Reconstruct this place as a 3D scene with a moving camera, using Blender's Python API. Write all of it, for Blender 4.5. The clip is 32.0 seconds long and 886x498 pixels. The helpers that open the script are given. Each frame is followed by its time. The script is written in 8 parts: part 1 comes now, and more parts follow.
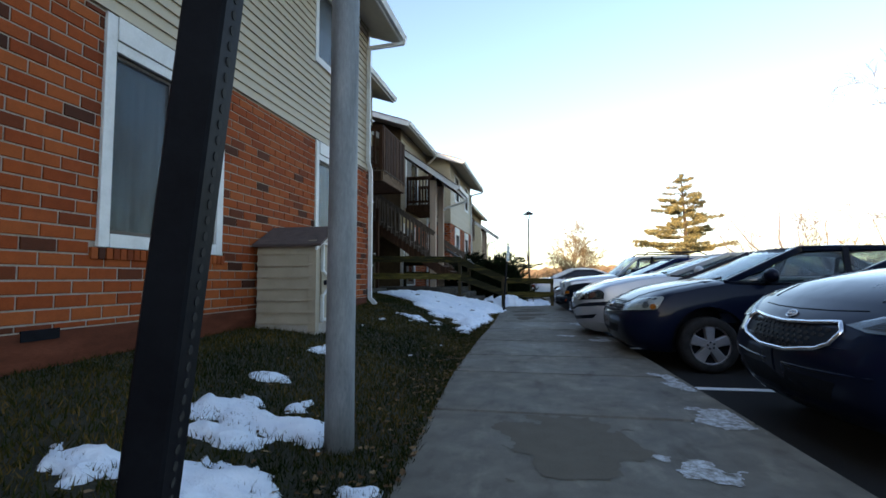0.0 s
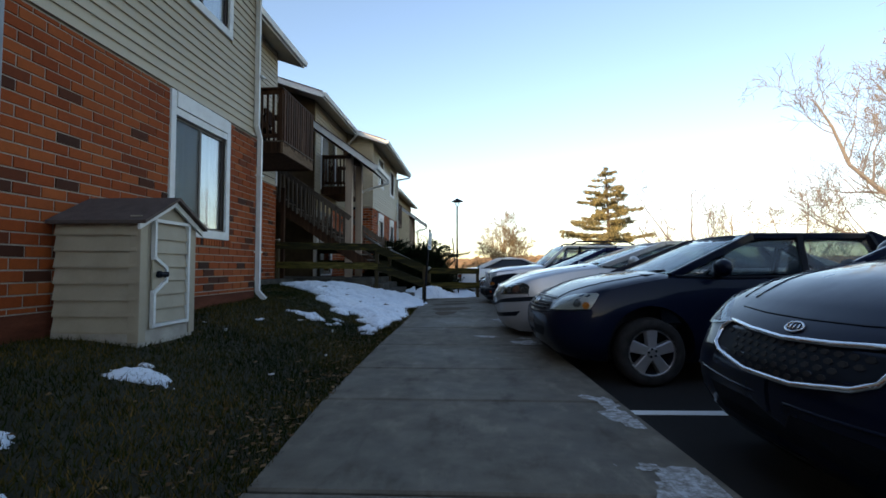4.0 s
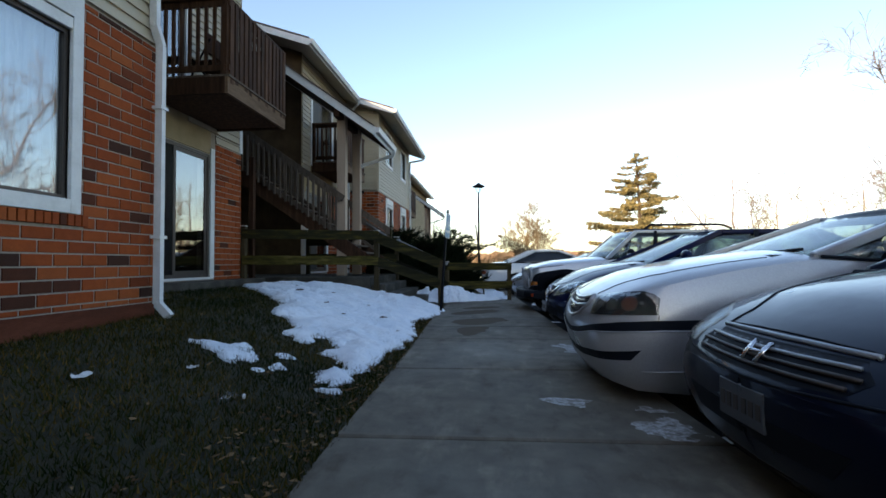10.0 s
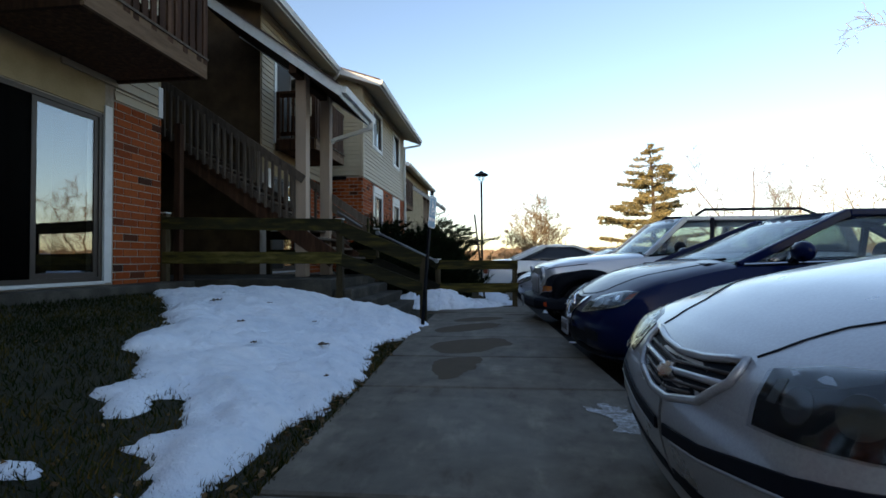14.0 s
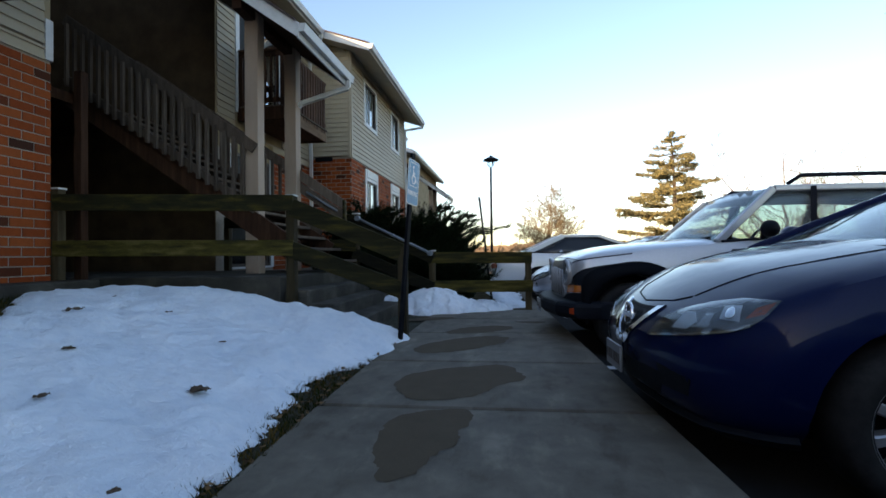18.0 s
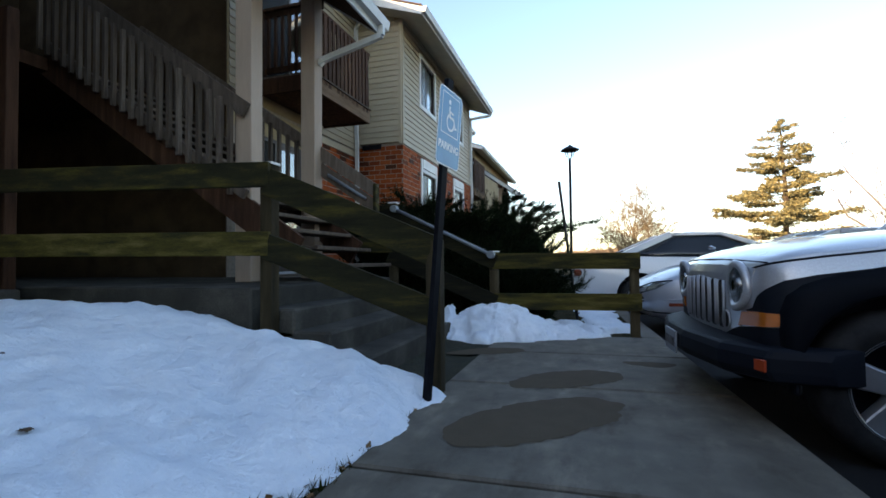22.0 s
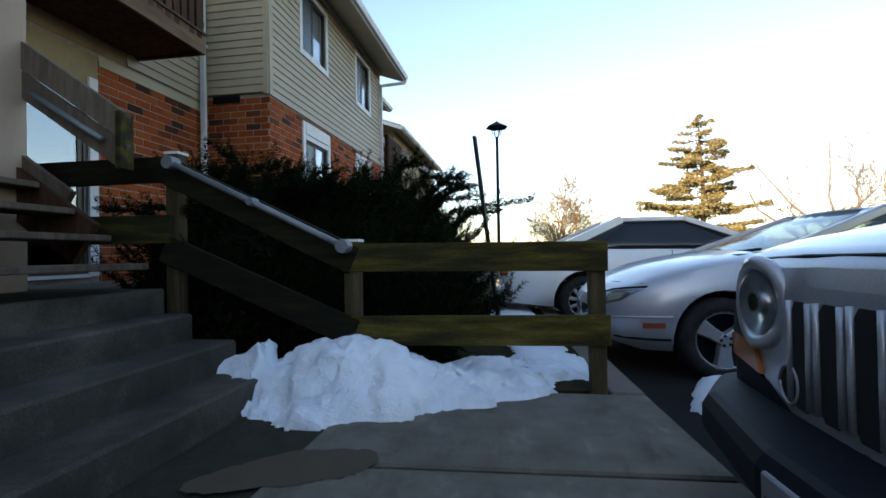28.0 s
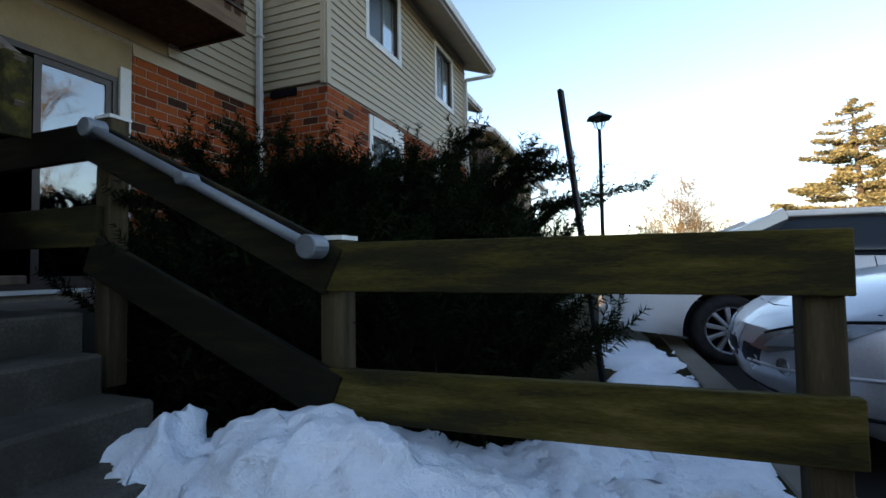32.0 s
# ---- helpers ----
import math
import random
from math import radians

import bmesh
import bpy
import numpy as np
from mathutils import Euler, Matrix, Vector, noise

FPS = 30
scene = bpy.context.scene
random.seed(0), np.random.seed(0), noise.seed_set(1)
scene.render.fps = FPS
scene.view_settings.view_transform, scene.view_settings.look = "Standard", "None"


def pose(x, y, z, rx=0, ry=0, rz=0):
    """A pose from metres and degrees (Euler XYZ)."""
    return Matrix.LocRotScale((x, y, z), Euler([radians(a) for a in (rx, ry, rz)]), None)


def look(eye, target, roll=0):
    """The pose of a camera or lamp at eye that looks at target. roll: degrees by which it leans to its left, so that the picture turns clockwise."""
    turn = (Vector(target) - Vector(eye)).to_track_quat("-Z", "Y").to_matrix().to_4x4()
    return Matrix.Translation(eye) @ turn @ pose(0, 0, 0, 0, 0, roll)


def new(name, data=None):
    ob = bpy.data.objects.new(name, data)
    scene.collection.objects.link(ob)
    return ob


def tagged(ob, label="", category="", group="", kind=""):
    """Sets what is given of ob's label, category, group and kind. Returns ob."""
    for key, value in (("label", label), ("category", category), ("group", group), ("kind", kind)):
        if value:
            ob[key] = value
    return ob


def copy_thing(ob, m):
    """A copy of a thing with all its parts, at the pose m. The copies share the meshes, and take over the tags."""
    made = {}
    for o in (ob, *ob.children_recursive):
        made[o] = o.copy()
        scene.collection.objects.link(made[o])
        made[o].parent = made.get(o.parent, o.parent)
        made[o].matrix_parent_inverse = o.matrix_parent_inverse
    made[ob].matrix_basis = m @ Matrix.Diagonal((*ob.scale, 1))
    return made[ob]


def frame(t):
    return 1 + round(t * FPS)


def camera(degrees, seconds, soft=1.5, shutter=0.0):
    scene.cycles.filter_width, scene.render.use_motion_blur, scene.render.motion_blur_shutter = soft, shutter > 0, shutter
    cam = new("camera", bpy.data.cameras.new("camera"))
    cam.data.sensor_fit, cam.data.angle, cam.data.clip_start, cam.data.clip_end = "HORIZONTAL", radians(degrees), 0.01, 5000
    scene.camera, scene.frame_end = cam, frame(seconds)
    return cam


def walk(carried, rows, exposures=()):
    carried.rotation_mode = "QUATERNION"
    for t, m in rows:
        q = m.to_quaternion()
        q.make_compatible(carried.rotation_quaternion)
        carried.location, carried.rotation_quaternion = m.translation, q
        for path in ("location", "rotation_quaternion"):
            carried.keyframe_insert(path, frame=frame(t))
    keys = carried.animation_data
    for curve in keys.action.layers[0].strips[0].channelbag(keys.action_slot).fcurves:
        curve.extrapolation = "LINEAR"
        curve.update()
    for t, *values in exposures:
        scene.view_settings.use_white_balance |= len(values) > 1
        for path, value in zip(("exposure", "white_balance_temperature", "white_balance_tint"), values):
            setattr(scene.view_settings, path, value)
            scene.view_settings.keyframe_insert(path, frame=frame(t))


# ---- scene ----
SOFT = 1.6
EXPOSURES = [(t, e, 6550, 15) for t, e in ((0.0, 1.68), (1.0, 1.48), (2.0, 1.25), (4.0, 1.2), (7.0, 1.7), (9.0, 1.6), (12.0, 1.2), (13.0, 1.15), (16.0, 1.35), (19.0, 1.43), (21.0, 1.6), (22.0, 1.75), (26.0, 1.65), (29.0, 1.7), (32.0, 1.6))]

cam = camera(86.4, 32.0, soft=SOFT)
PATH = [
    (0, (-0.067, -0.357, 0.934), (-0.475, 1.597, 1.060), -0.15),
    (0.5, (-0.049, -0.204, 0.951), (-0.298, 1.777, 1.061), -0.35),
    (1, (0.000, 0.000, 0.950), (-0.091, 1.995, 1.057), -0.52),
    (1.5, (0.044, 0.183, 0.952), (0.071, 2.181, 1.042), -0.43),
    (2, (0.082, 0.330, 0.955), (0.229, 2.323, 1.037), -0.57),
    (2.5, (0.104, 0.481, 0.958), (0.212, 2.478, 1.009), -0.56),
    (3, (0.127, 0.655, 0.960), (0.184, 2.653, 1.026), -0.49),
    (3.5, (0.151, 0.824, 0.960), (0.198, 2.822, 1.047), -0.52),
    (4, (0.140, 1.012, 0.958), (0.011, 3.006, 1.037), 0.12),
    (4.5, (0.036, 1.278, 0.956), (-0.324, 3.244, 1.025), 0.09),
    (6.5, (-0.116, 2.177, 0.958), (-0.406, 4.156, 0.970), 0.52),
    (7, (-0.129, 2.455, 0.965), (-0.428, 4.432, 0.997), 0.60),
    (7.5, (-0.136, 2.744, 0.967), (-0.412, 4.724, 1.007), 0.33),
    (8, (-0.161, 3.041, 0.971), (-0.421, 5.024, 0.945), 0.63),
    (8.5, (-0.155, 3.339, 0.949), (-0.481, 5.311, 1.009), -0.09),
    (9, (-0.178, 3.655, 0.942), (-0.562, 5.617, 1.000), -0.40),
    (9.5, (-0.200, 3.989, 0.948), (-0.539, 5.960, 0.998), -0.11),
    (10, (-0.181, 4.357, 0.944), (-0.384, 6.345, 1.003), -0.28),
    (10.5, (-0.154, 4.696, 0.963), (-0.293, 6.691, 0.987), -0.39),
    (11, (-0.130, 5.019, 0.971), (-0.200, 7.017, 1.008), -0.41),
    (11.5, (-0.105, 5.326, 0.972), (-0.174, 7.324, 1.040), -0.45),
    (12, (-0.085, 5.624, 0.975), (-0.201, 7.620, 1.009), -0.29),
    (12.5, (-0.064, 5.889, 0.970), (-0.221, 7.882, 1.019), -0.41),
    (13, (-0.061, 6.149, 0.971), (-0.256, 8.140, 0.987), -0.42),
    (13.5, (-0.079, 6.422, 0.973), (-0.321, 8.407, 1.021), -0.34),
    (15.5, (0.055, 7.390, 0.929), (-0.131, 9.381, 0.949), -0.37),
    (16, (0.048, 7.609, 0.917), (-0.239, 9.588, 0.942), -0.73),
    (16.5, (0.029, 7.841, 0.902), (-0.328, 9.809, 0.947), -0.70),
    (17, (0.004, 8.086, 0.902), (-0.378, 10.049, 0.917), -0.47),
    (17.5, (-0.000, 8.370, 0.897), (-0.371, 10.335, 0.925), -0.50),
    (18, (0.006, 8.648, 0.895), (-0.282, 10.627, 0.922), -0.64),
    (18.5, (0.023, 8.936, 0.886), (-0.164, 10.927, 0.921), -0.54),
    (19, (0.032, 9.187, 0.886), (-0.107, 11.182, 0.913), -0.44),
    (19.5, (0.029, 9.421, 0.890), (-0.118, 11.415, 0.926), -0.42),
    (20, (0.012, 9.682, 0.873), (-0.275, 11.661, 0.896), -0.53),
    (20.5, (-0.046, 9.935, 0.882), (-0.524, 11.877, 0.927), -0.55),
    (21, (-0.119, 10.228, 0.908), (-0.782, 12.114, 0.891), 0.21),
    (21.5, (-0.169, 10.499, 0.875), (-0.842, 12.383, 0.903), -0.41),
    (22, (-0.214, 10.784, 0.851), (-0.804, 12.694, 0.907), -0.58),
    (22.5, (-0.236, 11.089, 0.853), (-0.691, 13.035, 0.903), -0.70),
    (23, (-0.242, 11.357, 0.857), (-0.568, 13.330, 0.916), -0.78),
    (23.5, (-0.204, 11.657, 0.856), (-0.427, 13.644, 0.888), -0.81),
    (24, (-0.188, 11.877, 0.859), (-0.315, 13.872, 0.902), -1.03),
    (24.5, (-0.181, 12.089, 0.863), (-0.267, 14.087, 0.908), -0.80),
    (25, (-0.173, 12.291, 0.869), (-0.293, 14.287, 0.917), -0.60),
    (25.5, (-0.166, 12.488, 0.868), (-0.314, 14.482, 0.922), -0.45),
    (26, (-0.162, 12.683, 0.859), (-0.351, 14.674, 0.911), -0.49),
    (26.5, (-0.174, 12.836, 0.842), (-0.411, 14.821, 0.894), -0.49),
    (28.5, (-0.217, 13.607, 0.871), (-0.536, 15.581, 0.890), -1.08),
    (29, (-0.213, 13.835, 0.864), (-0.392, 15.827, 0.886), -0.93),
    (29.5, (-0.185, 14.066, 0.862), (-0.281, 16.064, 0.887), -1.00),
    (30, (-0.169, 14.256, 0.855), (-0.233, 16.255, 0.872), -1.02),
    (30.5, (-0.164, 14.425, 0.859), (-0.231, 16.424, 0.881), -1.07),
    (31, (-0.169, 14.600, 0.863), (-0.356, 16.591, 0.896), -1.22),
    (31.5, (-0.187, 14.713, 0.855), (-0.574, 16.674, 0.911), -1.12),
    (32, (-0.243, 14.832, 0.847), (-0.965, 16.696, 0.929), -1.01),
]
walk(cam, [(t, look(eye, target, roll)) for t, eye, target, roll in PATH], EXPOSURES)

# ---- world, sun ----
world = bpy.data.worlds.new("world")
scene.world = world
world.use_nodes = True
wn = world.node_tree.nodes
wl = world.node_tree.links
sky = wn.new("ShaderNodeTexSky")
sky.sky_type = "NISHITA"
sky.sun_disc = False
sky.sun_elevation = radians(13)
sky.sun_rotation = radians(211)
sky.air_density = 1.0
sky.dust_density = 0.9
sky.ozone_density = 1.1
wn["Background"].inputs[1].default_value = 0.15
wl.new(sky.outputs[0], wn["Background"].inputs[0])
sun = new("sun", bpy.data.lights.new("sun", "SUN"))
sun.data.energy = 3.5
sun.data.angle = radians(0.5)
sun.data.color = (1.0, 0.74, 0.45)
sun.matrix_world = look((0, 0, 0), (0.51 * 0.974, 0.86 * 0.974, -0.225))

# ---- materials ----
def ramp(nt, fac, stops):
    r = nt.nodes.new("ShaderNodeValToRGB")
    els = r.color_ramp.elements
    while len(els) < len(stops):
        els.new(0.5)
    for e, (p, c) in zip(els, stops):
        e.position = p
        e.color = (*c, 1) if len(c) == 3 else c
    nt.links.new(fac, r.inputs[0])
    return r.outputs[0]


def coords(nt, scale=(1, 1, 1), world_space=True):
    if world_space:
        src = nt.nodes.new("ShaderNodeNewGeometry").outputs["Position"]
    else:
        src = nt.nodes.new("ShaderNodeTexCoord").outputs["Object"]
    m = nt.nodes.new("ShaderNodeMapping")
    m.inputs["Scale"].default_value = scale
    nt.links.new(src, m.inputs[0])
    return m.outputs[0]


def tex_noise(nt, vec, scale, detail=4, rough=0.55):
    n = nt.nodes.new("ShaderNodeTexNoise")
    n.inputs["Scale"].default_value = scale
    n.inputs["Detail"].default_value = detail
    n.inputs["Roughness"].default_value = rough
    nt.links.new(vec, n.inputs["Vector"])
    return n.outputs["Fac"]


def mixc(nt, fac, a, b, mode="MIX"):
    m = nt.nodes.new("ShaderNodeMix")
    m.data_type = "RGBA"
    m.blend_type = mode
    for k, v in ((0, fac), (6, a), (7, b)):
        if hasattr(v, "is_output"):
            nt.links.new(v, m.inputs[k])
        else:
            m.inputs[k].default_value = v if k == 0 else (*v, 1)
    return m.outputs[2]


def bumped(nt, bsdf, height, strength=0.3, dist=0.01):
    b = nt.nodes.new("ShaderNodeBump")
    b.inputs["Strength"].default_value = strength
    b.inputs["Distance"].default_value = dist
    nt.links.new(height, b.inputs["Height"])
    nt.links.new(b.outputs[0], bsdf.inputs["Normal"])


def base_mat(name, rough=0.7, metal=0.0, spec=0.5):
    m = bpy.data.materials.new(name)
    m.use_nodes = True
    b = m.node_tree.nodes["Principled BSDF"]
    b.inputs["Roughness"].default_value = rough
    b.inputs["Metallic"].default_value = metal
    b.inputs["Specular IOR Level"].default_value = spec
    return m, m.node_tree, b


def mottled(name, stops, scale=8, rough=0.7, metal=0.0, bump=0.2, fine=60, stretch=(1, 1, 1), vary=0.0, dist=0.006, spec=0.5, world_space=True):
    """A surface with colour variation at two scales, fine relief and optional variation from object to object."""
    m, nt, b = base_mat(name, rough, metal, spec)
    v = coords(nt, stretch, world_space)
    big = tex_noise(nt, v, scale, 5)
    small = tex_noise(nt, v, fine, 4, 0.65)
    mx = nt.nodes.new("ShaderNodeMath")
    mx.operation = "MULTIPLY_ADD"
    nt.links.new(small, mx.inputs[0])
    mx.inputs[1].default_value = 0.4
    nt.links.new(big, mx.inputs[2])
    sub = nt.nodes.new("ShaderNodeMath")
    sub.operation = "SUBTRACT"
    nt.links.new(mx.outputs[0], sub.inputs[0])
    sub.inputs[1].default_value = 0.2
    fac = sub.outputs[0]
    if vary:
        oi = nt.nodes.new("ShaderNodeObjectInfo")
        ma = nt.nodes.new("ShaderNodeMath")
        ma.operation = "MULTIPLY_ADD"
        nt.links.new(oi.outputs["Random"], ma.inputs[0])
        ma.inputs[1].default_value = vary
        nt.links.new(fac, ma.inputs[2])
        s2 = nt.nodes.new("ShaderNodeMath")
        s2.operation = "SUBTRACT"
        nt.links.new(ma.outputs[0], s2.inputs[0])
        s2.inputs[1].default_value = vary / 2
        fac = s2.outputs[0]
    col = ramp(nt, fac, stops)
    nt.links.new(col, b.inputs["Base Color"])
    if bump:
        bumped(nt, b, small, bump, dist)
    return m


def plain(name, col, rough=0.5, metal=0.0, spec=0.5, coat=0.0):
    m, nt, b = base_mat(name, rough, metal, spec)
    v = coords(nt, (1, 1, 1), False)
    n = tex_noise(nt, v, 14, 4)
    dark = tuple(c * 0.88 for c in col)
    nt.links.new(ramp(nt, n, [(0.3, dark), (0.7, col)]), b.inputs["Base Color"])
    b.inputs["Coat Weight"].default_value = coat
    return m


M = {}
# brick: colour by piece and by patch
def brick_material(name, island):
    m, nt, b = base_mat(name, 0.85, 0.0, 0.2)
    v = coords(nt)
    if island:
        rnd = nt.nodes.new("ShaderNodeNewGeometry").outputs["Random Per Island"]
    else:
        rnd = nt.nodes.new("ShaderNodeObjectInfo").outputs["Random"]
    col = ramp(nt, rnd, [(0.0, (0.0396, 0.01716, 0.01122)), (0.06, (0.0858, 0.02508, 0.01122)), (0.16, (0.2442, 0.04752, 0.01056)), (0.55, (0.33, 0.0693, 0.01452)), (0.85, (0.3696, 0.0924, 0.02244)), (1.0, (0.2772, 0.05412, 0.0132))])
    grain = tex_noise(nt, v, 90, 5, 0.7)
    spots = tex_noise(nt, v, 14, 3)
    col = mixc(nt, 0.35, col, ramp(nt, grain, [(0.3, (0.35, 0.35, 0.35)), (0.7, (1, 1, 1))]), "MULTIPLY")
    col = mixc(nt, 0.3, col, ramp(nt, spots, [(0.35, (0.6, 0.6, 0.6)), (0.65, (1, 1, 1))]), "MULTIPLY")
    nt.links.new(col, b.inputs["Base Color"])
    bumped(nt, b, grain, 0.35, 0.004)
    return m


M["brick"] = brick_material("brick", False)
M["brick_far"] = brick_material("brick_far", True)
M["mortar"] = mottled("mortar", [(0.3, (0.2418, 0.2028, 0.1638)), (0.7, (0.351, 0.3003, 0.2457))], 20, 0.95)
M["siding"] = mottled("siding", [(0.2, (0.352, 0.292, 0.2)), (0.6, (0.416, 0.348, 0.24)), (0.9, (0.448, 0.376, 0.264))], 1.5, 0.55, 0, 0.1, 45, (1, 0.12, 1), 0.15)
M["stucco"] = mottled("stucco", [(0.3, (0.25, 0.19, 0.10)), (0.7, (0.34, 0.26, 0.15))], 3, 0.85, 0, 0.3, 70)
# brown wall colour, deepened further to hold the passage's shade
M["brown_stucco_shaded"] = mottled("brown_stucco_shaded", [(0.3, (0.065, 0.0421, 0.0229)), (0.7, (0.1071, 0.0727, 0.0421))], 3, 0.9, 0, 0.3, 70, spec=0.1)
M["trim"] = mottled("trim", [(0.2, (0.527, 0.527, 0.51)), (0.6, (0.646, 0.646, 0.629)), (0.9, (0.68, 0.68, 0.663))], 5, 0.5, 0, 0.08, 40)
M["beam"] = mottled("beam", [(0.2, (0.28, 0.205, 0.15)), (0.7, (0.38, 0.285, 0.21))], 5, 0.7, 0, 0.2, 50, (1, 1, 0.15))
M["concrete"] = mottled("concrete", [(0.2, (0.085, 0.074, 0.056)), (0.45, (0.135, 0.119, 0.094)), (0.6, (0.15, 0.134, 0.108)), (0.85, (0.215, 0.195, 0.16))], 2.2, 0.85, 0, 0.35, 120)
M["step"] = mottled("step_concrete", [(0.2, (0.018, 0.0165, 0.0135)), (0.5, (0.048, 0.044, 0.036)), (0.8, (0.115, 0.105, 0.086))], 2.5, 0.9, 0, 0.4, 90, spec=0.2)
M["asphalt"] = mottled("asphalt", [(0.2, (0.012, 0.012, 0.013)), (0.7, (0.03, 0.03, 0.031))], 3, 0.95, 0, 0.6, 160, spec=0.1)
M["grass"] = mottled("grass_soil", [(0.25, (0.014, 0.015, 0.006)), (0.55, (0.03, 0.025, 0.011)), (0.8, (0.06, 0.043, 0.02))], 4, 0.95, 0, 0.7, 70, dist=0.02, spec=0.05)
def snow_material():
    m, nt, b = base_mat("snow", 0.7, 0.0, 0.3)
    v = coords(nt)
    big, mid, fine = tex_noise(nt, v, 2.2, 4), tex_noise(nt, v, 13, 5, 0.6), tex_noise(nt, v, 75, 4, 0.7)
    col = ramp(nt, mid, [(0.25, (0.64, 0.72, 0.82)), (0.55, (0.80, 0.86, 0.93)), (0.8, (0.86, 0.90, 0.95))])
    col = mixc(nt, 0.5, col, ramp(nt, big, [(0.35, (0.72, 0.80, 0.89)), (0.6, (0.88, 0.92, 0.97))]))
    col = mixc(nt, 1.0, col, ramp(nt, fine, [(0.24, (0.35, 0.34, 0.33)), (0.31, (1, 1, 1))]), "MULTIPLY")
    nt.links.new(col, b.inputs["Base Color"])
    h = nt.nodes.new("ShaderNodeMath")
    h.operation = "MULTIPLY_ADD"
    nt.links.new(mid, h.inputs[0])
    h.inputs[1].default_value = 3.0
    nt.links.new(fine, h.inputs[2])
    bumped(nt, b, h.outputs[0], 0.7, 0.02)
    return m


M["snow"] = snow_material()
M["wood_dark"] = mottled("wood_dark", [(0.2, (0.024, 0.011, 0.006)), (0.6, (0.065, 0.031, 0.017)), (0.9, (0.13, 0.068, 0.038))], 6, 0.8, 0, 0.3, 60, (3, 3, 0.3), 0.35, spec=0.15)
M["wood_tan"] = mottled("wood_tan", [(0.2, (0.09, 0.055, 0.032)), (0.6, (0.17, 0.11, 0.068)), (0.9, (0.23, 0.155, 0.10))], 6, 0.85, 0, 0.3, 60, (3, 0.4, 3), 0.2, spec=0.15)
M["wood_grey"] = mottled("wood_grey", [(0.2, (0.0525, 0.03875, 0.02875)), (0.6, (0.1063, 0.08125, 0.0625)), (0.9, (0.175, 0.14, 0.1125))], 6, 0.85, 0, 0.3, 60, (3.75, 3.75, 0.375), 0.4, spec=0.15)
# mossy wood taken near black, carrying the shade on some rails in its colour
M["wood_moss_shaded"] = mottled("wood_moss_shaded", [(0.3, (0.005, 0.005, 0.004)), (0.6, (0.010, 0.009, 0.005)), (0.85, (0.026, 0.022, 0.008))], 5, 0.85, 0, 0.4, 70, (0.4, 3, 3), 0.25, spec=0.12)
M["wood_moss"] = mottled("wood_moss", [(0.2, (0.010, 0.009, 0.004)), (0.45, (0.022, 0.019, 0.007)), (0.63, (0.062, 0.05, 0.009)), (0.9, (0.15, 0.11, 0.04))], 5, 0.85, 0, 0.4, 70, (0.4, 3, 3), 0.25, spec=0.15)
M["wood_post"] = mottled("wood_post", [(0.2, (0.018, 0.014, 0.007)), (0.5, (0.045, 0.034, 0.018)), (0.85, (0.10, 0.078, 0.045))], 5, 0.85, 0, 0.4, 70, (3, 3, 0.3), 0.25, spec=0.12)
M["steel"] = mottled("steel", [(0.2, (0.10, 0.115, 0.13)), (0.7, (0.20, 0.22, 0.24))], 5, 0.5, 0.4, 0.15, 60)
M["pole_steel"] = mottled("pole_steel", [(0.2, (0.075, 0.0825, 0.09)), (0.45, (0.165, 0.18, 0.1913)), (0.6, (0.225, 0.24, 0.2513)), (0.85, (0.345, 0.3525, 0.3525))], 3.5, 0.6, 0.2, 0.15, 50, (1.875, 1.875, 0.45))
M["black_metal"] = mottled("black_metal", [(0.3, (0.003, 0.003, 0.005)), (0.8, (0.008, 0.009, 0.012))], 12, 0.6, 0.0, 0.1, 60, spec=0.1)
M["shingle"] = mottled("shingle", [(0.2, (0.05, 0.035, 0.03)), (0.7, (0.10, 0.07, 0.06))], 10, 0.9, 0, 0.6, 120)
M["soffit"] = mottled("soffit", [(0.2, (0.42, 0.37, 0.29)), (0.7, (0.52, 0.46, 0.36))], 4, 0.7, 0, 0.1, 40)
M["shed_vinyl"] = mottled("shed_vinyl", [(0.2, (0.272, 0.228, 0.164)), (0.6, (0.336, 0.284, 0.208)), (0.9, (0.368, 0.312, 0.232))], 4, 0.6, 0, 0.12, 50)
M["shed_wood"] = mottled("shed_wood", [(0.2, (0.28, 0.25, 0.21)), (0.7, (0.42, 0.38, 0.33))], 8, 0.75, 0, 0.3, 60)
M["dark"] = plain("dark_void", (0.012, 0.011, 0.01), 0.9)
M["frame_dark"] = plain("frame_dark", (0.05, 0.038, 0.032), 0.45, 0.2)
M["curtain"] = mottled("curtain", [(0.2, (0.55, 0.59, 0.62)), (0.8, (0.82, 0.85, 0.87))], 3, 0.9, 0, 0.2, 20, (1, 6, 0.4))
M["rubber"] = mottled("rubber", [(0.3, (0.012, 0.012, 0.013)), (0.8, (0.03, 0.03, 0.03))], 12, 0.85, 0, 0.2, 80, world_space=False, spec=0.15)
M["blackplastic"] = plain("black_plastic", (0.005, 0.007, 0.012), 0.6, spec=0.12)
M["chrome"] = plain("chrome", (0.75, 0.75, 0.77), 0.15, 1.0)
M["alloy"] = plain("alloy", (0.42, 0.43, 0.45), 0.35, 0.75)
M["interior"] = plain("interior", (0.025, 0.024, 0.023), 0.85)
M["red"] = plain("red_lens", (0.34, 0.045, 0.012), 0.2)
M["lens"] = plain("lamp_reflector", (0.35, 0.36, 0.37), 0.12, 0.8)
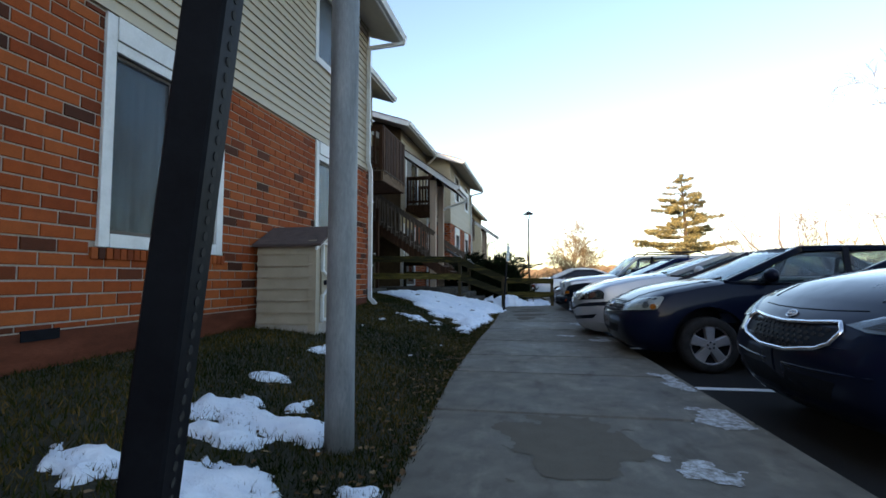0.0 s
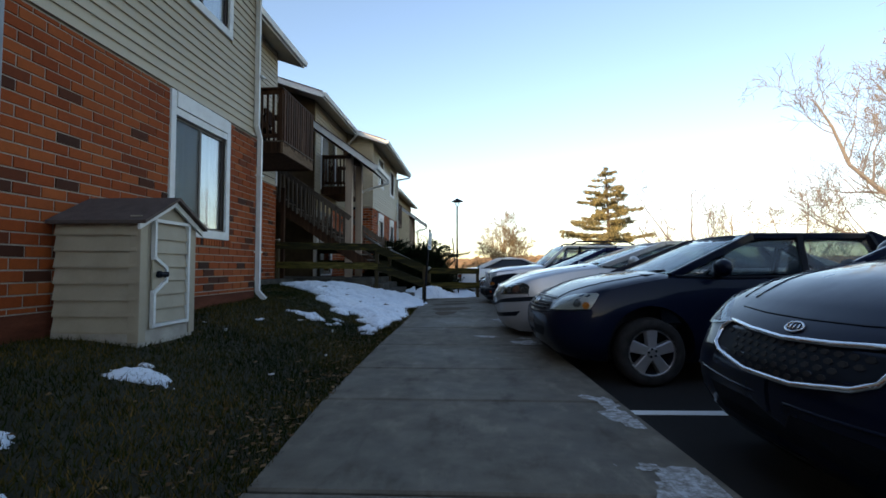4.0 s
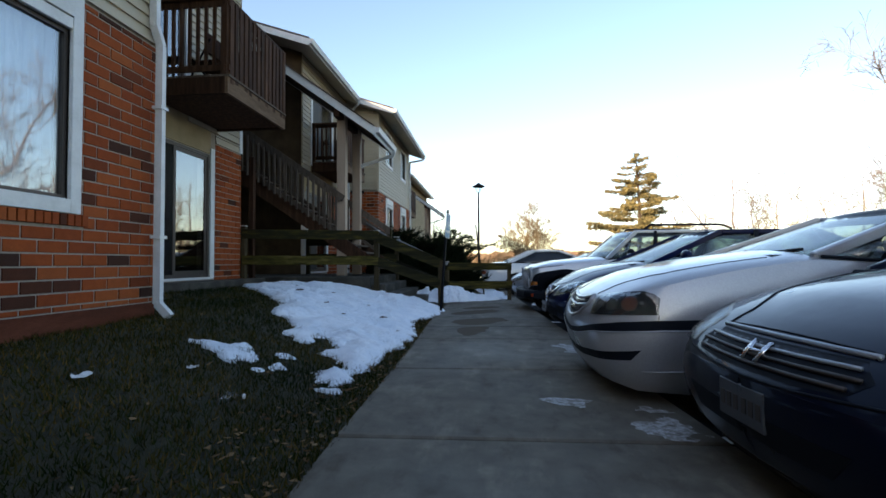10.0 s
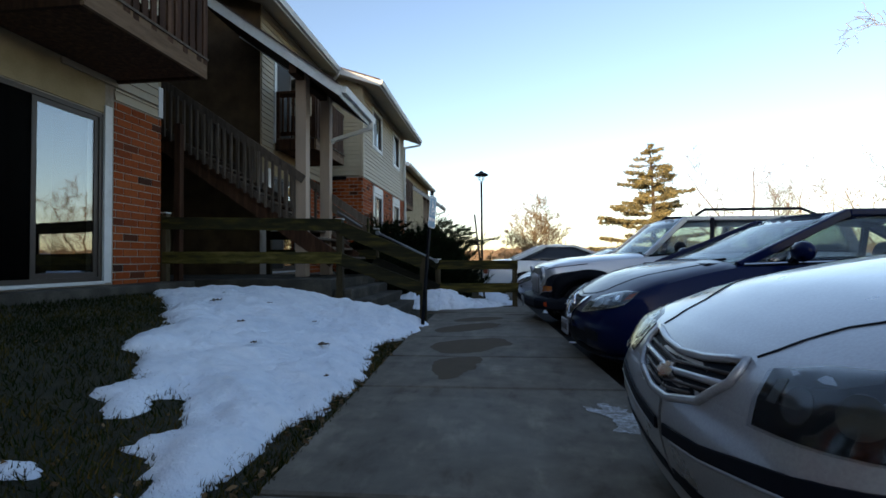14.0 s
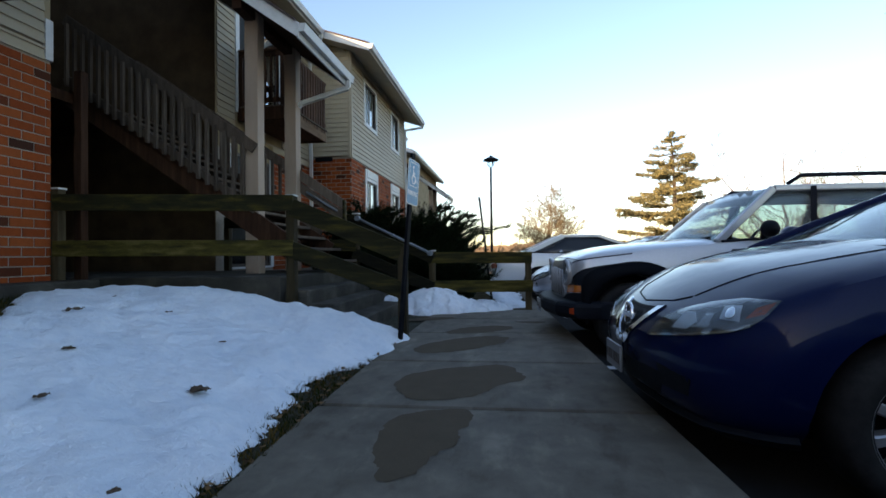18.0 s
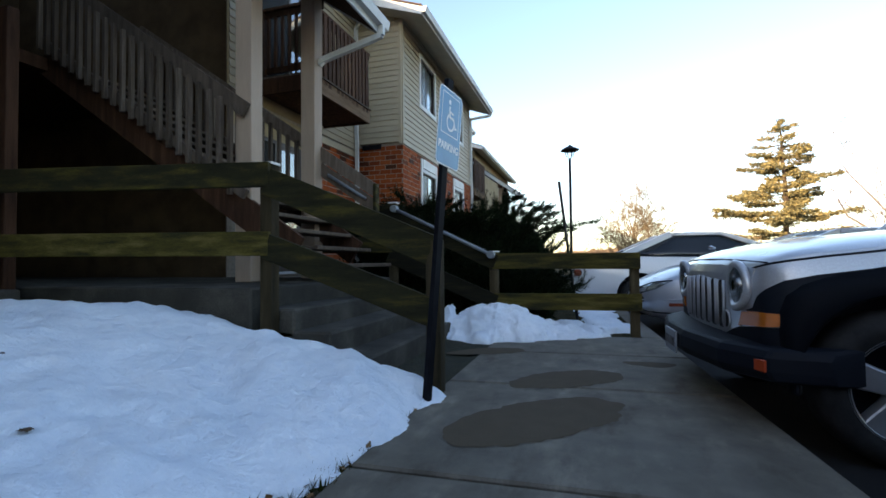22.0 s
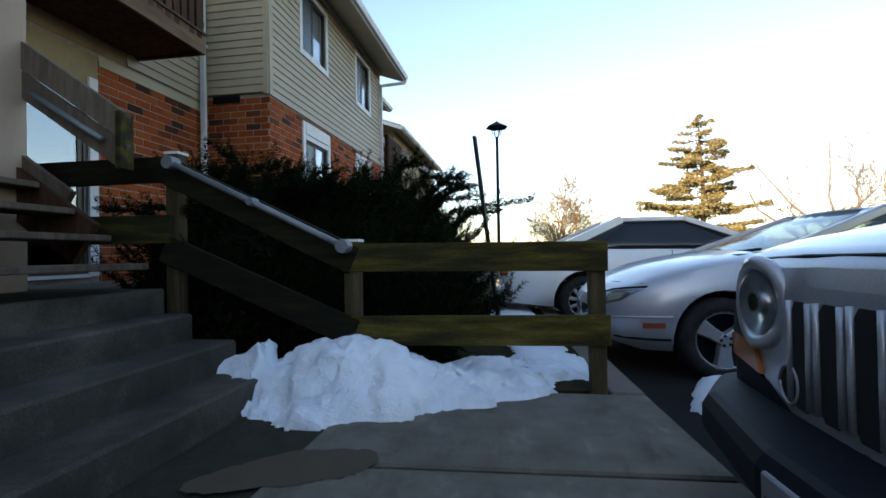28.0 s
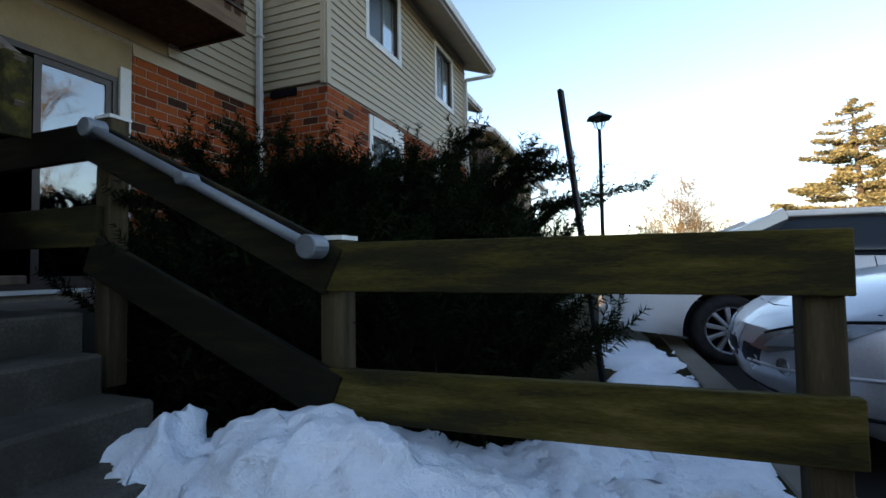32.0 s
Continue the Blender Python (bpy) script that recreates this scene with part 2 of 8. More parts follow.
M["sign_blue"] = mottled("sign_blue", [(0.2, (0.0375, 0.175, 0.3375)), (0.8, (0.0625, 0.25, 0.45))], 6, 0.4, 0, 0.05)
M["sign_white"] = plain("sign_white", (0.75, 0.77, 0.78), 0.45)


def glass_material(name, tint, rough=0.02, mirror=0.06, edge=0.6):
    """A clear pane: see-through, with gloss that grows towards grazing angles."""
    m = bpy.data.materials.new(name)
    m.use_nodes = True
    nt = m.node_tree
    nt.nodes.clear()
    out = nt.nodes.new("ShaderNodeOutputMaterial")
    tr = nt.nodes.new("ShaderNodeBsdfTransparent")
    tr.inputs[0].default_value = (*tint, 1)
    gl = nt.nodes.new("ShaderNodeBsdfGlossy")
    gl.inputs["Roughness"].default_value = rough
    lw = nt.nodes.new("ShaderNodeLayerWeight")
    lw.inputs[0].default_value = 0.5
    pw = nt.nodes.new("ShaderNodeMath")
    pw.operation = "POWER"
    pw.inputs[1].default_value = 4.0
    nt.links.new(lw.outputs["Facing"], pw.inputs[0])
    ma = nt.nodes.new("ShaderNodeMath")
    ma.operation = "MULTIPLY_ADD"
    nt.links.new(pw.outputs[0], ma.inputs[0])
    ma.inputs[1].default_value = edge
    ma.inputs[2].default_value = mirror
    mx = nt.nodes.new("ShaderNodeMixShader")
    nt.links.new(ma.outputs[0], mx.inputs[0])
    nt.links.new(tr.outputs[0], mx.inputs[1])
    nt.links.new(gl.outputs[0], mx.inputs[2])
    nt.links.new(mx.outputs[0], out.inputs[0])
    return m


M["door_glass"] = glass_material("door_glass", (0.5, 0.56, 0.6), 0.02, 0.22)
M["screen"] = glass_material("insect_screen", (0.09, 0.10, 0.115), 0.5, 0.0)
M["window_glass"] = glass_material("window_glass", (0.8, 0.85, 0.88), 0.02, 0.2)
M["window_screen"] = glass_material("window_screen", (0.5, 0.53, 0.55), 0.4, 0.01)
M["car_glass"] = glass_material("car_glass", (0.72, 0.78, 0.79), 0.02, 0.07)
M["tinted_glass"] = glass_material("tinted_glass", (0.10, 0.12, 0.14), 0.02, 0.06)
M["lamp_glass"] = glass_material("lamp_glass", (0.9, 0.92, 0.93), 0.02, 0.03, 0.2)


def paint(name, col, metal=0.35, rough=0.32):
    m, nt, b = base_mat(name, rough, metal, 0.05 if col[2] < 0.1 else 0.5)
    v = coords(nt, (1, 1, 1), False)
    n = tex_noise(nt, v, 3, 5)
    d = tex_noise(nt, v, 130, 2)
    c = mixc(nt, 0.5, ramp(nt, n, [(0.3, tuple(x * 0.85 for x in col)), (0.75, col)]), ramp(nt, d, [(0.3, tuple(x * 0.8 for x in col)), (0.8, tuple(min(1, x * 1.15) for x in col))]))
    nt.links.new(c, b.inputs["Base Color"])
    b.inputs["Coat Weight"].default_value = 0.8
    b.inputs["Coat IOR"].default_value = 1.22 if col[2] < 0.1 else 1.45
    b.inputs["Coat Roughness"].default_value = 0.06
    rr = ramp(nt, n, [(0.3, (rough - 0.06,) * 3), (0.8, (rough + 0.12,) * 3)])
    nt.links.new(rr, b.inputs["Roughness"])
    return m


M["paint_ink_blue"] = paint("paint_blue_grey", (0.004, 0.008, 0.024), 0.1)
M["paint_midnight"] = paint("paint_dark_navy", (0.003, 0.006, 0.018), 0.1)
M["paint_silver"] = paint("paint_silver", (0.391, 0.3995, 0.4165), 0.45)
M["paint_blue"] = paint("paint_blue", (0.002, 0.007, 0.042), 0.1)
M["paint_grey_silver"] = paint("paint_light_silver", (0.357, 0.374, 0.408), 0.45)
M["paint_pale"] = paint("paint_pale_silver", (0.425, 0.442, 0.476), 0.4)
M["paint_white"] = paint("paint_white", (0.62, 0.64, 0.66), 0.05)

# ---- mesh helpers ----
def box(bm, x0, x1, y0, y1, z0, z1):
    vs = [bm.verts.new(p) for p in ((x0, y0, z0), (x1, y0, z0), (x1, y1, z0), (x0, y1, z0), (x0, y0, z1), (x1, y0, z1), (x1, y1, z1), (x0, y1, z1))]
    for f in ((0, 3, 2, 1), (4, 5, 6, 7), (0, 1, 5, 4), (1, 2, 6, 5), (2, 3, 7, 6), (3, 0, 4, 7)):
        bm.faces.new([vs[i] for i in f])
    return vs


def beam(bm, a, b, w, h, up=(0, 0, 1)):
    """A board from a to b, w wide across and h high."""
    a, b = Vector(a), Vector(b)
    d = (b - a).normalized()
    s = d.cross(Vector(up))
    if s.length < 1e-4:
        s = d.cross(Vector((0, 1, 0)))
    s.normalize()
    u = s.cross(d)
    q = [(-w / 2, -h / 2), (w / 2, -h / 2), (w / 2, h / 2), (-w / 2, h / 2)]
    r = [[bm.verts.new(p + s * i + u * j) for i, j in q] for p in (a, b)]
    for k in range(4):
        bm.faces.new((r[0][k], r[0][(k + 1) % 4], r[1][(k + 1) % 4], r[1][k]))
    bm.faces.new(r[0][::-1])
    bm.faces.new(r[1])
    return r


def tube(bm, pts, rad, seg=10, caps=True):
    """A round bar through pts; rad is one radius or one for each point."""
    pts = [Vector(p) for p in pts]
    rads = rad if isinstance(rad, (list, tuple)) else [rad] * len(pts)
    rings = []
    ref = None
    for i, p in enumerate(pts):
        d = (pts[min(i + 1, len(pts) - 1)] - pts[max(i - 1, 0)]).normalized()
        if ref is None:
            ref = d.orthogonal().normalized()
        ref = (ref - d * ref.dot(d)).normalized()
        t = d.cross(ref)
        rings.append([bm.verts.new(p + (ref * math.cos(a) + t * math.sin(a)) * rads[i]) for a in [2 * math.pi * k / seg for k in range(seg)]])
    for r0, r1 in zip(rings, rings[1:]):
        for k in range(seg):
            bm.faces.new((r0[k], r0[(k + 1) % seg], r1[(k + 1) % seg], r1[k]))
    if caps:
        bm.faces.new(rings[0][::-1])
        bm.faces.new(rings[-1])
    return rings


def prism(bm, poly, axis, a, b):
    """A polygon in the plane across axis, drawn out from a to b along it."""
    def at(u, v, w):
        return ((w, u, v), (u, w, v), (u, v, w))[axis]
    r = [[bm.verts.new(at(u, v, w)) for u, v in poly] for w in (a, b)]
    n = len(poly)
    for k in range(n):
        bm.faces.new((r[0][k], r[0][(k + 1) % n], r[1][(k + 1) % n], r[1][k]))
    bm.faces.new(r[0][::-1])
    bm.faces.new(r[1])


def finish(bm, bevel=0.0, smooth=False, seg=1):
    bmesh.ops.recalc_face_normals(bm, faces=bm.faces)
    if bevel:
        es = [e for e in bm.edges if len(e.link_faces) == 2 and e.calc_face_angle(0) > 0.6]
        bmesh.ops.bevel(bm, geom=es, offset=bevel, segments=seg, affect="EDGES", profile=0.6)
    if smooth:
        for f in bm.faces:
            f.smooth = True
    return bm


def part(name, bm, material, parent=None, label="", smooth=False, bevel=0.0, fix=True):
    if fix:
        finish(bm, bevel, smooth)
    me = bpy.data.meshes.new(name)
    bm.to_mesh(me)
    bm.free()
    for mt in (material if isinstance(material, (list, tuple)) else [material]):
        me.materials.append(mt)
    ob = new(name, me)
    if parent:
        ob.parent = parent
        ob.matrix_parent_inverse = parent.matrix_world.inverted()
    if label:
        ob["label"] = label
    return ob


def thing(name, label, category, at=(0, 0, 0), group="", kind=""):
    e = new(name)
    e.matrix_world = Matrix.Translation(at)
    bpy.context.view_layer.update()
    return tagged(e, label, category, group, kind)


def bx(name, mat, parent, x0, x1, y0, y1, z0, z1, label="", bevel=0.0):
    bm = bmesh.new()
    box(bm, x0, x1, y0, y1, z0, z1)
    return part(name, bm, mat, parent, label, bevel=bevel)


def structure(ob, label, category):
    return tagged(ob, label, category, kind="structure")

# ---- ground, pavement, lawn ----
def lerp_list(pts, x):
    if x <= pts[0][0]:
        return pts[0][1]
    for (x0, v0), (x1, v1) in zip(pts, pts[1:]):
        if x <= x1:
            u = (x - x0) / (x1 - x0)
            return v0 + (v1 - v0) * u
    return pts[-1][1]


LOT = -0.14


def edge_l(y):
    worn = lerp_list([(2, 0), (4, 0.10), (6, 0.085), (7.5, 0.065), (9.5, 0)], y)
    return (-0.66 - 0.045 * y if y < 12 else -1.2) - worn


def edge_r(y):
    return 1.44 - 0.0549 * y


def lawn_z(x, y):
    d = edge_l(y) - x
    if d <= 0:
        return -0.015
    top = 0.27 + 0.024 * (min(y, 9) - 2)
    k = min(1.0, d / 2.5)
    z = top * k * k * (3 - 2 * k)
    if d > 2.5:
        z += min(d - 2.5, 1.6) * 0.11
    if y > 13.7:
        z *= 0.35
    return z - 0.015 + 0.012 * noise.noise(Vector((x * 2.3, y * 2.3, 0)))


def far_ground():
    m, nt, b = base_mat("ground_far", 0.95, 0.0, 0.08)
    v = coords(nt)
    sep = nt.nodes.new("ShaderNodeSeparateXYZ")
    nt.links.new(v, sep.inputs[0])
    n1 = tex_noise(nt, v, 0.35, 4)
    n2 = tex_noise(nt, v, 150, 4, 0.7)
    asph = mixc(nt, n1, ramp(nt, n2, [(0.3, (0.013, 0.013, 0.014)), (0.7, (0.025, 0.025, 0.026))]), ramp(nt, n2, [(0.3, (0.017, 0.0165, 0.0165)), (0.7, (0.0325, 0.032, 0.031))]))
    turf = ramp(nt, n1, [(0.3, (0.09, 0.075, 0.035)), (0.6, (0.16, 0.12, 0.06)), (0.8, (0.10, 0.09, 0.04))])
    md = nt.nodes.new("ShaderNodeMath")
    md.operation = "GREATER_THAN"
    nt.links.new(sep.outputs["Y"], md.inputs[0])
    md.inputs[1].default_value = 46
    nt.links.new(mixc(nt, md.outputs[0], asph, turf), b.inputs["Base Color"])
    bumped(nt, b, n2, 0.6, 0.006)
    return m


bm = bmesh.new()
bmesh.ops.create_grid(bm, x_segments=40, y_segments=40, size=900)
for v in bm.verts:
    v.co.z = LOT
    r = v.co.xy.length
    if r > 120:
        v.co.z = LOT + min(6.0, (r - 120) * 0.012)
structure(part("ground", bm, far_ground(), smooth=True), "dark asphalt parking lot ground reaching far dry turf", "ground")

# pavement in separate slabs with recessed joints
JOINTS = [-3.0, -1.4, 0.2, 1.6, 3.05, 4.47, 5.54, 6.93, 8.6, 10.27, 11.41, 12.62, 14.1, 15.3, 16.42]
SLANT = -0.1
walkway = tagged(new("pavement"), "grey concrete walkway of separate slabs with damp stains", "pavement", kind="structure")
bm = bmesh.new()
prism(bm, [(edge_l(-3) + 0.01, -3), (edge_r(-3) - 0.01, -3), (edge_r(16.4) - 0.01, 16.4), (-1.2, 16.4), (edge_l(12), 12)], 2, LOT - 0.02, -0.022)
part("bedding", bm, M["dark"], walkway, "dark bedding in the joints")


def concrete_slab_mat():
    m, nt, b = base_mat("concrete_walk", 0.85, 0.0, 0.3)
    v = coords(nt)
    big = tex_noise(nt, v, 0.9, 5)
    mid = tex_noise(nt, v, 5, 5, 0.6)
    fine = tex_noise(nt, v, 170, 4, 0.7)
    rnd = nt.nodes.new("ShaderNodeObjectInfo").outputs["Random"]
    col = ramp(nt, mid, [(0.25, (0.103, 0.092, 0.0736)), (0.5, (0.1472, 0.1325, 0.1076)), (0.75, (0.1978, 0.1803, 0.15))])
    col = mixc(nt, 0.55, col, ramp(nt, big, [(0.35, (0.55, 0.53, 0.5)), (0.6, (1, 1, 1))]), "MULTIPLY")
    col = mixc(nt, 0.5, col, ramp(nt, fine, [(0.3, (0.6, 0.6, 0.6)), (0.65, (1, 1, 1))]), "MULTIPLY")
    scuff = tex_noise(nt, coords(nt, (2.2, 0.9, 1)), 1.6, 7, 0.68)
    col = mixc(nt, 0.8, col, ramp(nt, scuff, [(0.34, (0.55, 0.50, 0.44)), (0.46, (1, 0.98, 0.95)), (0.55, (1.02, 1, 0.97)), (0.66, (1.6, 1.58, 1.52))]), "MULTIPLY")
    col = mixc(nt, 0.25, col, ramp(nt, rnd, [(0.0, (0.75, 0.75, 0.75)), (1.0, (1, 1, 1))]), "MULTIPLY")
    nt.links.new(col, b.inputs["Base Color"])
    nt.links.new(ramp(nt, big, [(0.35, (0.62,) * 3), (0.6, (0.9,) * 3)]), b.inputs["Roughness"])
    bumped(nt, b, fine, 0.35, 0.004)
    return m


M["walk"] = concrete_slab_mat()
for j0, j1 in zip(JOINTS, JOINTS[1:]):
    bm = bmesh.new()
    g = 0.016
    a, b2, c, d = edge_l(j0), edge_r(j0), edge_r(j1), edge_l(j1)
    s0, s1 = SLANT * 0.3, SLANT * 0.3
    if j1 > 16:
        s1 = 0
    prism(bm, [(a, j0 + g + s0), (b2, j0 + g - s0), (c, j1 - g - s1), (d, j1 - g + s1)], 2, LOT - 0.03, 0.0)
    part("slab", bm, M["walk"], walkway, bevel=0.011)
# kerb past the fence
bm = bmesh.new()
prism(bm, [(0.34, 16.44), (0.54, 16.44), (-0.35, 34), (-0.55, 34)], 2, LOT - 0.03, 0.0)
structure(part("kerb", bm, M["concrete"], bevel=0.01), "grey concrete kerb along the parking lot", "kerb")

# painted stall lines
for k, y in enumerate((4.72, 7.4, 10.05, 13.1)):
    bm = bmesh.new()
    prism(bm, [(edge_r(y) + 0.12, y - 0.05), (edge_r(y) + 4.9, y + 0.2), (edge_r(y) + 4.9, y + 0.3), (edge_r(y) + 0.12, y + 0.05)], 2, LOT, LOT + 0.004)
    structure(part("stall_line", bm, M["sign_white"]), "white painted parking stall line on asphalt", "road marking")


def lawn_mat():
    m, nt, b = base_mat("lawn_soil", 0.95)
    v = coords(nt)
    big = tex_noise(nt, v, 1.1, 4)
    mid = tex_noise(nt, v, 11, 5, 0.65)
    fine = tex_noise(nt, v, 80, 4, 0.7)
    col = ramp(nt, mid, [(0.3, (0.0121, 0.0143, 0.0055)), (0.5, (0.02475, 0.02475, 0.00935)), (0.7, (0.04675, 0.0374, 0.0165))])
    col = mixc(nt, 0.6, col, ramp(nt, big, [(0.35, (0.55, 0.75, 0.5)), (0.65, (1, 0.9, 0.8))]), "MULTIPLY")
    col = mixc(nt, 0.5, col, ramp(nt, fine, [(0.35, (0.4, 0.4, 0.4)), (0.65, (1, 1, 1))]), "MULTIPLY")
    nt.links.new(col, b.inputs["Base Color"])
    bumped(nt, b, fine, 0.8, 0.02)
    return m


nx, ny = 60, 190
vs, fs = [], []
for j in range(ny + 1):
    y = -6 + 42 * j / ny
    for i in range(nx + 1):
        x = edge_l(y) + 0.05 - (6.2 + 0.05) * (i / nx) ** 1.2
        vs.append((x, y, lawn_z(x, y) if i else -0.05))
for j in range(ny):
    for i in range(nx):
        k = j * (nx + 1) + i
        fs.append((k, k + nx + 1, k + nx + 2, k + 1))
me = bpy.data.meshes.new("lawn")
me.from_pydata(vs, [], fs)
me.materials.append(lawn_mat())
for p in me.polygons:
    p.use_smooth = True
structure(new("lawn", me), "patchy winter lawn rising to the wall", "lawn")
# strip beyond the far fence, between kerb and shrub
bm = bmesh.new()
prism(bm, [(-1.25, 16.5), (0.35, 16.5), (-0.54, 34), (-2.1, 34)], 2, LOT, -0.012)
structure(part("verge", bm, M["grass"]), "narrow earth verge beside the kerb", "verge")

# ---- walls ----
def slab_x(name, mat, x0, x1, ys, zs, holes, parent=None):
    """A wall lying across x, with rectangular openings (y0, y1, z0, z1)."""
    cy = sorted({*ys, *[v for h in holes for v in h[:2]]})
    cz = sorted({*zs, *[v for h in holes for v in h[2:]]})
    cy = [v for v in cy if ys[0] <= v <= ys[1]]
    cz = [v for v in cz if zs[0] <= v <= zs[1]]
    def solid(i, j):
        if not (0 <= i < len(cy) - 1 and 0 <= j < len(cz) - 1):
            return False
        y, z = (cy[i] + cy[i + 1]) / 2, (cz[j] + cz[j + 1]) / 2
        return not any(h[0] < y < h[1] and h[2] < z < h[3] for h in holes)
    bm = bmesh.new()
    for i in range(len(cy) - 1):
        for j in range(len(cz) - 1):
            if not solid(i, j):
                continue
            a, b, c, d = cy[i], cy[i + 1], cz[j], cz[j + 1]
            quads = [[(x1, a, c), (x1, b, c), (x1, b, d), (x1, a, d)], [(x0, a, c), (x0, a, d), (x0, b, d), (x0, b, c)]]
            if not solid(i - 1, j):
                quads.append([(x0, a, c), (x1, a, c), (x1, a, d), (x0, a, d)])
            if not solid(i + 1, j):
                quads.append([(x0, b, c), (x0, b, d), (x1, b, d), (x1, b, c)])
            if not solid(i, j - 1):
                quads.append([(x0, a, c), (x0, b, c), (x1, b, c), (x1, a, c)])
            if not solid(i, j + 1):
                quads.append([(x0, a, d), (x1, a, d), (x1, b, d), (x0, b, d)])
            for q in quads:
                bm.faces.new([bm.verts.new(p) for p in q])
    bmesh.ops.remove_doubles(bm, verts=bm.verts, dist=1e-5)
    return part(name, bm, mat, parent)


BL, BH, GAP = 0.262, 0.104, 0.014


def brick_cells(a0, a1, z0, z1, holes):
    out = []
    n0 = math.floor(z0 / BH)
    for r in range(n0, math.ceil(z1 / BH)):
        za, zb = max(z0, r * BH), min(z1, (r + 1) * BH - GAP)
        if zb - za < 0.012:
            continue
        k = math.floor(a0 / BL) - 1
        while True:
            p0 = k * BL + (BL / 2 if r % 2 else 0)
            k += 1
            if p0 > a1:
                break
            segs = [(max(a0, p0), min(a1, p0 + BL - GAP))]
            for h in holes:
                if h[2] < (za + zb) / 2 < h[3]:
                    nxt = []
                    for s, e in segs:
                        if e <= h[0] or s >= h[1]:
                            nxt.append((s, e))
                        else:
                            if s < h[0]:
                                nxt.append((s, h[0]))
                            if e > h[1]:
                                nxt.append((h[1], e))
                    segs = nxt
            out += [(s, e, za, zb) for s, e in segs if e - s > 0.02]
    return out


def bricks(parent, axis, plane, sign, cells, near, material_near="brick"):
    """Bricks standing proud of a mortar wall. axis 0: wall across x; 1: across y. near: test for pieces of their own."""
    rnd = random.Random(len(cells) + 7)
    verts, faces, shared = [], [], {}
    for s, e, za, zb in cells:
        pr = 0.009 + rnd.uniform(-0.0025, 0.0025)
        if near and near(s, e, za, zb):
            key = (round(e - s, 3), round(zb - za, 3))
            if key not in shared:
                bm = bmesh.new()
                w, h = key
                if axis == 0:
                    box(bm, -0.02, 0.009, 0, w, 0, h)
                else:
                    box(bm, 0, w, -0.02, 0.009, 0, h)
                finish(bm, 0.003)
                mm = bpy.data.meshes.new("brick")
                bm.to_mesh(mm)
                bm.free()
                mm.materials.append(M[material_near])
                shared[key] = mm
            ob = new("brick", shared[key])
            ob.parent = parent
            off = sign * (pr - 0.009)
            ob.location = (plane + off, s, za) if axis == 0 else (s, plane + off, za)
            if sign < 0:
                ob.scale = (-1, 1, 1) if axis == 0 else (1, -1, 1)
            continue
        k = len(verts)
        f = plane + sign * pr
        g = plane - sign * 0.01
        c = 0.004
        quad = [(s, za), (e, za), (e, zb), (s, zb)]
        inner = [(s + c, za + c), (e - c, za + c), (e - c, zb - c), (s + c, zb - c)]
        for q, d in ((quad, g), (quad, f - sign * c), (inner, f)):
            verts += [(d, u, v) if axis == 0 else (u, d, v) for u, v in q]
        for lay in (0, 4):
            for i in range(4):
                j = (i + 1) % 4
                faces.append((k + lay + i, k + lay + j, k + lay + 4 + j, k + lay + 4 + i))
        faces.append((k + 8, k + 9, k + 10, k + 11))
    if verts:
        me = bpy.data.meshes.new("bricks")
        me.from_pydata(verts, [], faces)
        bm = bmesh.new()
        bm.from_mesh(me)
        bmesh.ops.recalc_face_normals(bm, faces=bm.faces)
        bm.to_mesh(me)
        bm.free()
        me.materials.append(M["brick_far"])
        ob = new("brickwork", me)
        ob.parent = parent
        tagged(ob, "red-brown bricks", kind="stuff")


COURSE = 0.122


def siding(parent, axis, plane, sign, a0, a1, z0, z1, holes=(), top=None):
    """Lapped boards; each board is a piece. top: a function of the place along the wall that cuts the boards off."""
    z = z0
    while z < z1 - 0.02:
        segs = [(a0, a1)]
        for h in holes:
            if z + COURSE > h[2] + 0.01 and z < h[3] - 0.01:
                nxt = []
                for s, e in segs:
                    if e <= h[0] or s >= h[1]:
                        nxt.append((s, e))
                    else:
                        if s < h[0] - 0.02:
                            nxt.append((s, h[0]))
                        if e > h[1] + 0.02:
                            nxt.append((h[1], e))
                segs = nxt
        for s, e in segs:
            if top:
                while e > s + 0.05 and top(e) < z + COURSE * 0.6 and top(s) >= z:
                    e -= 0.05
                while e > s + 0.05 and top(s) < z + COURSE * 0.6 and top(e) >= z:
                    s += 0.05
                if top((s + e) / 2) < z:
                    continue
            bm = bmesh.new()
            zt = min(z + COURSE + 0.012, z1 + 0.01)
            p = plane
            prof = [(p, z), (p + sign * 0.027, z), (p + sign * 0.026, z + 0.014), (p + sign * 0.004, zt), (p, zt)]
            if axis == 0:
                prism(bm, prof, 1, s, e)
            else:
                prism(bm, prof, 0, s, e)
            part("siding_board", bm, M["siding"], parent)
        z += COURSE


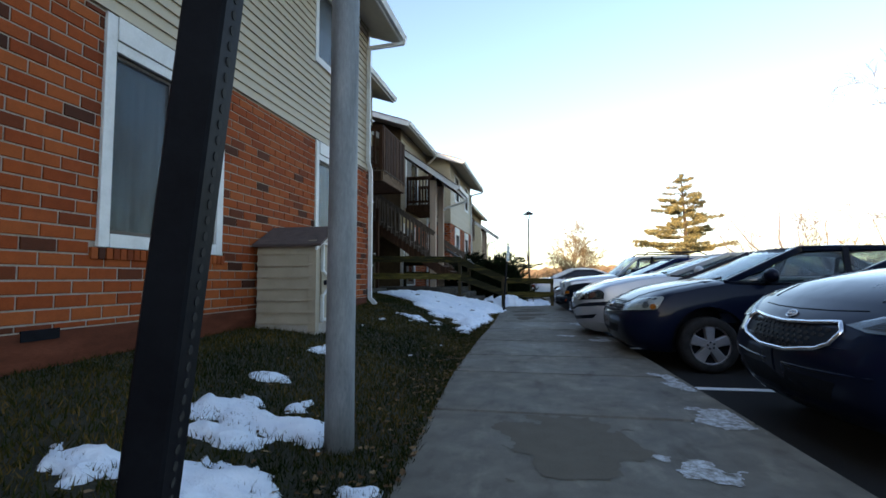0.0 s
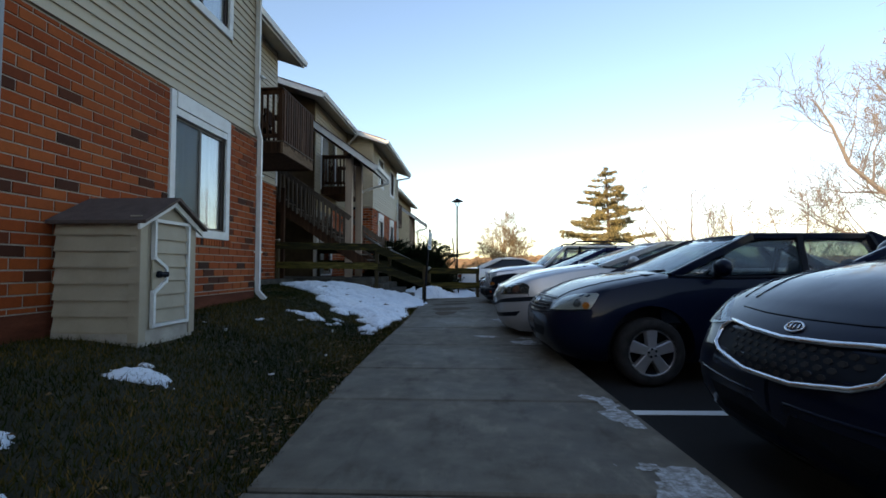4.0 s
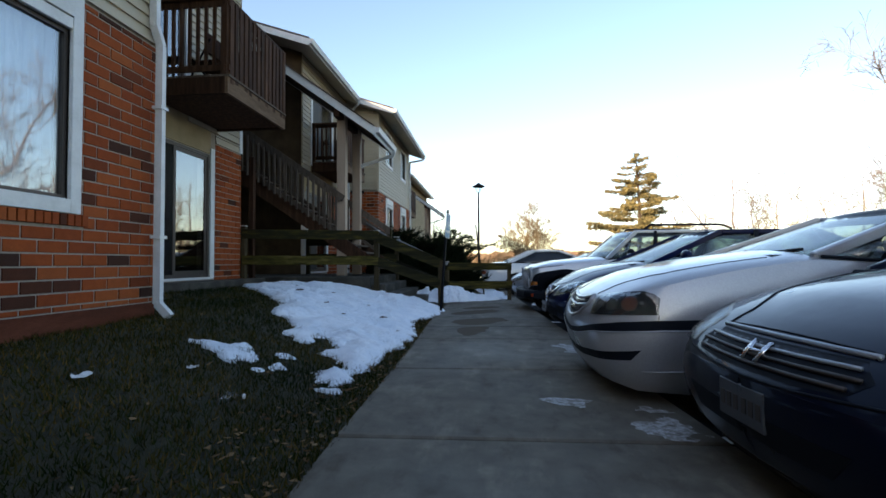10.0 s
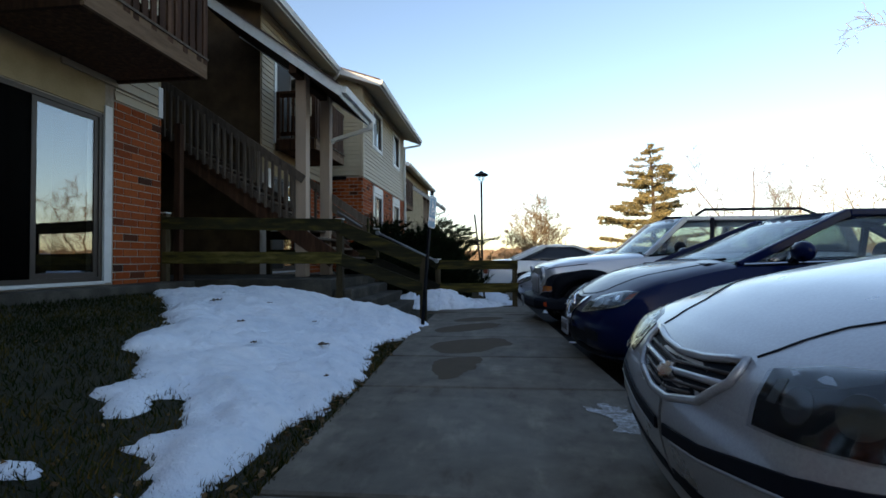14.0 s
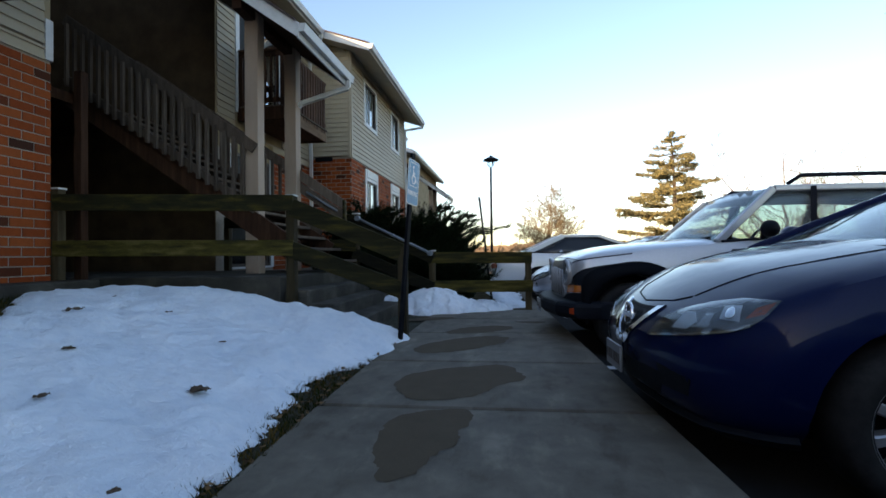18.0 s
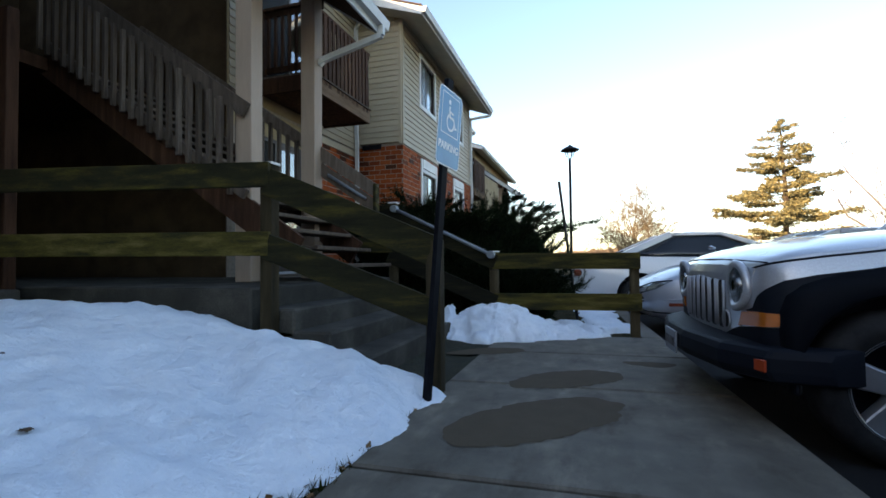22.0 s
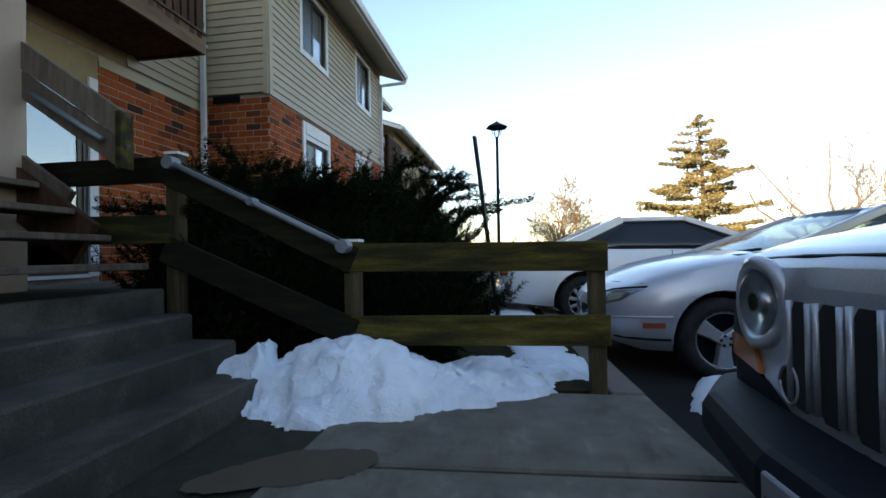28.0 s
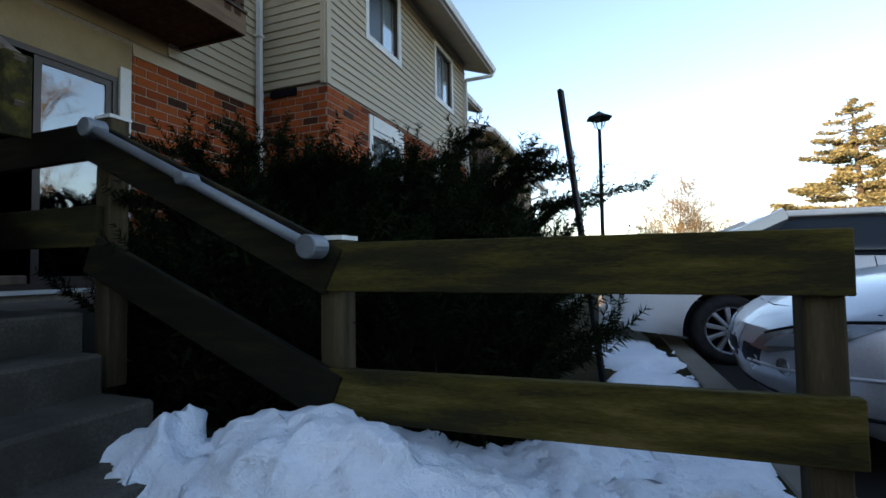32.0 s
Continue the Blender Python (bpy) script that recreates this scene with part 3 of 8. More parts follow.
def window(name, xf, y0, y1, z0, z1, header=0.0, cas=0.1, curtain=True, lights=2, label="white-trimmed sliding window with a dark frame"):
    """A window across x whose casing stands on the wall face xf. y0..z1: casing outside."""
    w = tagged(new(name), label, "window", kind="structure")
    gy0, gy1, gz0, gz1 = y0 + cas, y1 - cas, z0 + cas * 1.15, z1 - cas - header
    t = 0.035
    bx("casing_side", M["trim"], w, xf - 0.02, xf + t, y0, gy0, z0, z1, bevel=0.004)
    bx("casing_side", M["trim"], w, xf - 0.02, xf + t, gy1, y1, z0, z1, bevel=0.004)
    bx("casing_sill", M["trim"], w, xf - 0.02, xf + t + 0.004, gy0 + 0.001, gy1 - 0.001, z0, gz0, bevel=0.004)
    bx("casing_head", M["trim"], w, xf - 0.02, xf + t - 0.004, gy0 + 0.001, gy1 - 0.001, gz1, z1 if not header else z1 - header - 0.005, bevel=0.004)
    if header:
        bx("header_board", M["trim"], w, xf - 0.02, xf + t + 0.012, gy0 + 0.001, gy1 - 0.001, z1 - header, z1, bevel=0.004)
    f = 0.035
    xi = xf - 0.015
    bm = bmesh.new()
    for a in ((gy0, gy0 + f, gz0, gz1), (gy1 - f, gy1, gz0, gz1), (gy0 + f, gy1 - f, gz0, gz0 + f), (gy0 + f, gy1 - f, gz1 - f, gz1)):
        box(bm, xi - 0.05, xi, *a)
    part("window_frame", bm, M["frame_dark"], w, "dark brown window frame")
    n = lights
    for k in range(n):
        a = gy0 + f + (gy1 - gy0 - 2 * f) * k / n
        b = gy0 + f + (gy1 - gy0 - 2 * f) * (k + 1) / n
        if k:
            bx("meeting_stile", M["frame_dark"], w, xi - 0.045, xi - 0.003, a - 0.022, a + 0.022, gz0 + f, gz1 - f)
        g = bx("pane", M["window_glass"], w, xi - 0.034 + 0.006 * k, xi - 0.028 + 0.006 * k, a, b, gz0 + f, gz1 - f)
        g.visible_shadow = False
        if not k:
            g = bx("insect_screen", M["window_screen"], w, xi - 0.012, xi - 0.0105, a + 0.004, b - 0.024, gz0 + f, gz1 - f, "grey insect screen")
            g.visible_shadow = False
    if curtain:
        bm = bmesh.new()
        pts = []
        m = 40
        for k in range(m + 1):
            y = gy0 + (gy1 - gy0) * k / m
            pts.append((xi - 0.11 - 0.012 * math.sin(k * 1.9) - 0.008 * math.sin(k * 0.7), y))
        pts += [(p[0] - 0.006, p[1]) for p in pts[::-1]]
        prism(bm, pts, 2, gz0 - 0.01, gz1 + 0.01)
        part("curtain", bm, M["curtain"], w, "pale drawn curtain behind the glass", smooth=False)
    return w


def hole_of(y0, y1, z0, z1, header=0.0, cas=0.1):
    return (y0 + cas, y1 - cas, z0 + cas * 1.15, z1 - cas - header)


def sliding_door(name, xf, y0, y1, z0, z1, blinds=True):
    d = tagged(new(name), "dark-framed sliding glass patio door with pale trim", "door", kind="structure")
    bx("casing_side", M["trim"], d, xf - 0.02, xf + 0.04, y1, y1 + 0.12, z0 - 0.03, z1 + 0.12, bevel=0.004)
    bx("casing_side", M["trim"], d, xf - 0.02, xf + 0.04, y0 - 0.12, y0, z0 - 0.03, z1 + 0.12, bevel=0.004)
    f = 0.055
    bm = bmesh.new()
    for a in ((y0, y0 + f, z0, z1), (y1 - f, y1, z0, z1), (y0 + f, y1 - f, z0, z0 + f), (y0 + f, y1 - f, z1 - f, z1)):
        box(bm, xf - 0.09, xf + 0.01, *a)
    part("door_frame", bm, M["frame_dark"], d)
    mid = (y0 + y1) / 2
    for k, (a, b) in enumerate(((y0 + f, mid + 0.03), (mid - 0.03, y1 - f))):
        xo = xf - 0.055 + 0.035 * k
        bm = bmesh.new()
        s = 0.06
        for q in ((a, a + s, z0 + f, z1 - f), (b - s, b, z0 + f, z1 - f), (a + s, b - s, z0 + f, z0 + f + s), (a + s, b - s, z1 - f - s, z1 - f)):
            box(bm, xo - 0.015, xo + 0.015, *q)
        leaf = part("door_leaf", bm, M["frame_dark"], d)
        g = bx("pane", M["door_glass"], leaf, xo - 0.004, xo + 0.004, a + s, b - s, z0 + f + s, z1 - f - s)
        g.visible_shadow = False
        if not k:
            g = bx("insect_screen", M["screen"], leaf, xf - 0.014, xf - 0.012, a + 0.01, b - 0.06, z0 + f, z1 - f, "dark insect screen")
            g.visible_shadow = False
    bx("door_handle", M["blackplastic"], d, xf + 0.005, xf + 0.035, y0 + f + 0.02, y0 + f + 0.05, z0 + 0.95, z0 + 1.2, bevel=0.006)
    bx("threshold", M["trim"], d, xf - 0.08, xf + 0.05, y0, y1, z0 - 0.04, z0 - 0.002)
    if blinds:
        bm = bmesh.new()
        k = y0 + 0.1
        while k < mid + 0.2:
            beam(bm, (xf - 0.2, k, z0 + 0.05), (xf - 0.2, k, z1 - 0.05), 0.085, 0.003, (0.6, 0.8, 0))
            k += 0.09
        part("vertical_blind", bm, M["curtain"], d, "hanging pale vertical blind slats")
    return d


# building A, front block
XA, YA = -3.6, 8.85
W1, W2 = (2.79, 4.30, 1.20, 3.17), (6.52, 7.94, 1.36, 3.17)
U1, U2 = (2.5, 3.9, 4.45, 5.85), (6.45, 7.95, 4.45, 5.85)
HB = [hole_of(*W1, 0.2), hole_of(*W2, 0.2)]
HU = [hole_of(*U1), hole_of(*U2)]
wall_a = structure(slab_x("wall_front_block", M["mortar"], XA - 0.22, XA, (-26, YA), (-0.3, 3.18), HB), "red brick ground-floor wall with pale mortar", "wall")
TA = lambda x: 6.15 + 0.34 * (-2.95 - x)
wall_au = structure(slab_x("wall_front_block_upper", M["stucco"], XA - 0.22, XA, (-26, YA), (3.185, 6.3), HU), "cream lap-sided upper wall", "wall")
# recess A
XR = -5.15
DA = (10.42, 12.22, 0.72, 2.88)
DU = (9.6, 11.5, 3.65, 5.75)
wall_r = structure(slab_x("wall_recess_a", M["mortar"], XR - 0.22, XR, (YA, 13.28), (-0.3, 3.30), [DA]), "brick and stucco patio wall under the balcony", "wall")
wall_ru = structure(slab_x("wall_recess_a_upper", M["stucco"], XR - 0.22, XR, (YA, 13.28), (3.305, 6.85), [DU]), "cream lap-sided upper patio wall", "wall")
bx("stucco_panel", M["stucco"], wall_r, XR, XR + 0.015, YA + 0.02, 12.24, 2.9, 3.3, "cream panel over the patio door")
bx("stucco_panel", M["stucco"], wall_r, XR, XR + 0.012, YA + 0.02, 10.28, 0.4, 2.9)
# return wall at the end of the front block
bm = bmesh.new()
box(bm, XR - 0.1, XA - 0.221, YA - 0.22, YA - 0.001, -0.3, 6.3)
wall_ae = structure(part("wall_front_block_end", bm, M["stucco"]), "cream end wall of the front block", "wall")
# building B
XB, YB, YB1 = -4.05, 20.3, 26.4
L1, L2 = (21.42, 22.66, 1.35, 3.36), (24.25, 25.45, 1.35, 3.36)
V1, V2 = (21.34, 22.62, 4.56, 5.9), (24.28, 25.46, 4.54, 5.9)
wall_b = structure(slab_x("wall_far_block", M["mortar"], XB - 0.22, XB, (YB, YB1), (-0.3, 3.44), [hole_of(*L1, 0.22), hole_of(*L2, 0.22)]), "red brick ground-floor wall of the far block", "wall")
wall_bu = structure(slab_x("wall_far_block_upper", M["stucco"], XB - 0.22, XB, (YB, YB1), (3.445, 6.35), [hole_of(*V1), hole_of(*V2)]), "cream lap-sided upper wall of the far block", "wall")
TB = lambda x: 6.1 + 0.34 * (-3.4 - x)
bm = bmesh.new()
box(bm, -6.0, XB - 0.001, YB - 0.001, YB + 0.2, -0.3, 3.48)
wall_bs = structure(part("wall_far_block_side", bm, M["mortar"]), "brick side wall of the far block", "wall")
bm = bmesh.new()
prism(bm, [(-6.0, 3.485), (XB, 3.485), (XB, TB(XB) - 0.1), (-6.0, TB(-6) - 0.1)], 1, YB - 0.03, YB + 0.2)
wall_bsu = structure(part("wall_far_block_side_upper", bm, M["stucco"]), "cream lap-sided side wall of the far block", "wall")
YR0, YR1 = 16.3, YB - 0.03
DB = (16.72, 18.15, 0.72, 2.9)
DBU = (17.0, 18.6, 3.7, 5.75)
wall_q = structure(slab_x("wall_recess_b", M["mortar"], XR - 0.22, XR, (YR0, YR1), (-0.3, 3.36), [DB]), "brick and stucco wall of the second patio", "wall")
wall_qu = structure(slab_x("wall_recess_b_upper", M["stucco"], XR - 0.22, XR, (YR0, YR1), (3.365, 6.6), [DBU]), "cream lap-sided wall above the second patio", "wall")
bx("stucco_panel", M["stucco"], wall_q, XR, XR + 0.012, YR0 + 0.05, 18.28, 2.9, 3.3)
# recess past the far block
wall_c = structure(slab_x("wall_recess_c", M["stucco"], -5.82, -5.6, (YB1, 30.8), (-0.3, 6.7), []), "cream wall of the third patio", "wall")
wall_cp = structure(bx("wall_recess_c_pier", M["brick_far"], None, -5.599, -5.58, 29.9, 30.8, 0.2, 3.1), "red brick pier by the third stair", "wall")
structure(bx("wall_far_block_end", M["siding"], None, -5.6, XB - 0.221, YB1 - 0.2, YB1 - 0.001, -0.3, 6.3), "cream end wall of the far block", "wall")
structure(bx("wall_third_block", M["stucco"], None, -9.5, -5.6, 33.9, 44, -0.3, 6.5), "cream wall of the third block", "wall")
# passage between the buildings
# their brown includes painted-in shade from the stair and landing
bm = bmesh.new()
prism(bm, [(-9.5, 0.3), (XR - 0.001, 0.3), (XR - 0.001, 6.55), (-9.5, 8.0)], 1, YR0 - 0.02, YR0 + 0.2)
wall_p = structure(part("wall_passage_b", bm, M["brown_stucco_shaded"]), "brown side wall of the stair passage", "wall")
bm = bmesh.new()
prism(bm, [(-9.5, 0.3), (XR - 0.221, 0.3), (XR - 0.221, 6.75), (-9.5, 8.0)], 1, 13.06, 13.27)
structure(part("wall_passage_a", bm, M["brown_stucco_shaded"]), "brown side wall of the stair passage", "wall")
structure(bx("wall_passage_end", M["brown_stucco_shaded"], None, -9.8, -9.5, 13.06, 16.5, 0, 8), "brown end wall of the stair passage", "wall")
structure(bx("wall_back", M["stucco"], None, -14.3, -14, -26, 60, 0, 6.3), "plain back wall closing the row", "wall")
structure(bx("wall_row_end", M["stucco"], None, -14, XA - 0.3, -26.2, -26, 0, 6.3), "plain end wall closing the row", "wall")
# added planes behind the panes, coloured near black to read as unlit rooms
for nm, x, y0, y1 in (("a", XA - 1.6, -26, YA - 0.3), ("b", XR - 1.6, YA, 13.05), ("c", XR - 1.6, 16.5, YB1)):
    structure(bx("room_wall_" + nm, M["interior"], None, x - 0.1, x, y0, y1, -0.2, 6.2), "near-black backing added to stand for unlit rooms", "wall")
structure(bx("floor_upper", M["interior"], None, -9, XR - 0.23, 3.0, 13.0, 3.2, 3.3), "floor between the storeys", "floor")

# roofs
def roof(name, y0, y1, xe, ze, xr, slope=0.34):
    """A roof plane from its eave (xe, ze) up to the ridge xr and down behind, with white fascia, rake boards and soffit."""
    zr = ze + slope * (xe - xr)
    r = tagged(new(name), "brown shingle roof with white fascia and gutter", "roof", kind="structure")
    bm = bmesh.new()
    prism(bm, [(xe, ze + 0.03), (xe, ze + 0.06), (xr, zr + 0.06), (2 * xr - xe, ze + 0.06), (2 * xr - xe, ze + 0.03), (xr, zr + 0.03)], 1, y0 - 0.02, y1 + 0.02)
    part("shingles", bm, M["shingle"], r, "weathered brown shingles")
    bm = bmesh.new()
    prism(bm, [(xe, ze - 0.14), (xe, ze + 0.026), (xe - 0.025, ze + 0.034), (xe - 0.025, ze - 0.14)], 1, y0, y1)
    part("fascia", bm, M["trim"], r)
    for y in (y0, y1 - 0.025):
        bm = bmesh.new()
        prism(bm, [(xe - 0.026, ze - 0.14), (xe - 0.026, ze + 0.03), (xr, zr + 0.026), (xr, zr - 0.14)], 1, y, y + 0.025)
        part("rake_board", bm, M["trim"], r)
    bm = bmesh.new()
    prism(bm, [(xe - 0.03, ze - 0.12), (xe - 0.03, ze - 0.09), (xr, zr - 0.09), (xr, zr - 0.12)], 1, y0 + 0.03, y1 - 0.03)
    part("soffit", bm, M["soffit"], r, "cream soffit boards")
    bm = bmesh.new()
    prism(bm, [(xe + 0.002, ze - 0.1), (xe + 0.07, ze - 0.1), (xe + 0.1, ze + 0.0), (xe + 0.1, ze + 0.02), (xe + 0.002, ze + 0.02)], 1, y0, y1)
    part("gutter", bm, M["trim"], r, "white metal gutter")
    return r


roof("roof_front_block", -26.2, 9.2, -2.95, 6.15, -9.0)
roof("roof_recess_a", 9.22, 13.86, -4.63, 6.72, -9.0)
roof("roof_recess_b", 15.5, 19.78, -4.63, 6.50, -9.0)
roof("roof_far_block", 19.8, 26.85, -3.4, 6.10, -9.0)


roof("roof_recess_c", 26.9, 31.4, -5.08, 6.67, -9.0)
roof("roof_third_block", 33.1, 44, -5.08, 6.45, -9.0)


def downspout(pts, parent=None):
    bm = bmesh.new()
    for a, b in zip(pts, pts[1:]):
        beam(bm, a, b, 0.075, 0.055, (0, 1, 0.001))
    for p in pts[1:-1]:
        bmesh.ops.create_icosphere(bm, subdivisions=1, radius=0.042, matrix=Matrix.Translation(p))
    return part("downspout", bm, M["trim"], parent, bevel=0.0)


def spout_thing(pts):
    t = thing("downspout", "white metal downspout fixed to the wall corner", "downspout", pts[-1])
    downspout(pts, t)
    for z in (1.2, 2.5, 4.2):
        p, q = pts[-3], pts[-2]
        if pts[-1][2] < z < pts[2][2] - 0.2:
            bx("strap", M["trim"], t, pts[-2][0] - 0.05, pts[-2][0] + 0.05, pts[-2][1] - 0.055, pts[-2][1] + 0.055, z, z + 0.03)
    return t


spout_thing([(-2.88, 9.12, 6.12), (-2.9, 9.1, 5.98), (-3.53, 8.72, 5.75), (-3.53, 8.72, 3.35), (-3.49, 8.76, 3.15), (-3.49, 8.76, 0.55), (-3.36, 8.76, 0.42)])
spout_thing([(-4.57, 19.7, 6.45), (-4.6, 19.7, 6.3), (-5.06, 20.1, 6.05), (-5.06, 20.1, 3.7), (-5.04, 20.08, 3.5), (-5.04, 20.08, 0.6), (-4.95, 20.08, 0.5)])
spout_thing([(-3.33, 26.78, 6.08), (-3.4, 26.75, 5.9), (-3.98, 26.3, 5.7), (-3.98, 26.3, 3.6), (-3.96, 26.3, 3.4), (-3.96, 26.3, 0.5), (-3.86, 26.3, 0.4)])

# windows and doors
window("window_1", XA, *W1, header=0.2)
window("window_2", XA, *W2, header=0.2)
window("window_3", XA, *U1)
window("window_4", XA, *U2)
window("window_5", XB, *L1, header=0.22, curtain=True)
window("window_6", XB, *L2, header=0.22)
window("window_7", XB, *V1)
window("window_8", XB, *V2)
sliding_door("door_1", XR, *DA, blinds=False)
sliding_door("door_2", XR, *DU)
sliding_door("door_3", XR, *DB, blinds=False)
sliding_door("door_4", XR, *DBU)
# corner boards and band boards
bx("corner_board", M["siding"], wall_bu, XB, XB + 0.03, YB - 0.03, YB + 0.07, 3.45, 6.2)
bx("corner_board", M["siding"], wall_bsu, XB - 0.07, XB - 0.001, YB - 0.06, YB - 0.031, 3.45, 6.2)
bx("corner_board", M["siding"], wall_au, XA, XA + 0.03, YA - 0.09, YA, 3.2, 6.2)
bx("pier_trim", M["trim"], wall_ru, XR, XR + 0.03, 13.2, 13.29, 3.14, 3.6)

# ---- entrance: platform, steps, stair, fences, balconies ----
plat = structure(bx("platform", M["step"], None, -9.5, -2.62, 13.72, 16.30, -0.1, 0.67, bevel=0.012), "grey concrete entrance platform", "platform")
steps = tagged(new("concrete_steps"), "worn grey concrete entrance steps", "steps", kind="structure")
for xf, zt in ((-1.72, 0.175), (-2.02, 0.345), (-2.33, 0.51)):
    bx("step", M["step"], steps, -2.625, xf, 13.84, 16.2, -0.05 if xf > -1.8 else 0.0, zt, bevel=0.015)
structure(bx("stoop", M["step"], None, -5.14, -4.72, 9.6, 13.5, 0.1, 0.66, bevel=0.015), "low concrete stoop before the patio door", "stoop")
structure(bx("landing", M["wood_dark"], None, -9.5, -6.40, 13.3, 16.28, 3.2, 3.35), "dark timber stair landing", "landing")
structure(bx("patio", M["concrete"], None, -5.14, -3.9, 16.32, 20.25, 0.0, 0.62, bevel=0.012), "concrete patio by the second door", "patio")

X0, Z0, SL, RISE = -2.5, 0.67, 0.68, 0.1787
RUN = RISE / SL


def nose(x):
    return Z0 + SL * (X0 - x)


stair = thing("wooden_stair", "weathered dark wooden staircase rising from the platform", "staircase", (X0, 15.4, Z0))
for y in (14.78, 16.02):
    bm = bmesh.new()
    beam(bm, (X0 - 0.45, y, nose(X0 - 0.45)), (-6.5, y, nose(-6.5) - 0.04), 0.05, 0.3)
    part("stringer", bm, M["wood_dark"], stair, "dark timber stair stringer")
for k in range(1, 15):
    x = X0 - k * RUN
    bx("tread", M["wood_grey"], stair, x - 0.02, x + RUN + 0.03, 14.81, 15.99, Z0 + k * RISE - 0.04, Z0 + k * RISE, bevel=0.006)


def stair_rail(name, y, label, end, top, low):
    """Sloping boards on square balusters; the wall-side rail ends in a board with a pipe bolted to it."""
    t = thing(name, label, "handrail", (X0, y, Z0))
    for lift, w, h, nm in ((top, 0.045, 0.15, "top_rail"), (0.20, 0.04, 0.10, "bottom_rail")):
        x = end if nm == "top_rail" else min(end, -3.1)
        bm = bmesh.new()
        beam(bm, (x, y, nose(x) + lift), (-6.5, y, nose(-6.5) + lift), w, h)
        part(nm, bm, M["wood_grey"], t)
    if low:
        bm = bmesh.new()
        beam(bm, (end, y, nose(end) + low), (-3.6, y, nose(-3.6) + low), 0.035, 0.15)
        part("lower_board", bm, M["wood_grey"], t)
        bx("end_board", M["wood_moss"], t, end - 0.01, end + 0.03, y - 0.06, y + 0.05, nose(end) + low - 0.09, nose(end) + top + 0.08, "mossy end board", bevel=0.005)
        bm = bmesh.new()
        tube(bm, [(end - 0.1, y - 0.065, nose(end) + top - 0.1), (end - 0.62, y - 0.065, nose(end - 0.52) + top - 0.13)], 0.02, 10)
        part("pipe", bm, M["steel"], t, "galvanised pipe bolted to the rail", smooth=True)
    x = -3.66
    while x > -6.45:
        bm = bmesh.new()
        beam(bm, (x, y - 0.04, nose(x) + 0.1), (x, y - 0.04, nose(x) + top - 0.04), 0.04, 0.045, (0, 1, 0))
        part("baluster", bm, M["wood_grey"], t)
        x -= 0.132
    return t


stair_rail("stair_rail", 14.72, "grey weathered wooden stair rail with square balusters", -3.5, 1.06, 0)
stair_rail("stair_rail", 16.05, "grey weathered wooden stair rail on the wall side", -2.70, 0.93, 0.73)
canopy = thing("stair_canopy", "sloping shingled canopy with white fascia over the stair", "canopy", (-3.57, 15.4, 0.67))
CE, CZ, CS = -2.72, 3.88, 0.72


def cz(x):
    return CZ + CS * (CE - x)


for nm, lo, hi, y0, y1, mt in (("shingles", 0.06, 0.09, 14.33, 16.28, "shingle"), ("deck", -0.11, 0.055, 14.40, 16.22, "wood_dark")):
    bm = bmesh.new()
    prism(bm, [(CE, cz(CE) + lo), (CE, cz(CE) + hi), (-5.6, cz(-5.6) + hi), (-5.6, cz(-5.6) + lo)], 1, y0, y1)
    part(nm, bm, M[mt], canopy)
for y in (14.36, 16.23):
    bm = bmesh.new()
    prism(bm, [(CE + 0.02, cz(CE) - 0.14), (CE + 0.02, cz(CE) + 0.05), (-5.6, cz(-5.6) + 0.055), (-5.6, cz(-5.6) - 0.14)], 1, y, y + 0.03)
    part("rake_board", bm, M["trim"], canopy)
bx("fascia", M["trim"], canopy, CE + 0.021, CE + 0.045, 14.36, 16.26, cz(CE) - 0.16, cz(CE) + 0.05)
bm = bmesh.new()
prism(bm, [(CE + 0.047, CZ - 0.08), (CE + 0.12, CZ - 0.08), (CE + 0.14, CZ + 0.03), (CE + 0.047, CZ + 0.03)], 1, 14.36, 16.26)
part("gutter", bm, M["trim"], canopy)
bm = bmesh.new()
for a, b in zip([(CE + 0.09, 16.1, CZ - 0.08), (CE + 0.09, 16.1, CZ - 0.2), (-3.4, 16.0, CZ - 0.45)], [(CE + 0.09, 16.1, CZ - 0.2), (-3.4, 16.0, CZ - 0.45), (-3.45, 16.0, CZ - 0.5)]):
    beam(bm, a, b, 0.07, 0.06, (0, 1, 0.001))
part("spout", bm, M["trim"], canopy)
for x, y in ((-3.57, 14.85), (-3.55, 15.98)):
    bm = bmesh.new()
    box(bm, x - 0.1, x + 0.1, y - 0.09, y + 0.09, 0.67, cz(x) - 0.11)
    part("post", bm, M["beam"], canopy, "tan painted timber post", bevel=0.008)
structure(bx("porch_post", M["wood_dark"], None, -5.12, -5.02, 13.54, 13.64, 0.6, 3.14, bevel=0.006), "dark brown timber post beside the brick pier", "post")
bx("beam", M["wood_dark"], canopy, -3.64, -3.5, 14.42, 16.2, cz(-3.57) - 0.28, cz(-3.57) - 0.1)


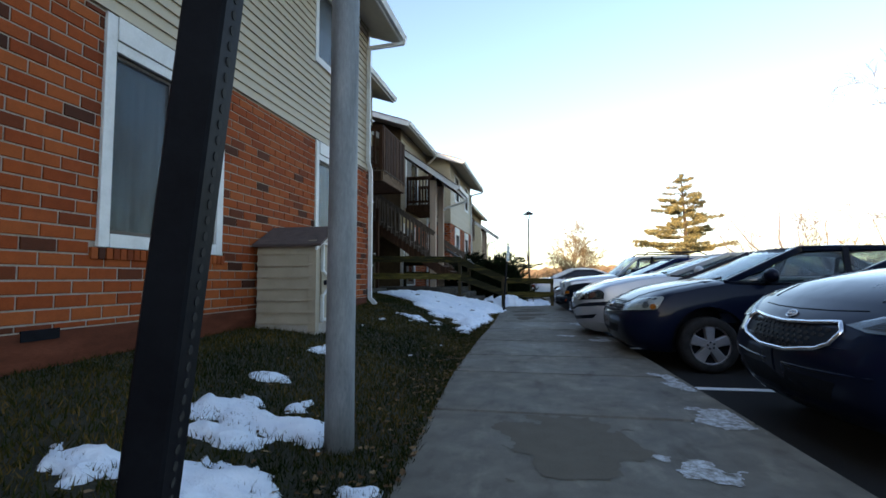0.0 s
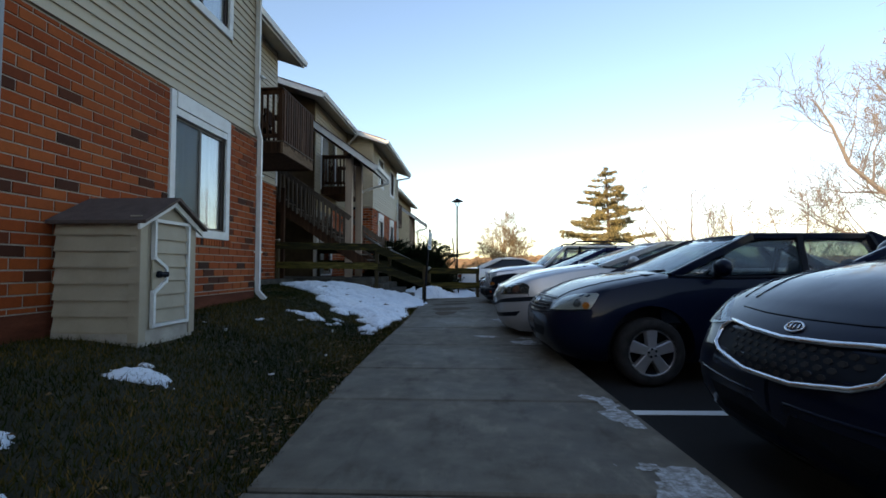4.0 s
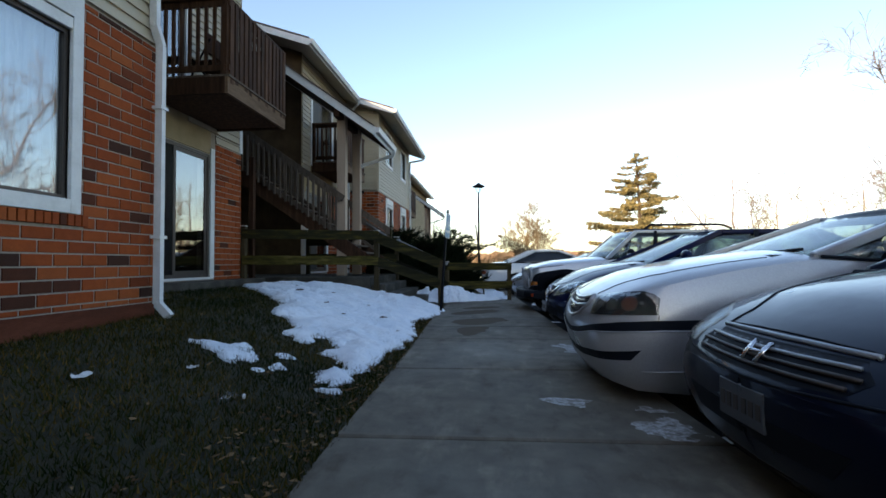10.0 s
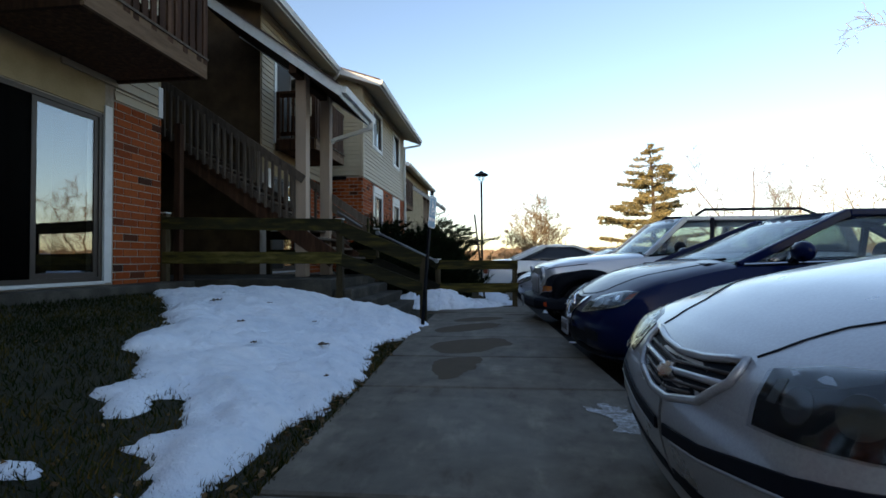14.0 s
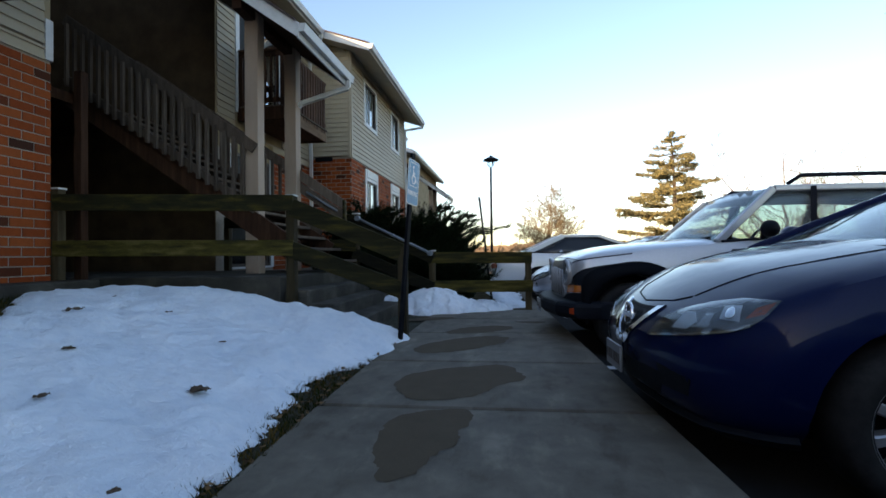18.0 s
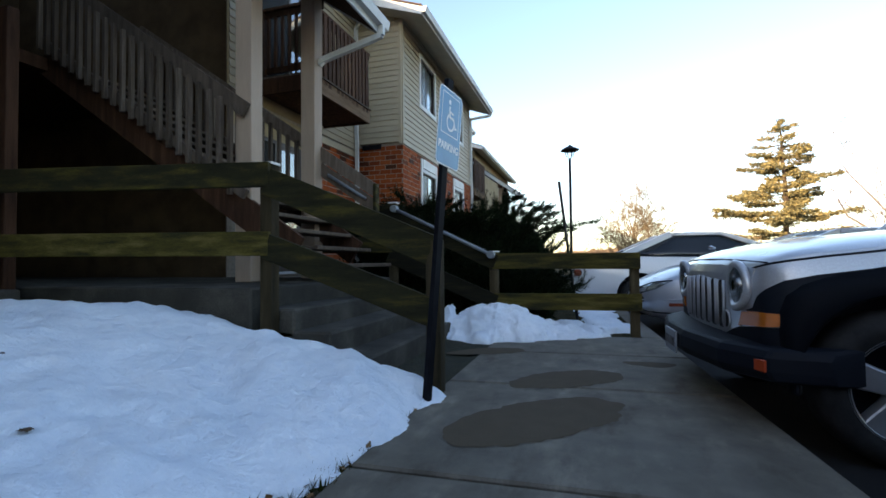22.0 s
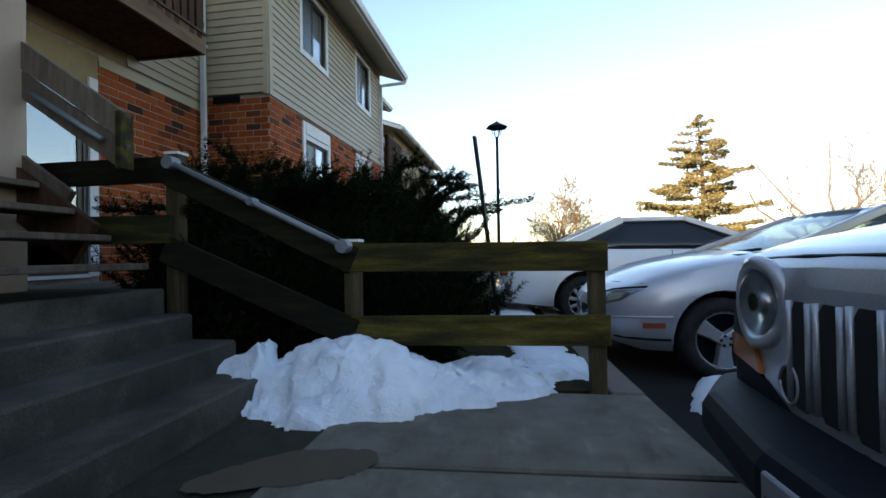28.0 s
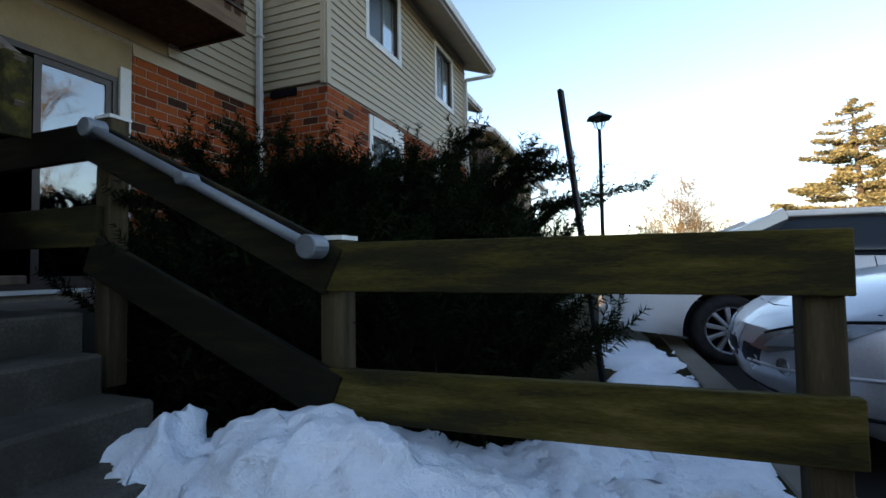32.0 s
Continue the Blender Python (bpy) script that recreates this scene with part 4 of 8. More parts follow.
def fence(name, posts, rails, label, caps=(), black=()):
    t = thing(name, label, "fence", posts[0][:3])
    for x, y, z0, z1 in posts:
        b = bx("post", M["wood_post"], t, x - 0.05, x + 0.05, y - 0.05, y + 0.05, z0, z1, bevel=0.006)
        if (x, y) in caps:
            bx("cap", M["trim"], b, x - 0.056, x + 0.056, y - 0.056, y + 0.056, z1 - 0.005, z1 + 0.012, "white metal post cap")
    for i, (a, b, h) in enumerate(rails):
        bm = bmesh.new()
        beam(bm, a, b, 0.04, h)
        # these rails take the near-black copy that stands for shade
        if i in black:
            part("rail", bm, M["wood_moss_shaded"], t, "mossy rail with shade put into its colour", bevel=0.004)
        else:
            part("rail", bm, M["wood_moss"], t, bevel=0.004)
    return t


fence("rail_fence", [(-5.1, 13.33, 0.6, 1.70), (-2.5, 13.78, 0.3, 1.60), (-1.19, 13.76, -0.02, 1.0)],
      [((-5.1, 13.27, 1.54), (-2.45, 13.71, 1.51), 0.185), ((-5.1, 13.27, 1.02), (-2.45, 13.71, 1.0), 0.18),
       ((-2.47, 13.71, 1.46), (-1.2, 13.73, 0.93), 0.2), ((-2.47, 13.71, 0.98), (-1.2, 13.73, 0.52), 0.19)],
      "mossy weathered timber rail fence beside the steps", {(-2.5, 13.78), (-5.1, 13.33)})
# upper and sloping rails here are coloured darker in place of stair shade
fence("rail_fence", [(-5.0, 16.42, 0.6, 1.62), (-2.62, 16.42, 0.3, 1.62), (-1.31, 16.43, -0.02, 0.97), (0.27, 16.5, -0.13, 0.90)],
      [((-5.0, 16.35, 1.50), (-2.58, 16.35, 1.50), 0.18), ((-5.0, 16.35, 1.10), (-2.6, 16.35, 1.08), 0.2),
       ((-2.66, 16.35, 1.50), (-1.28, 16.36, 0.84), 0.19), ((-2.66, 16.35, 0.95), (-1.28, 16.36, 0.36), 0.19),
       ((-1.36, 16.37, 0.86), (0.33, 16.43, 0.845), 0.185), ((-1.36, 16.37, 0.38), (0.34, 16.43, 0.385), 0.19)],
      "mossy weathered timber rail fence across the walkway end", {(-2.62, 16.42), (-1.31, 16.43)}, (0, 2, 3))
hand = thing("pipe_handrail", "galvanised pipe handrail bolted to the sloping fence", "handrail", (-1.3, 16.28, 0.9))
bm = bmesh.new()
tube(bm, [(-2.55, 16.27, 1.53), (-2.0, 16.27, 1.265), (-1.32, 16.27, 0.935)], 0.021, 12)
part("pipe", bm, M["steel"], hand, smooth=True)
for p in ((-2.55, 16.27, 1.53), (-1.95, 16.27, 1.24), (-1.32, 16.27, 0.935)):
    bm = bmesh.new()
    tube(bm, [(p[0], 16.235, p[2]), (p[0], 16.325, p[2])], 0.045 if p[0] != -1.95 else 0.028, 16)
    part("flange", bm, M["steel"], hand, "round galvanised end flange", smooth=False, bevel=0.004)


def balcony(name, x0, x1, y0, y1, zf, ztop, label):
    t = thing(name, label, "balcony", (x0, y0, zf))
    d = 0.24
    bx("rim_joist", M["wood_tan"], t, x1 - 0.045, x1, y0, y1, zf, zf + d, "tan-brown rim board")
    bx("rim_joist", M["wood_dark"], t, x0, x1 - 0.046, y0, y0 + 0.045, zf, zf + d)
    bx("rim_joist", M["wood_dark"], t, x0, x1 - 0.046, y1 - 0.045, y1, zf, zf + d)
    bx("underside", M["wood_dark"], t, x0, x1 - 0.05, y0 + 0.05, y1 - 0.05, zf + 0.03, zf + 0.1)
    x = x0 + 0.02
    while x < x1 - 0.1:
        bx("deck_board", M["wood_grey"], t, x, x + 0.135, y0 + 0.002, y1 - 0.002, zf + d + 0.001, zf + d + 0.03)
        x += 0.142
    for px, py in ((x1 - 0.07, y0 + 0.05), (x1 - 0.07, y1 - 0.05), (x0 + 0.05, y0 + 0.05), (x0 + 0.05, y1 - 0.05)):
        bx("post", M["wood_dark"], t, px - 0.045, px + 0.045, py - 0.045, py + 0.045, zf + d, ztop - 0.03)
    for a, b in (((x1 - 0.07, y0), (x1 - 0.07, y1)), ((x0, y0 + 0.05), (x1, y0 + 0.05)), ((x0, y1 - 0.05), (x1, y1 - 0.05))):
        for z, w, h, nm in ((ztop - 0.02, 0.13, 0.04, "top_rail"), (zf + d + 0.14, 0.04, 0.085, "bottom_rail"), (ztop - 0.085, 0.04, 0.085, "upper_rail")):
            bm = bmesh.new()
            beam(bm, (*a, z), (*b, z), w, h)
            part(nm, bm, M["wood_dark"], t)
    y = y0 + 0.06
    wob = random.Random(int(y0 * 10))
    while y < y1 - 0.06:
        bx("slat", M["wood_dark"], t, x1 - 0.02, x1 + wob.uniform(-0.002, 0.006), y, y + 0.088 + wob.uniform(-0.006, 0.006), zf + d - 0.05 + wob.uniform(-0.03, 0.01), ztop - 0.045 + wob.uniform(-0.01, 0.02))
        y += 0.132
    for yy, s in ((y0, -1), (y1, 1)):
        x = x0 + 0.14
        while x < x1 - 0.16:
            bx("baluster", M["wood_dark"], t, x, x + 0.04, yy + 0.05 - 0.02 if s < 0 else yy - 0.07, yy + 0.05 + 0.02 if s < 0 else yy - 0.03, zf + d + 0.1, ztop - 0.1)
            x += 0.125
    return t


balcony("balcony", XR + 0.02, -3.86, 10.6, 12.46, 3.36, 4.76, "dark-stained timber balcony with slatted railing over the patio")
balcony("balcony", XR + 0.02, -4.15, 16.95, 18.9, 3.5, 4.85, "dark-stained timber balcony on the far building")
balcony("balcony", -5.58, -4.3, 28.15, 30.0, 3.4, 4.8, "dark timber balcony far down the row")
copy_thing(canopy, Matrix.Translation((-3.57 - 0.45, 15.4 + 17.4, 0.67)))
chair = thing("folding_chair", "dark folding chair on the balcony", "chair", (-4.6, 11.3, 3.63))
for y in (11.1, 11.55):
    for a, b in (((-4.85, y, 3.63), (-4.45, y, 4.4)), ((-4.35, y, 3.63), (-4.75, y, 4.12))):
        bm = bmesh.new()
        tube(bm, [a, b], 0.015, 6)
        part("leg", bm, M["black_metal"], chair)
bx("seat", M["wood_dark"], chair, -4.8, -4.42, 11.1, 11.55, 4.04, 4.08)
bx("backrest", M["wood_dark"], chair, -4.52, -4.48, 11.1, 11.55, 4.2, 4.5)

# ---- storage shed ----
shed = thing("storage_shed", "small beige vinyl-sided storage shed with brown shingle roof", "shed", (-3.1, 5.3, 0.3))
SX0, SX1, SY0, SY1, SZ0, SZ1, SP = -3.56, -2.74, 4.92, 5.72, 0.28, 1.38, 1.60
ym = (SY0 + SY1) / 2
bx("base", M["shed_wood"], shed, SX0 + 0.01, SX1 - 0.012, SY0 + 0.012, SY1 - 0.012, SZ0 - 0.1, SZ0 + 0.12, "chipped white-grey wooden base")
bm = bmesh.new()
prism(bm, [(SY0 + 0.02, SZ0 + 0.1), (SY1 - 0.02, SZ0 + 0.1), (SY1 - 0.02, SZ1), (ym, SP - 0.03), (SY0 + 0.02, SZ1)], 0, SX0 + 0.02, SX1 - 0.022)
part("body", bm, M["shed_vinyl"], shed)
n = 7
for k in range(n):
    z0 = SZ0 + 0.1 + (SZ1 - SZ0 - 0.1) * k / n
    z1 = SZ0 + 0.1 + (SZ1 - SZ0 - 0.1) * (k + 1) / n
    for s, yy in ((-1, SY0 + 0.02), (1, SY1 - 0.02)):
        bm = bmesh.new()
        prism(bm, [(yy, z0), (yy + s * 0.03, z0), (yy + s * 0.029, z0 + 0.014), (yy + s * 0.003, z1 + 0.008), (yy, z1 + 0.008)], 0, SX0 + 0.03, SX1 - 0.03)
        part("siding_board", bm, M["shed_vinyl"], shed)
for y0, y1 in ((SY0 - 0.005, SY0 + 0.085), (SY1 - 0.085, SY1 + 0.005)):
    bx("corner_post", M["shed_vinyl"], shed, SX1 - 0.1, SX1 + 0.005, y0, y1, SZ0 + 0.02, SZ1 + 0.03, bevel=0.004)
bm = bmesh.new()
prism(bm, [(SY0 + 0.03, SZ1 + 0.0), (SY1 - 0.03, SZ1 + 0.0), (ym, SP - 0.02)], 0, SX1 - 0.022, SX1 - 0.004)
part("gable_panel", bm, M["shed_vinyl"], shed)
dy0, dy1, dz0, dz1 = SY0 + 0.17, SY1 - 0.13, SZ0 + 0.14, SZ1 - 0.0
HD, WD = dz1 - dz0, dy1 - dy0
notch = [(dy0, dz1), (dy0, dz0 + 0.65 * HD), (dy0 + 0.33 * WD, dz0 + 0.55 * HD), (dy0 + 0.33 * WD, dz0 + 0.43 * HD), (dy0, dz0 + 0.32 * HD), (dy0, dz0 + 0.01), (dy1, dz0 + 0.01), (dy1, dz1), (dy0, dz1)]
bm = bmesh.new()
for (ya, za), (yb, zb) in zip(notch, notch[1:]):
    beam(bm, (SX1 + 0.004, ya, za), (SX1 + 0.004, yb, zb), 0.028, 0.04, (1, 0, 0))
    bmesh.ops.create_cube(bm, size=1, matrix=Matrix.Translation((SX1 + 0.004, yb, zb)) @ Matrix.Diagonal((0.027, 0.04, 0.04, 1)))
part("door_frame", bm, M["trim"], shed, "white door surround stepping in round the latch")
door = bx("door", M["shed_vinyl"], shed, SX1 - 0.021, SX1 - 0.012, dy0, dy1, dz0 + 0.03, dz1 - 0.04)
for k in range(7):
    z0 = dz0 + 0.03 + (dz1 - dz0 - 0.07) * k / 7
    z1 = dz0 + 0.03 + (dz1 - dz0 - 0.07) * (k + 1) / 7
    bm = bmesh.new()
    prism(bm, [(SX1 - 0.012, z0), (SX1 + 0.010, z0), (SX1 + 0.009, z0 + 0.01), (SX1 - 0.010, z1), (SX1 - 0.012, z1)], 1, dy0 + 0.002, dy1 - 0.002)
    part("door_board", bm, M["shed_vinyl"], door)
bm = bmesh.new()
tube(bm, [(SX1 + 0.004, dy0 + 0.06, dz0 + 0.49 * HD), (SX1 + 0.035, dy0 + 0.06, dz0 + 0.49 * HD)], 0.032, 14)
tube(bm, [(SX1 + 0.03, dy0 + 0.05, dz0 + 0.49 * HD), (SX1 + 0.03, dy0 + 0.15, dz0 + 0.49 * HD)], 0.018, 10)
tube(bm, [(SX1 + 0.004, dy0 + 0.15, dz0 + 0.49 * HD), (SX1 + 0.035, dy0 + 0.15, dz0 + 0.49 * HD)], 0.026, 14)
part("handle", bm, M["blackplastic"], door, "black latch handle")
bm = bmesh.new()
box(bm, SX1 - 0.008, SX1 + 0.006, dy0 - 0.015, dy0 + 0.31 * WD, dz0 + 0.34 * HD, dz0 + 0.63 * HD)
part("latch_plate", bm, M["shed_vinyl"], door)
for s in (-1, 1):
    ye = ym + s * ((SY1 - SY0) / 2 + 0.07)
    sl = (SP - SZ1) / ((SY1 - SY0) / 2)
    ze = SP - sl * abs(ye - ym)
    bm = bmesh.new()
    prism(bm, [(ym, SP - 0.01), (ym, SP + 0.02), (ye, ze + 0.02), (ye, ze - 0.01)], 0, SX0, SX1 + 0.09)
    part("roof_slope", bm, M["shingle"], shed, "brown shingled roof slope")
    bm = bmesh.new()
    prism(bm, [(ym, SP - 0.07), (ym, SP - 0.012), (ye, ze - 0.012), (ye, ze - 0.06)], 0, SX1 + 0.02, SX1 + 0.045)
    part("bargeboard", bm, M["trim"], shed, "pale gable trim")

# ---- posts, lamps, signs ----
pole = thing("steel_pole", "stained galvanised steel pole standing in the lawn", "pole", (-1.16, 2.1, 0.0))
bm = bmesh.new()
tube(bm, [(-1.16, 2.1, -0.05), (-1.16, 2.1, 0.3), (-1.145, 2.1, 3.0), (-1.135, 2.1, 5.0)], [0.082, 0.08, 0.077, 0.073], 28)
part("shaft", bm, M["pole_steel"], pole, smooth=True)

perf = thing("perforated_post", "black perforated square steel post leaning over the lawn", "sign post")
bm = bmesh.new()
box(bm, -0.036, 0.036, -0.036, 0.036, -0.1, 2.6)
tb = part("tube", bm, M["black_metal"], perf, bevel=0.005)
holes = []
for k in range(92):
    z = 0.08 + k * 0.0254 * 1.08
    bm = bmesh.new()
    tube(bm, [(0.0358, 0, z), (0.0374, 0, z)], 0.008, 10)
    holes.append(part("hole", bm, M["dark"], tb))
for c in perf.children:
    c.matrix_parent_inverse = Matrix.Identity(4)
bpy.context.view_layer.update()
perf.matrix_world = Matrix.Translation((-0.781, 0.330, -0.05)) @ Euler((radians(-0.0), radians(6.6), 0)).to_matrix().to_4x4() @ Euler((0, 0, radians(14))).to_matrix().to_4x4()

lamp = thing("street_lamp", "slim dark post-top lantern lamp", "lamp post", (-0.79, 27.86, -0.02))
bm = bmesh.new()
tube(bm, [(-0.79, 27.86, -0.05), (-0.79, 27.86, 0.9), (-0.79, 27.86, 4.45)], [0.075, 0.055, 0.045], 12)
part("pole", bm, M["black_metal"], lamp, smooth=True)
bm = bmesh.new()
tube(bm, [(-0.79, 27.86, 4.43), (-0.79, 27.86, 4.5), (-0.79, 27.86, 4.72)], [0.07, 0.10, 0.17], 6)
part("lantern", bm, M["lamp_glass"], lamp, "clear tapered lantern")
bm = bmesh.new()
tube(bm, [(-0.79, 27.86, 4.72), (-0.79, 27.86, 4.75), (-0.79, 27.86, 4.86), (-0.79, 27.86, 4.93)], [0.34, 0.34, 0.12, 0.02], 6)
part("cap", bm, M["black_metal"], lamp, "dark pyramid cap")
bm = bmesh.new()
for k in range(6):
    a = math.pi * k / 3
    tube(bm, [(-0.79 + 0.1 * math.cos(a), 27.86 + 0.1 * math.sin(a), 4.48), (-0.79 + 0.18 * math.cos(a), 27.86 + 0.18 * math.sin(a), 4.73)], 0.012, 5)
part("cage", bm, M["black_metal"], lamp)

stake = thing("leaning_pole", "bare dark metal pole leaning beside the shrub", "pole", (-0.38, 18.05, -0.05))
bm = bmesh.new()
beam(bm, (-0.38, 18.02, -0.1), (-0.625, 18.09, 2.05), 0.055, 0.03)
part("shaft", bm, M["black_metal"], stake, bevel=0.004)

sign = thing("parking_sign", "blue accessible parking sign on a black steel post", "sign", (-1.22, 13.56, 0))
SB, ST = Vector((-1.17, 13.50, -0.05)), Vector((-1.02, 13.56, 1.98))
bm = bmesh.new()
beam(bm, SB, ST, 0.055, 0.035, (1, -0.4, 0))
part("post", bm, M["black_metal"], sign, bevel=0.004)
ax_u = (ST - SB).normalized()
ax_n = Vector((0.985, -0.17, 0.0))
ax_n = (ax_n - ax_u * ax_n.dot(ax_u)).normalized()
ax_r = ax_u.cross(ax_n)
mid = SB + ax_u * 1.725 + ax_n * 0.024
SM = Matrix((ax_r, ax_u, ax_n)).transposed().to_4x4()
SM.translation = mid
SM = SM @ Matrix.Diagonal((0.87, 0.87, 1, 1))


def flat(name, polys, z0, z1, mat, parent, m, label=""):
    bm = bmesh.new()
    for p in polys:
        prism(bm, p, 2, z0, z1)
    bmesh.ops.transform(bm, matrix=m, verts=bm.verts)
    return part(name, bm, mat, parent, label)


def rounded(w, h, r, n=5):
    out = []
    for cx, cy, a0 in ((w / 2 - r, h / 2 - r, 0), (-w / 2 + r, h / 2 - r, 90), (-w / 2 + r, -h / 2 + r, 180), (w / 2 - r, -h / 2 + r, 270)):
        for k in range(n + 1):
            a = radians(a0 + 90 * k / n)
            out.append((cx + r * math.cos(a), cy + r * math.sin(a)))
    return out


def arc(cx, cy, r, w, a0, a1, n=18):
    pts = [(cx + (r + w / 2) * math.cos(radians(a0 + (a1 - a0) * k / n)), cy + (r + w / 2) * math.sin(radians(a0 + (a1 - a0) * k / n))) for k in range(n + 1)]
    pts += [(cx + (r - w / 2) * math.cos(radians(a0 + (a1 - a0) * k / n)), cy + (r - w / 2) * math.sin(radians(a0 + (a1 - a0) * k / n))) for k in range(n, -1, -1)]
    return pts


def stroke(a, b, w):
    a, b = Vector(a), Vector(b)
    d = (b - a).normalized() * (w / 2)
    n = Vector((-d.y, d.x))
    return [tuple(a + n), tuple(a - n), tuple(b - n), tuple(b + n)]


plate = flat("plate", [rounded(0.36, 0.54, 0.035)], 0, 0.003, M["sign_white"], sign, SM, "white-edged sign plate")
flat("field", [rounded(0.342, 0.522, 0.03)], 0.003, 0.0036, M["sign_blue"], plate, SM, "faded blue sign face")
bd = 0.006
flat("border", [stroke((-0.13, 0.235), (0.13, 0.235), bd), stroke((-0.13, -0.045), (0.13, -0.045), bd), stroke((-0.13, -0.045), (-0.13, 0.235), bd), stroke((0.13, -0.045), (0.13, 0.235), bd)], 0.0036, 0.0042, M["sign_white"], plate, SM)
flat("symbol", [arc(0.005, 0.045, 0.055, 0.016, 100, 370), stroke((-0.02, 0.155), (-0.012, 0.075), 0.018), stroke((-0.014, 0.118), (0.045, 0.112), 0.013), stroke((-0.014, 0.082), (0.055, 0.078), 0.018), stroke((0.05, 0.08), (0.08, 0.015), 0.017), stroke((0.078, 0.018), (0.1, 0.026), 0.014), arc(-0.022, 0.185, 0.009, 0.0178, 0, 359)], 0.0036, 0.0043, M["sign_white"], plate, SM, "white access symbol")
cu = bpy.data.curves.new("lettering", "FONT")
cu.body = "PARKING"
cu.size = 0.074
cu.offset = 0.0022
cu.align_x = "CENTER"
cu.extrude = 0.0004
cu.materials.append(M["sign_white"])
let = new("lettering", cu)
let.parent = plate
let.matrix_world = SM @ Matrix.Translation((0, -0.155, 0.0042))

# ---- small litter ----
def bottle(at, turn):
    t = thing("plastic_bottle", "crushed clear plastic bottle lying in the grass", "bottle", at)
    bm = bmesh.new()
    tube(bm, [(0, 0, 0), (0.01, 0, 0), (0.13, 0, 0.004), (0.17, 0, 0), (0.19, 0, 0)], [0.02, 0.034, 0.033, 0.015, 0.014], 12)
    part("body", bm, M["lamp_glass"], t, smooth=True)
    bm = bmesh.new()
    tube(bm, [(0.19, 0, 0), (0.205, 0, 0)], 0.016, 10)
    part("cap", bm, M["trim"], t)
    for c in t.children:
        c.matrix_parent_inverse = Matrix.Identity(4)
    t.matrix_world = Matrix.Translation(at) @ Euler((0, 0, turn)).to_matrix().to_4x4()


bottle((-2.55, 5.95, lawn_z(-2.55, 5.95) + 0.035), 1.9)
bottle((-1.9, 7.1, lawn_z(-1.9, 7.1) + 0.03), 0.4)
vent = structure(bx("wall_vent", M["black_metal"], None, XA, XA + 0.014, 2.26, 2.53, 0.5, 0.58), "black metal crawl-space vent in the brick", "vent")
vent2 = structure(bx("wall_vent", M["black_metal"], None, -5.0, -4.55, YB - 0.05, YB - 0.012, 3.36, 3.46), "dark wall vent under the siding", "vent")

# ---- snow ----
def poly_dist(px, py, poly):
    """Signed distance, positive inside."""
    n = len(poly)
    best = np.full(px.shape, 1e9)
    inside = np.zeros(px.shape, bool)
    for k in range(n):
        (x0, y0), (x1, y1) = poly[k], poly[(k + 1) % n]
        dx, dy = x1 - x0, y1 - y0
        t = np.clip(((px - x0) * dx + (py - y0) * dy) / (dx * dx + dy * dy), 0, 1)
        best = np.minimum(best, np.hypot(px - x0 - t * dx, py - y0 - t * dy))
        c = (y0 > py) != (y1 > py)
        with np.errstate(divide="ignore", invalid="ignore"):
            xi = x0 + (py - y0) * dx / (dy if dy else 1e-9)
        inside ^= c & (px < xi)
    return np.where(inside, best, -best)


def snow(name, poly, base, thick, edge, rough, label, cell=0.035, peak=None, lumpy=False):
    xs = np.arange(min(p[0] for p in poly) - 0.3, max(p[0] for p in poly) + 0.3, cell)
    ys = np.arange(min(p[1] for p in poly) - 0.3, max(p[1] for p in poly) + 0.3, cell)
    gx, gy = np.meshgrid(xs, ys)
    d = poly_dist(gx, gy, poly)
    nz = np.array([[noise.noise(Vector((x * 3.1, y * 3.1, 3))) + 0.6 * noise.noise(Vector((x * 8, y * 8, 9))) + 0.3 * noise.noise(Vector((x * 21, y * 21, 5))) for x in xs] for y in ys])
    d = d + rough * nz
    k = np.clip(d / edge, 0, 1)
    th = thick * np.sqrt(k) * (1 + 0.3 * nz) + 0.012 * nz * k
    if peak:
        for cx, cy, r, h in peak:
            th = th + np.where(d > 0, h * np.exp(-((gx - cx) ** 2 + (gy - cy) ** 2) / (r * r)), 0) * np.clip(d / 0.12, 0, 1)
    keep = d > 0
    idx, vs, fs = {}, [], []
    def vert(j, i):
        if (j, i) not in idx:
            idx[(j, i)] = len(vs)
            z = base(xs[i], ys[j])
            hh = float(th[j, i]) if keep[j, i] else -0.03
            lump = Vector((xs[i], ys[j], z + hh))
            if lumpy and keep[j, i]:
                lump += noise.noise_vector(lump * 7) * 0.05 + noise.noise_vector(lump * 19) * 0.03
            vs.append(tuple(lump))
        return idx[(j, i)]
    for j in range(len(ys) - 1):
        for i in range(len(xs) - 1):
            if keep[j:j + 2, i:i + 2].any():
                fs.append((vert(j, i), vert(j, i + 1), vert(j + 1, i + 1), vert(j + 1, i)))
    me = bpy.data.meshes.new(name)
    me.from_pydata(vs, [], fs)
    me.materials.append(M["snow"])
    for p in me.polygons:
        p.use_smooth = True
    return tagged(new(name, me), label, "snow", kind="stuff")


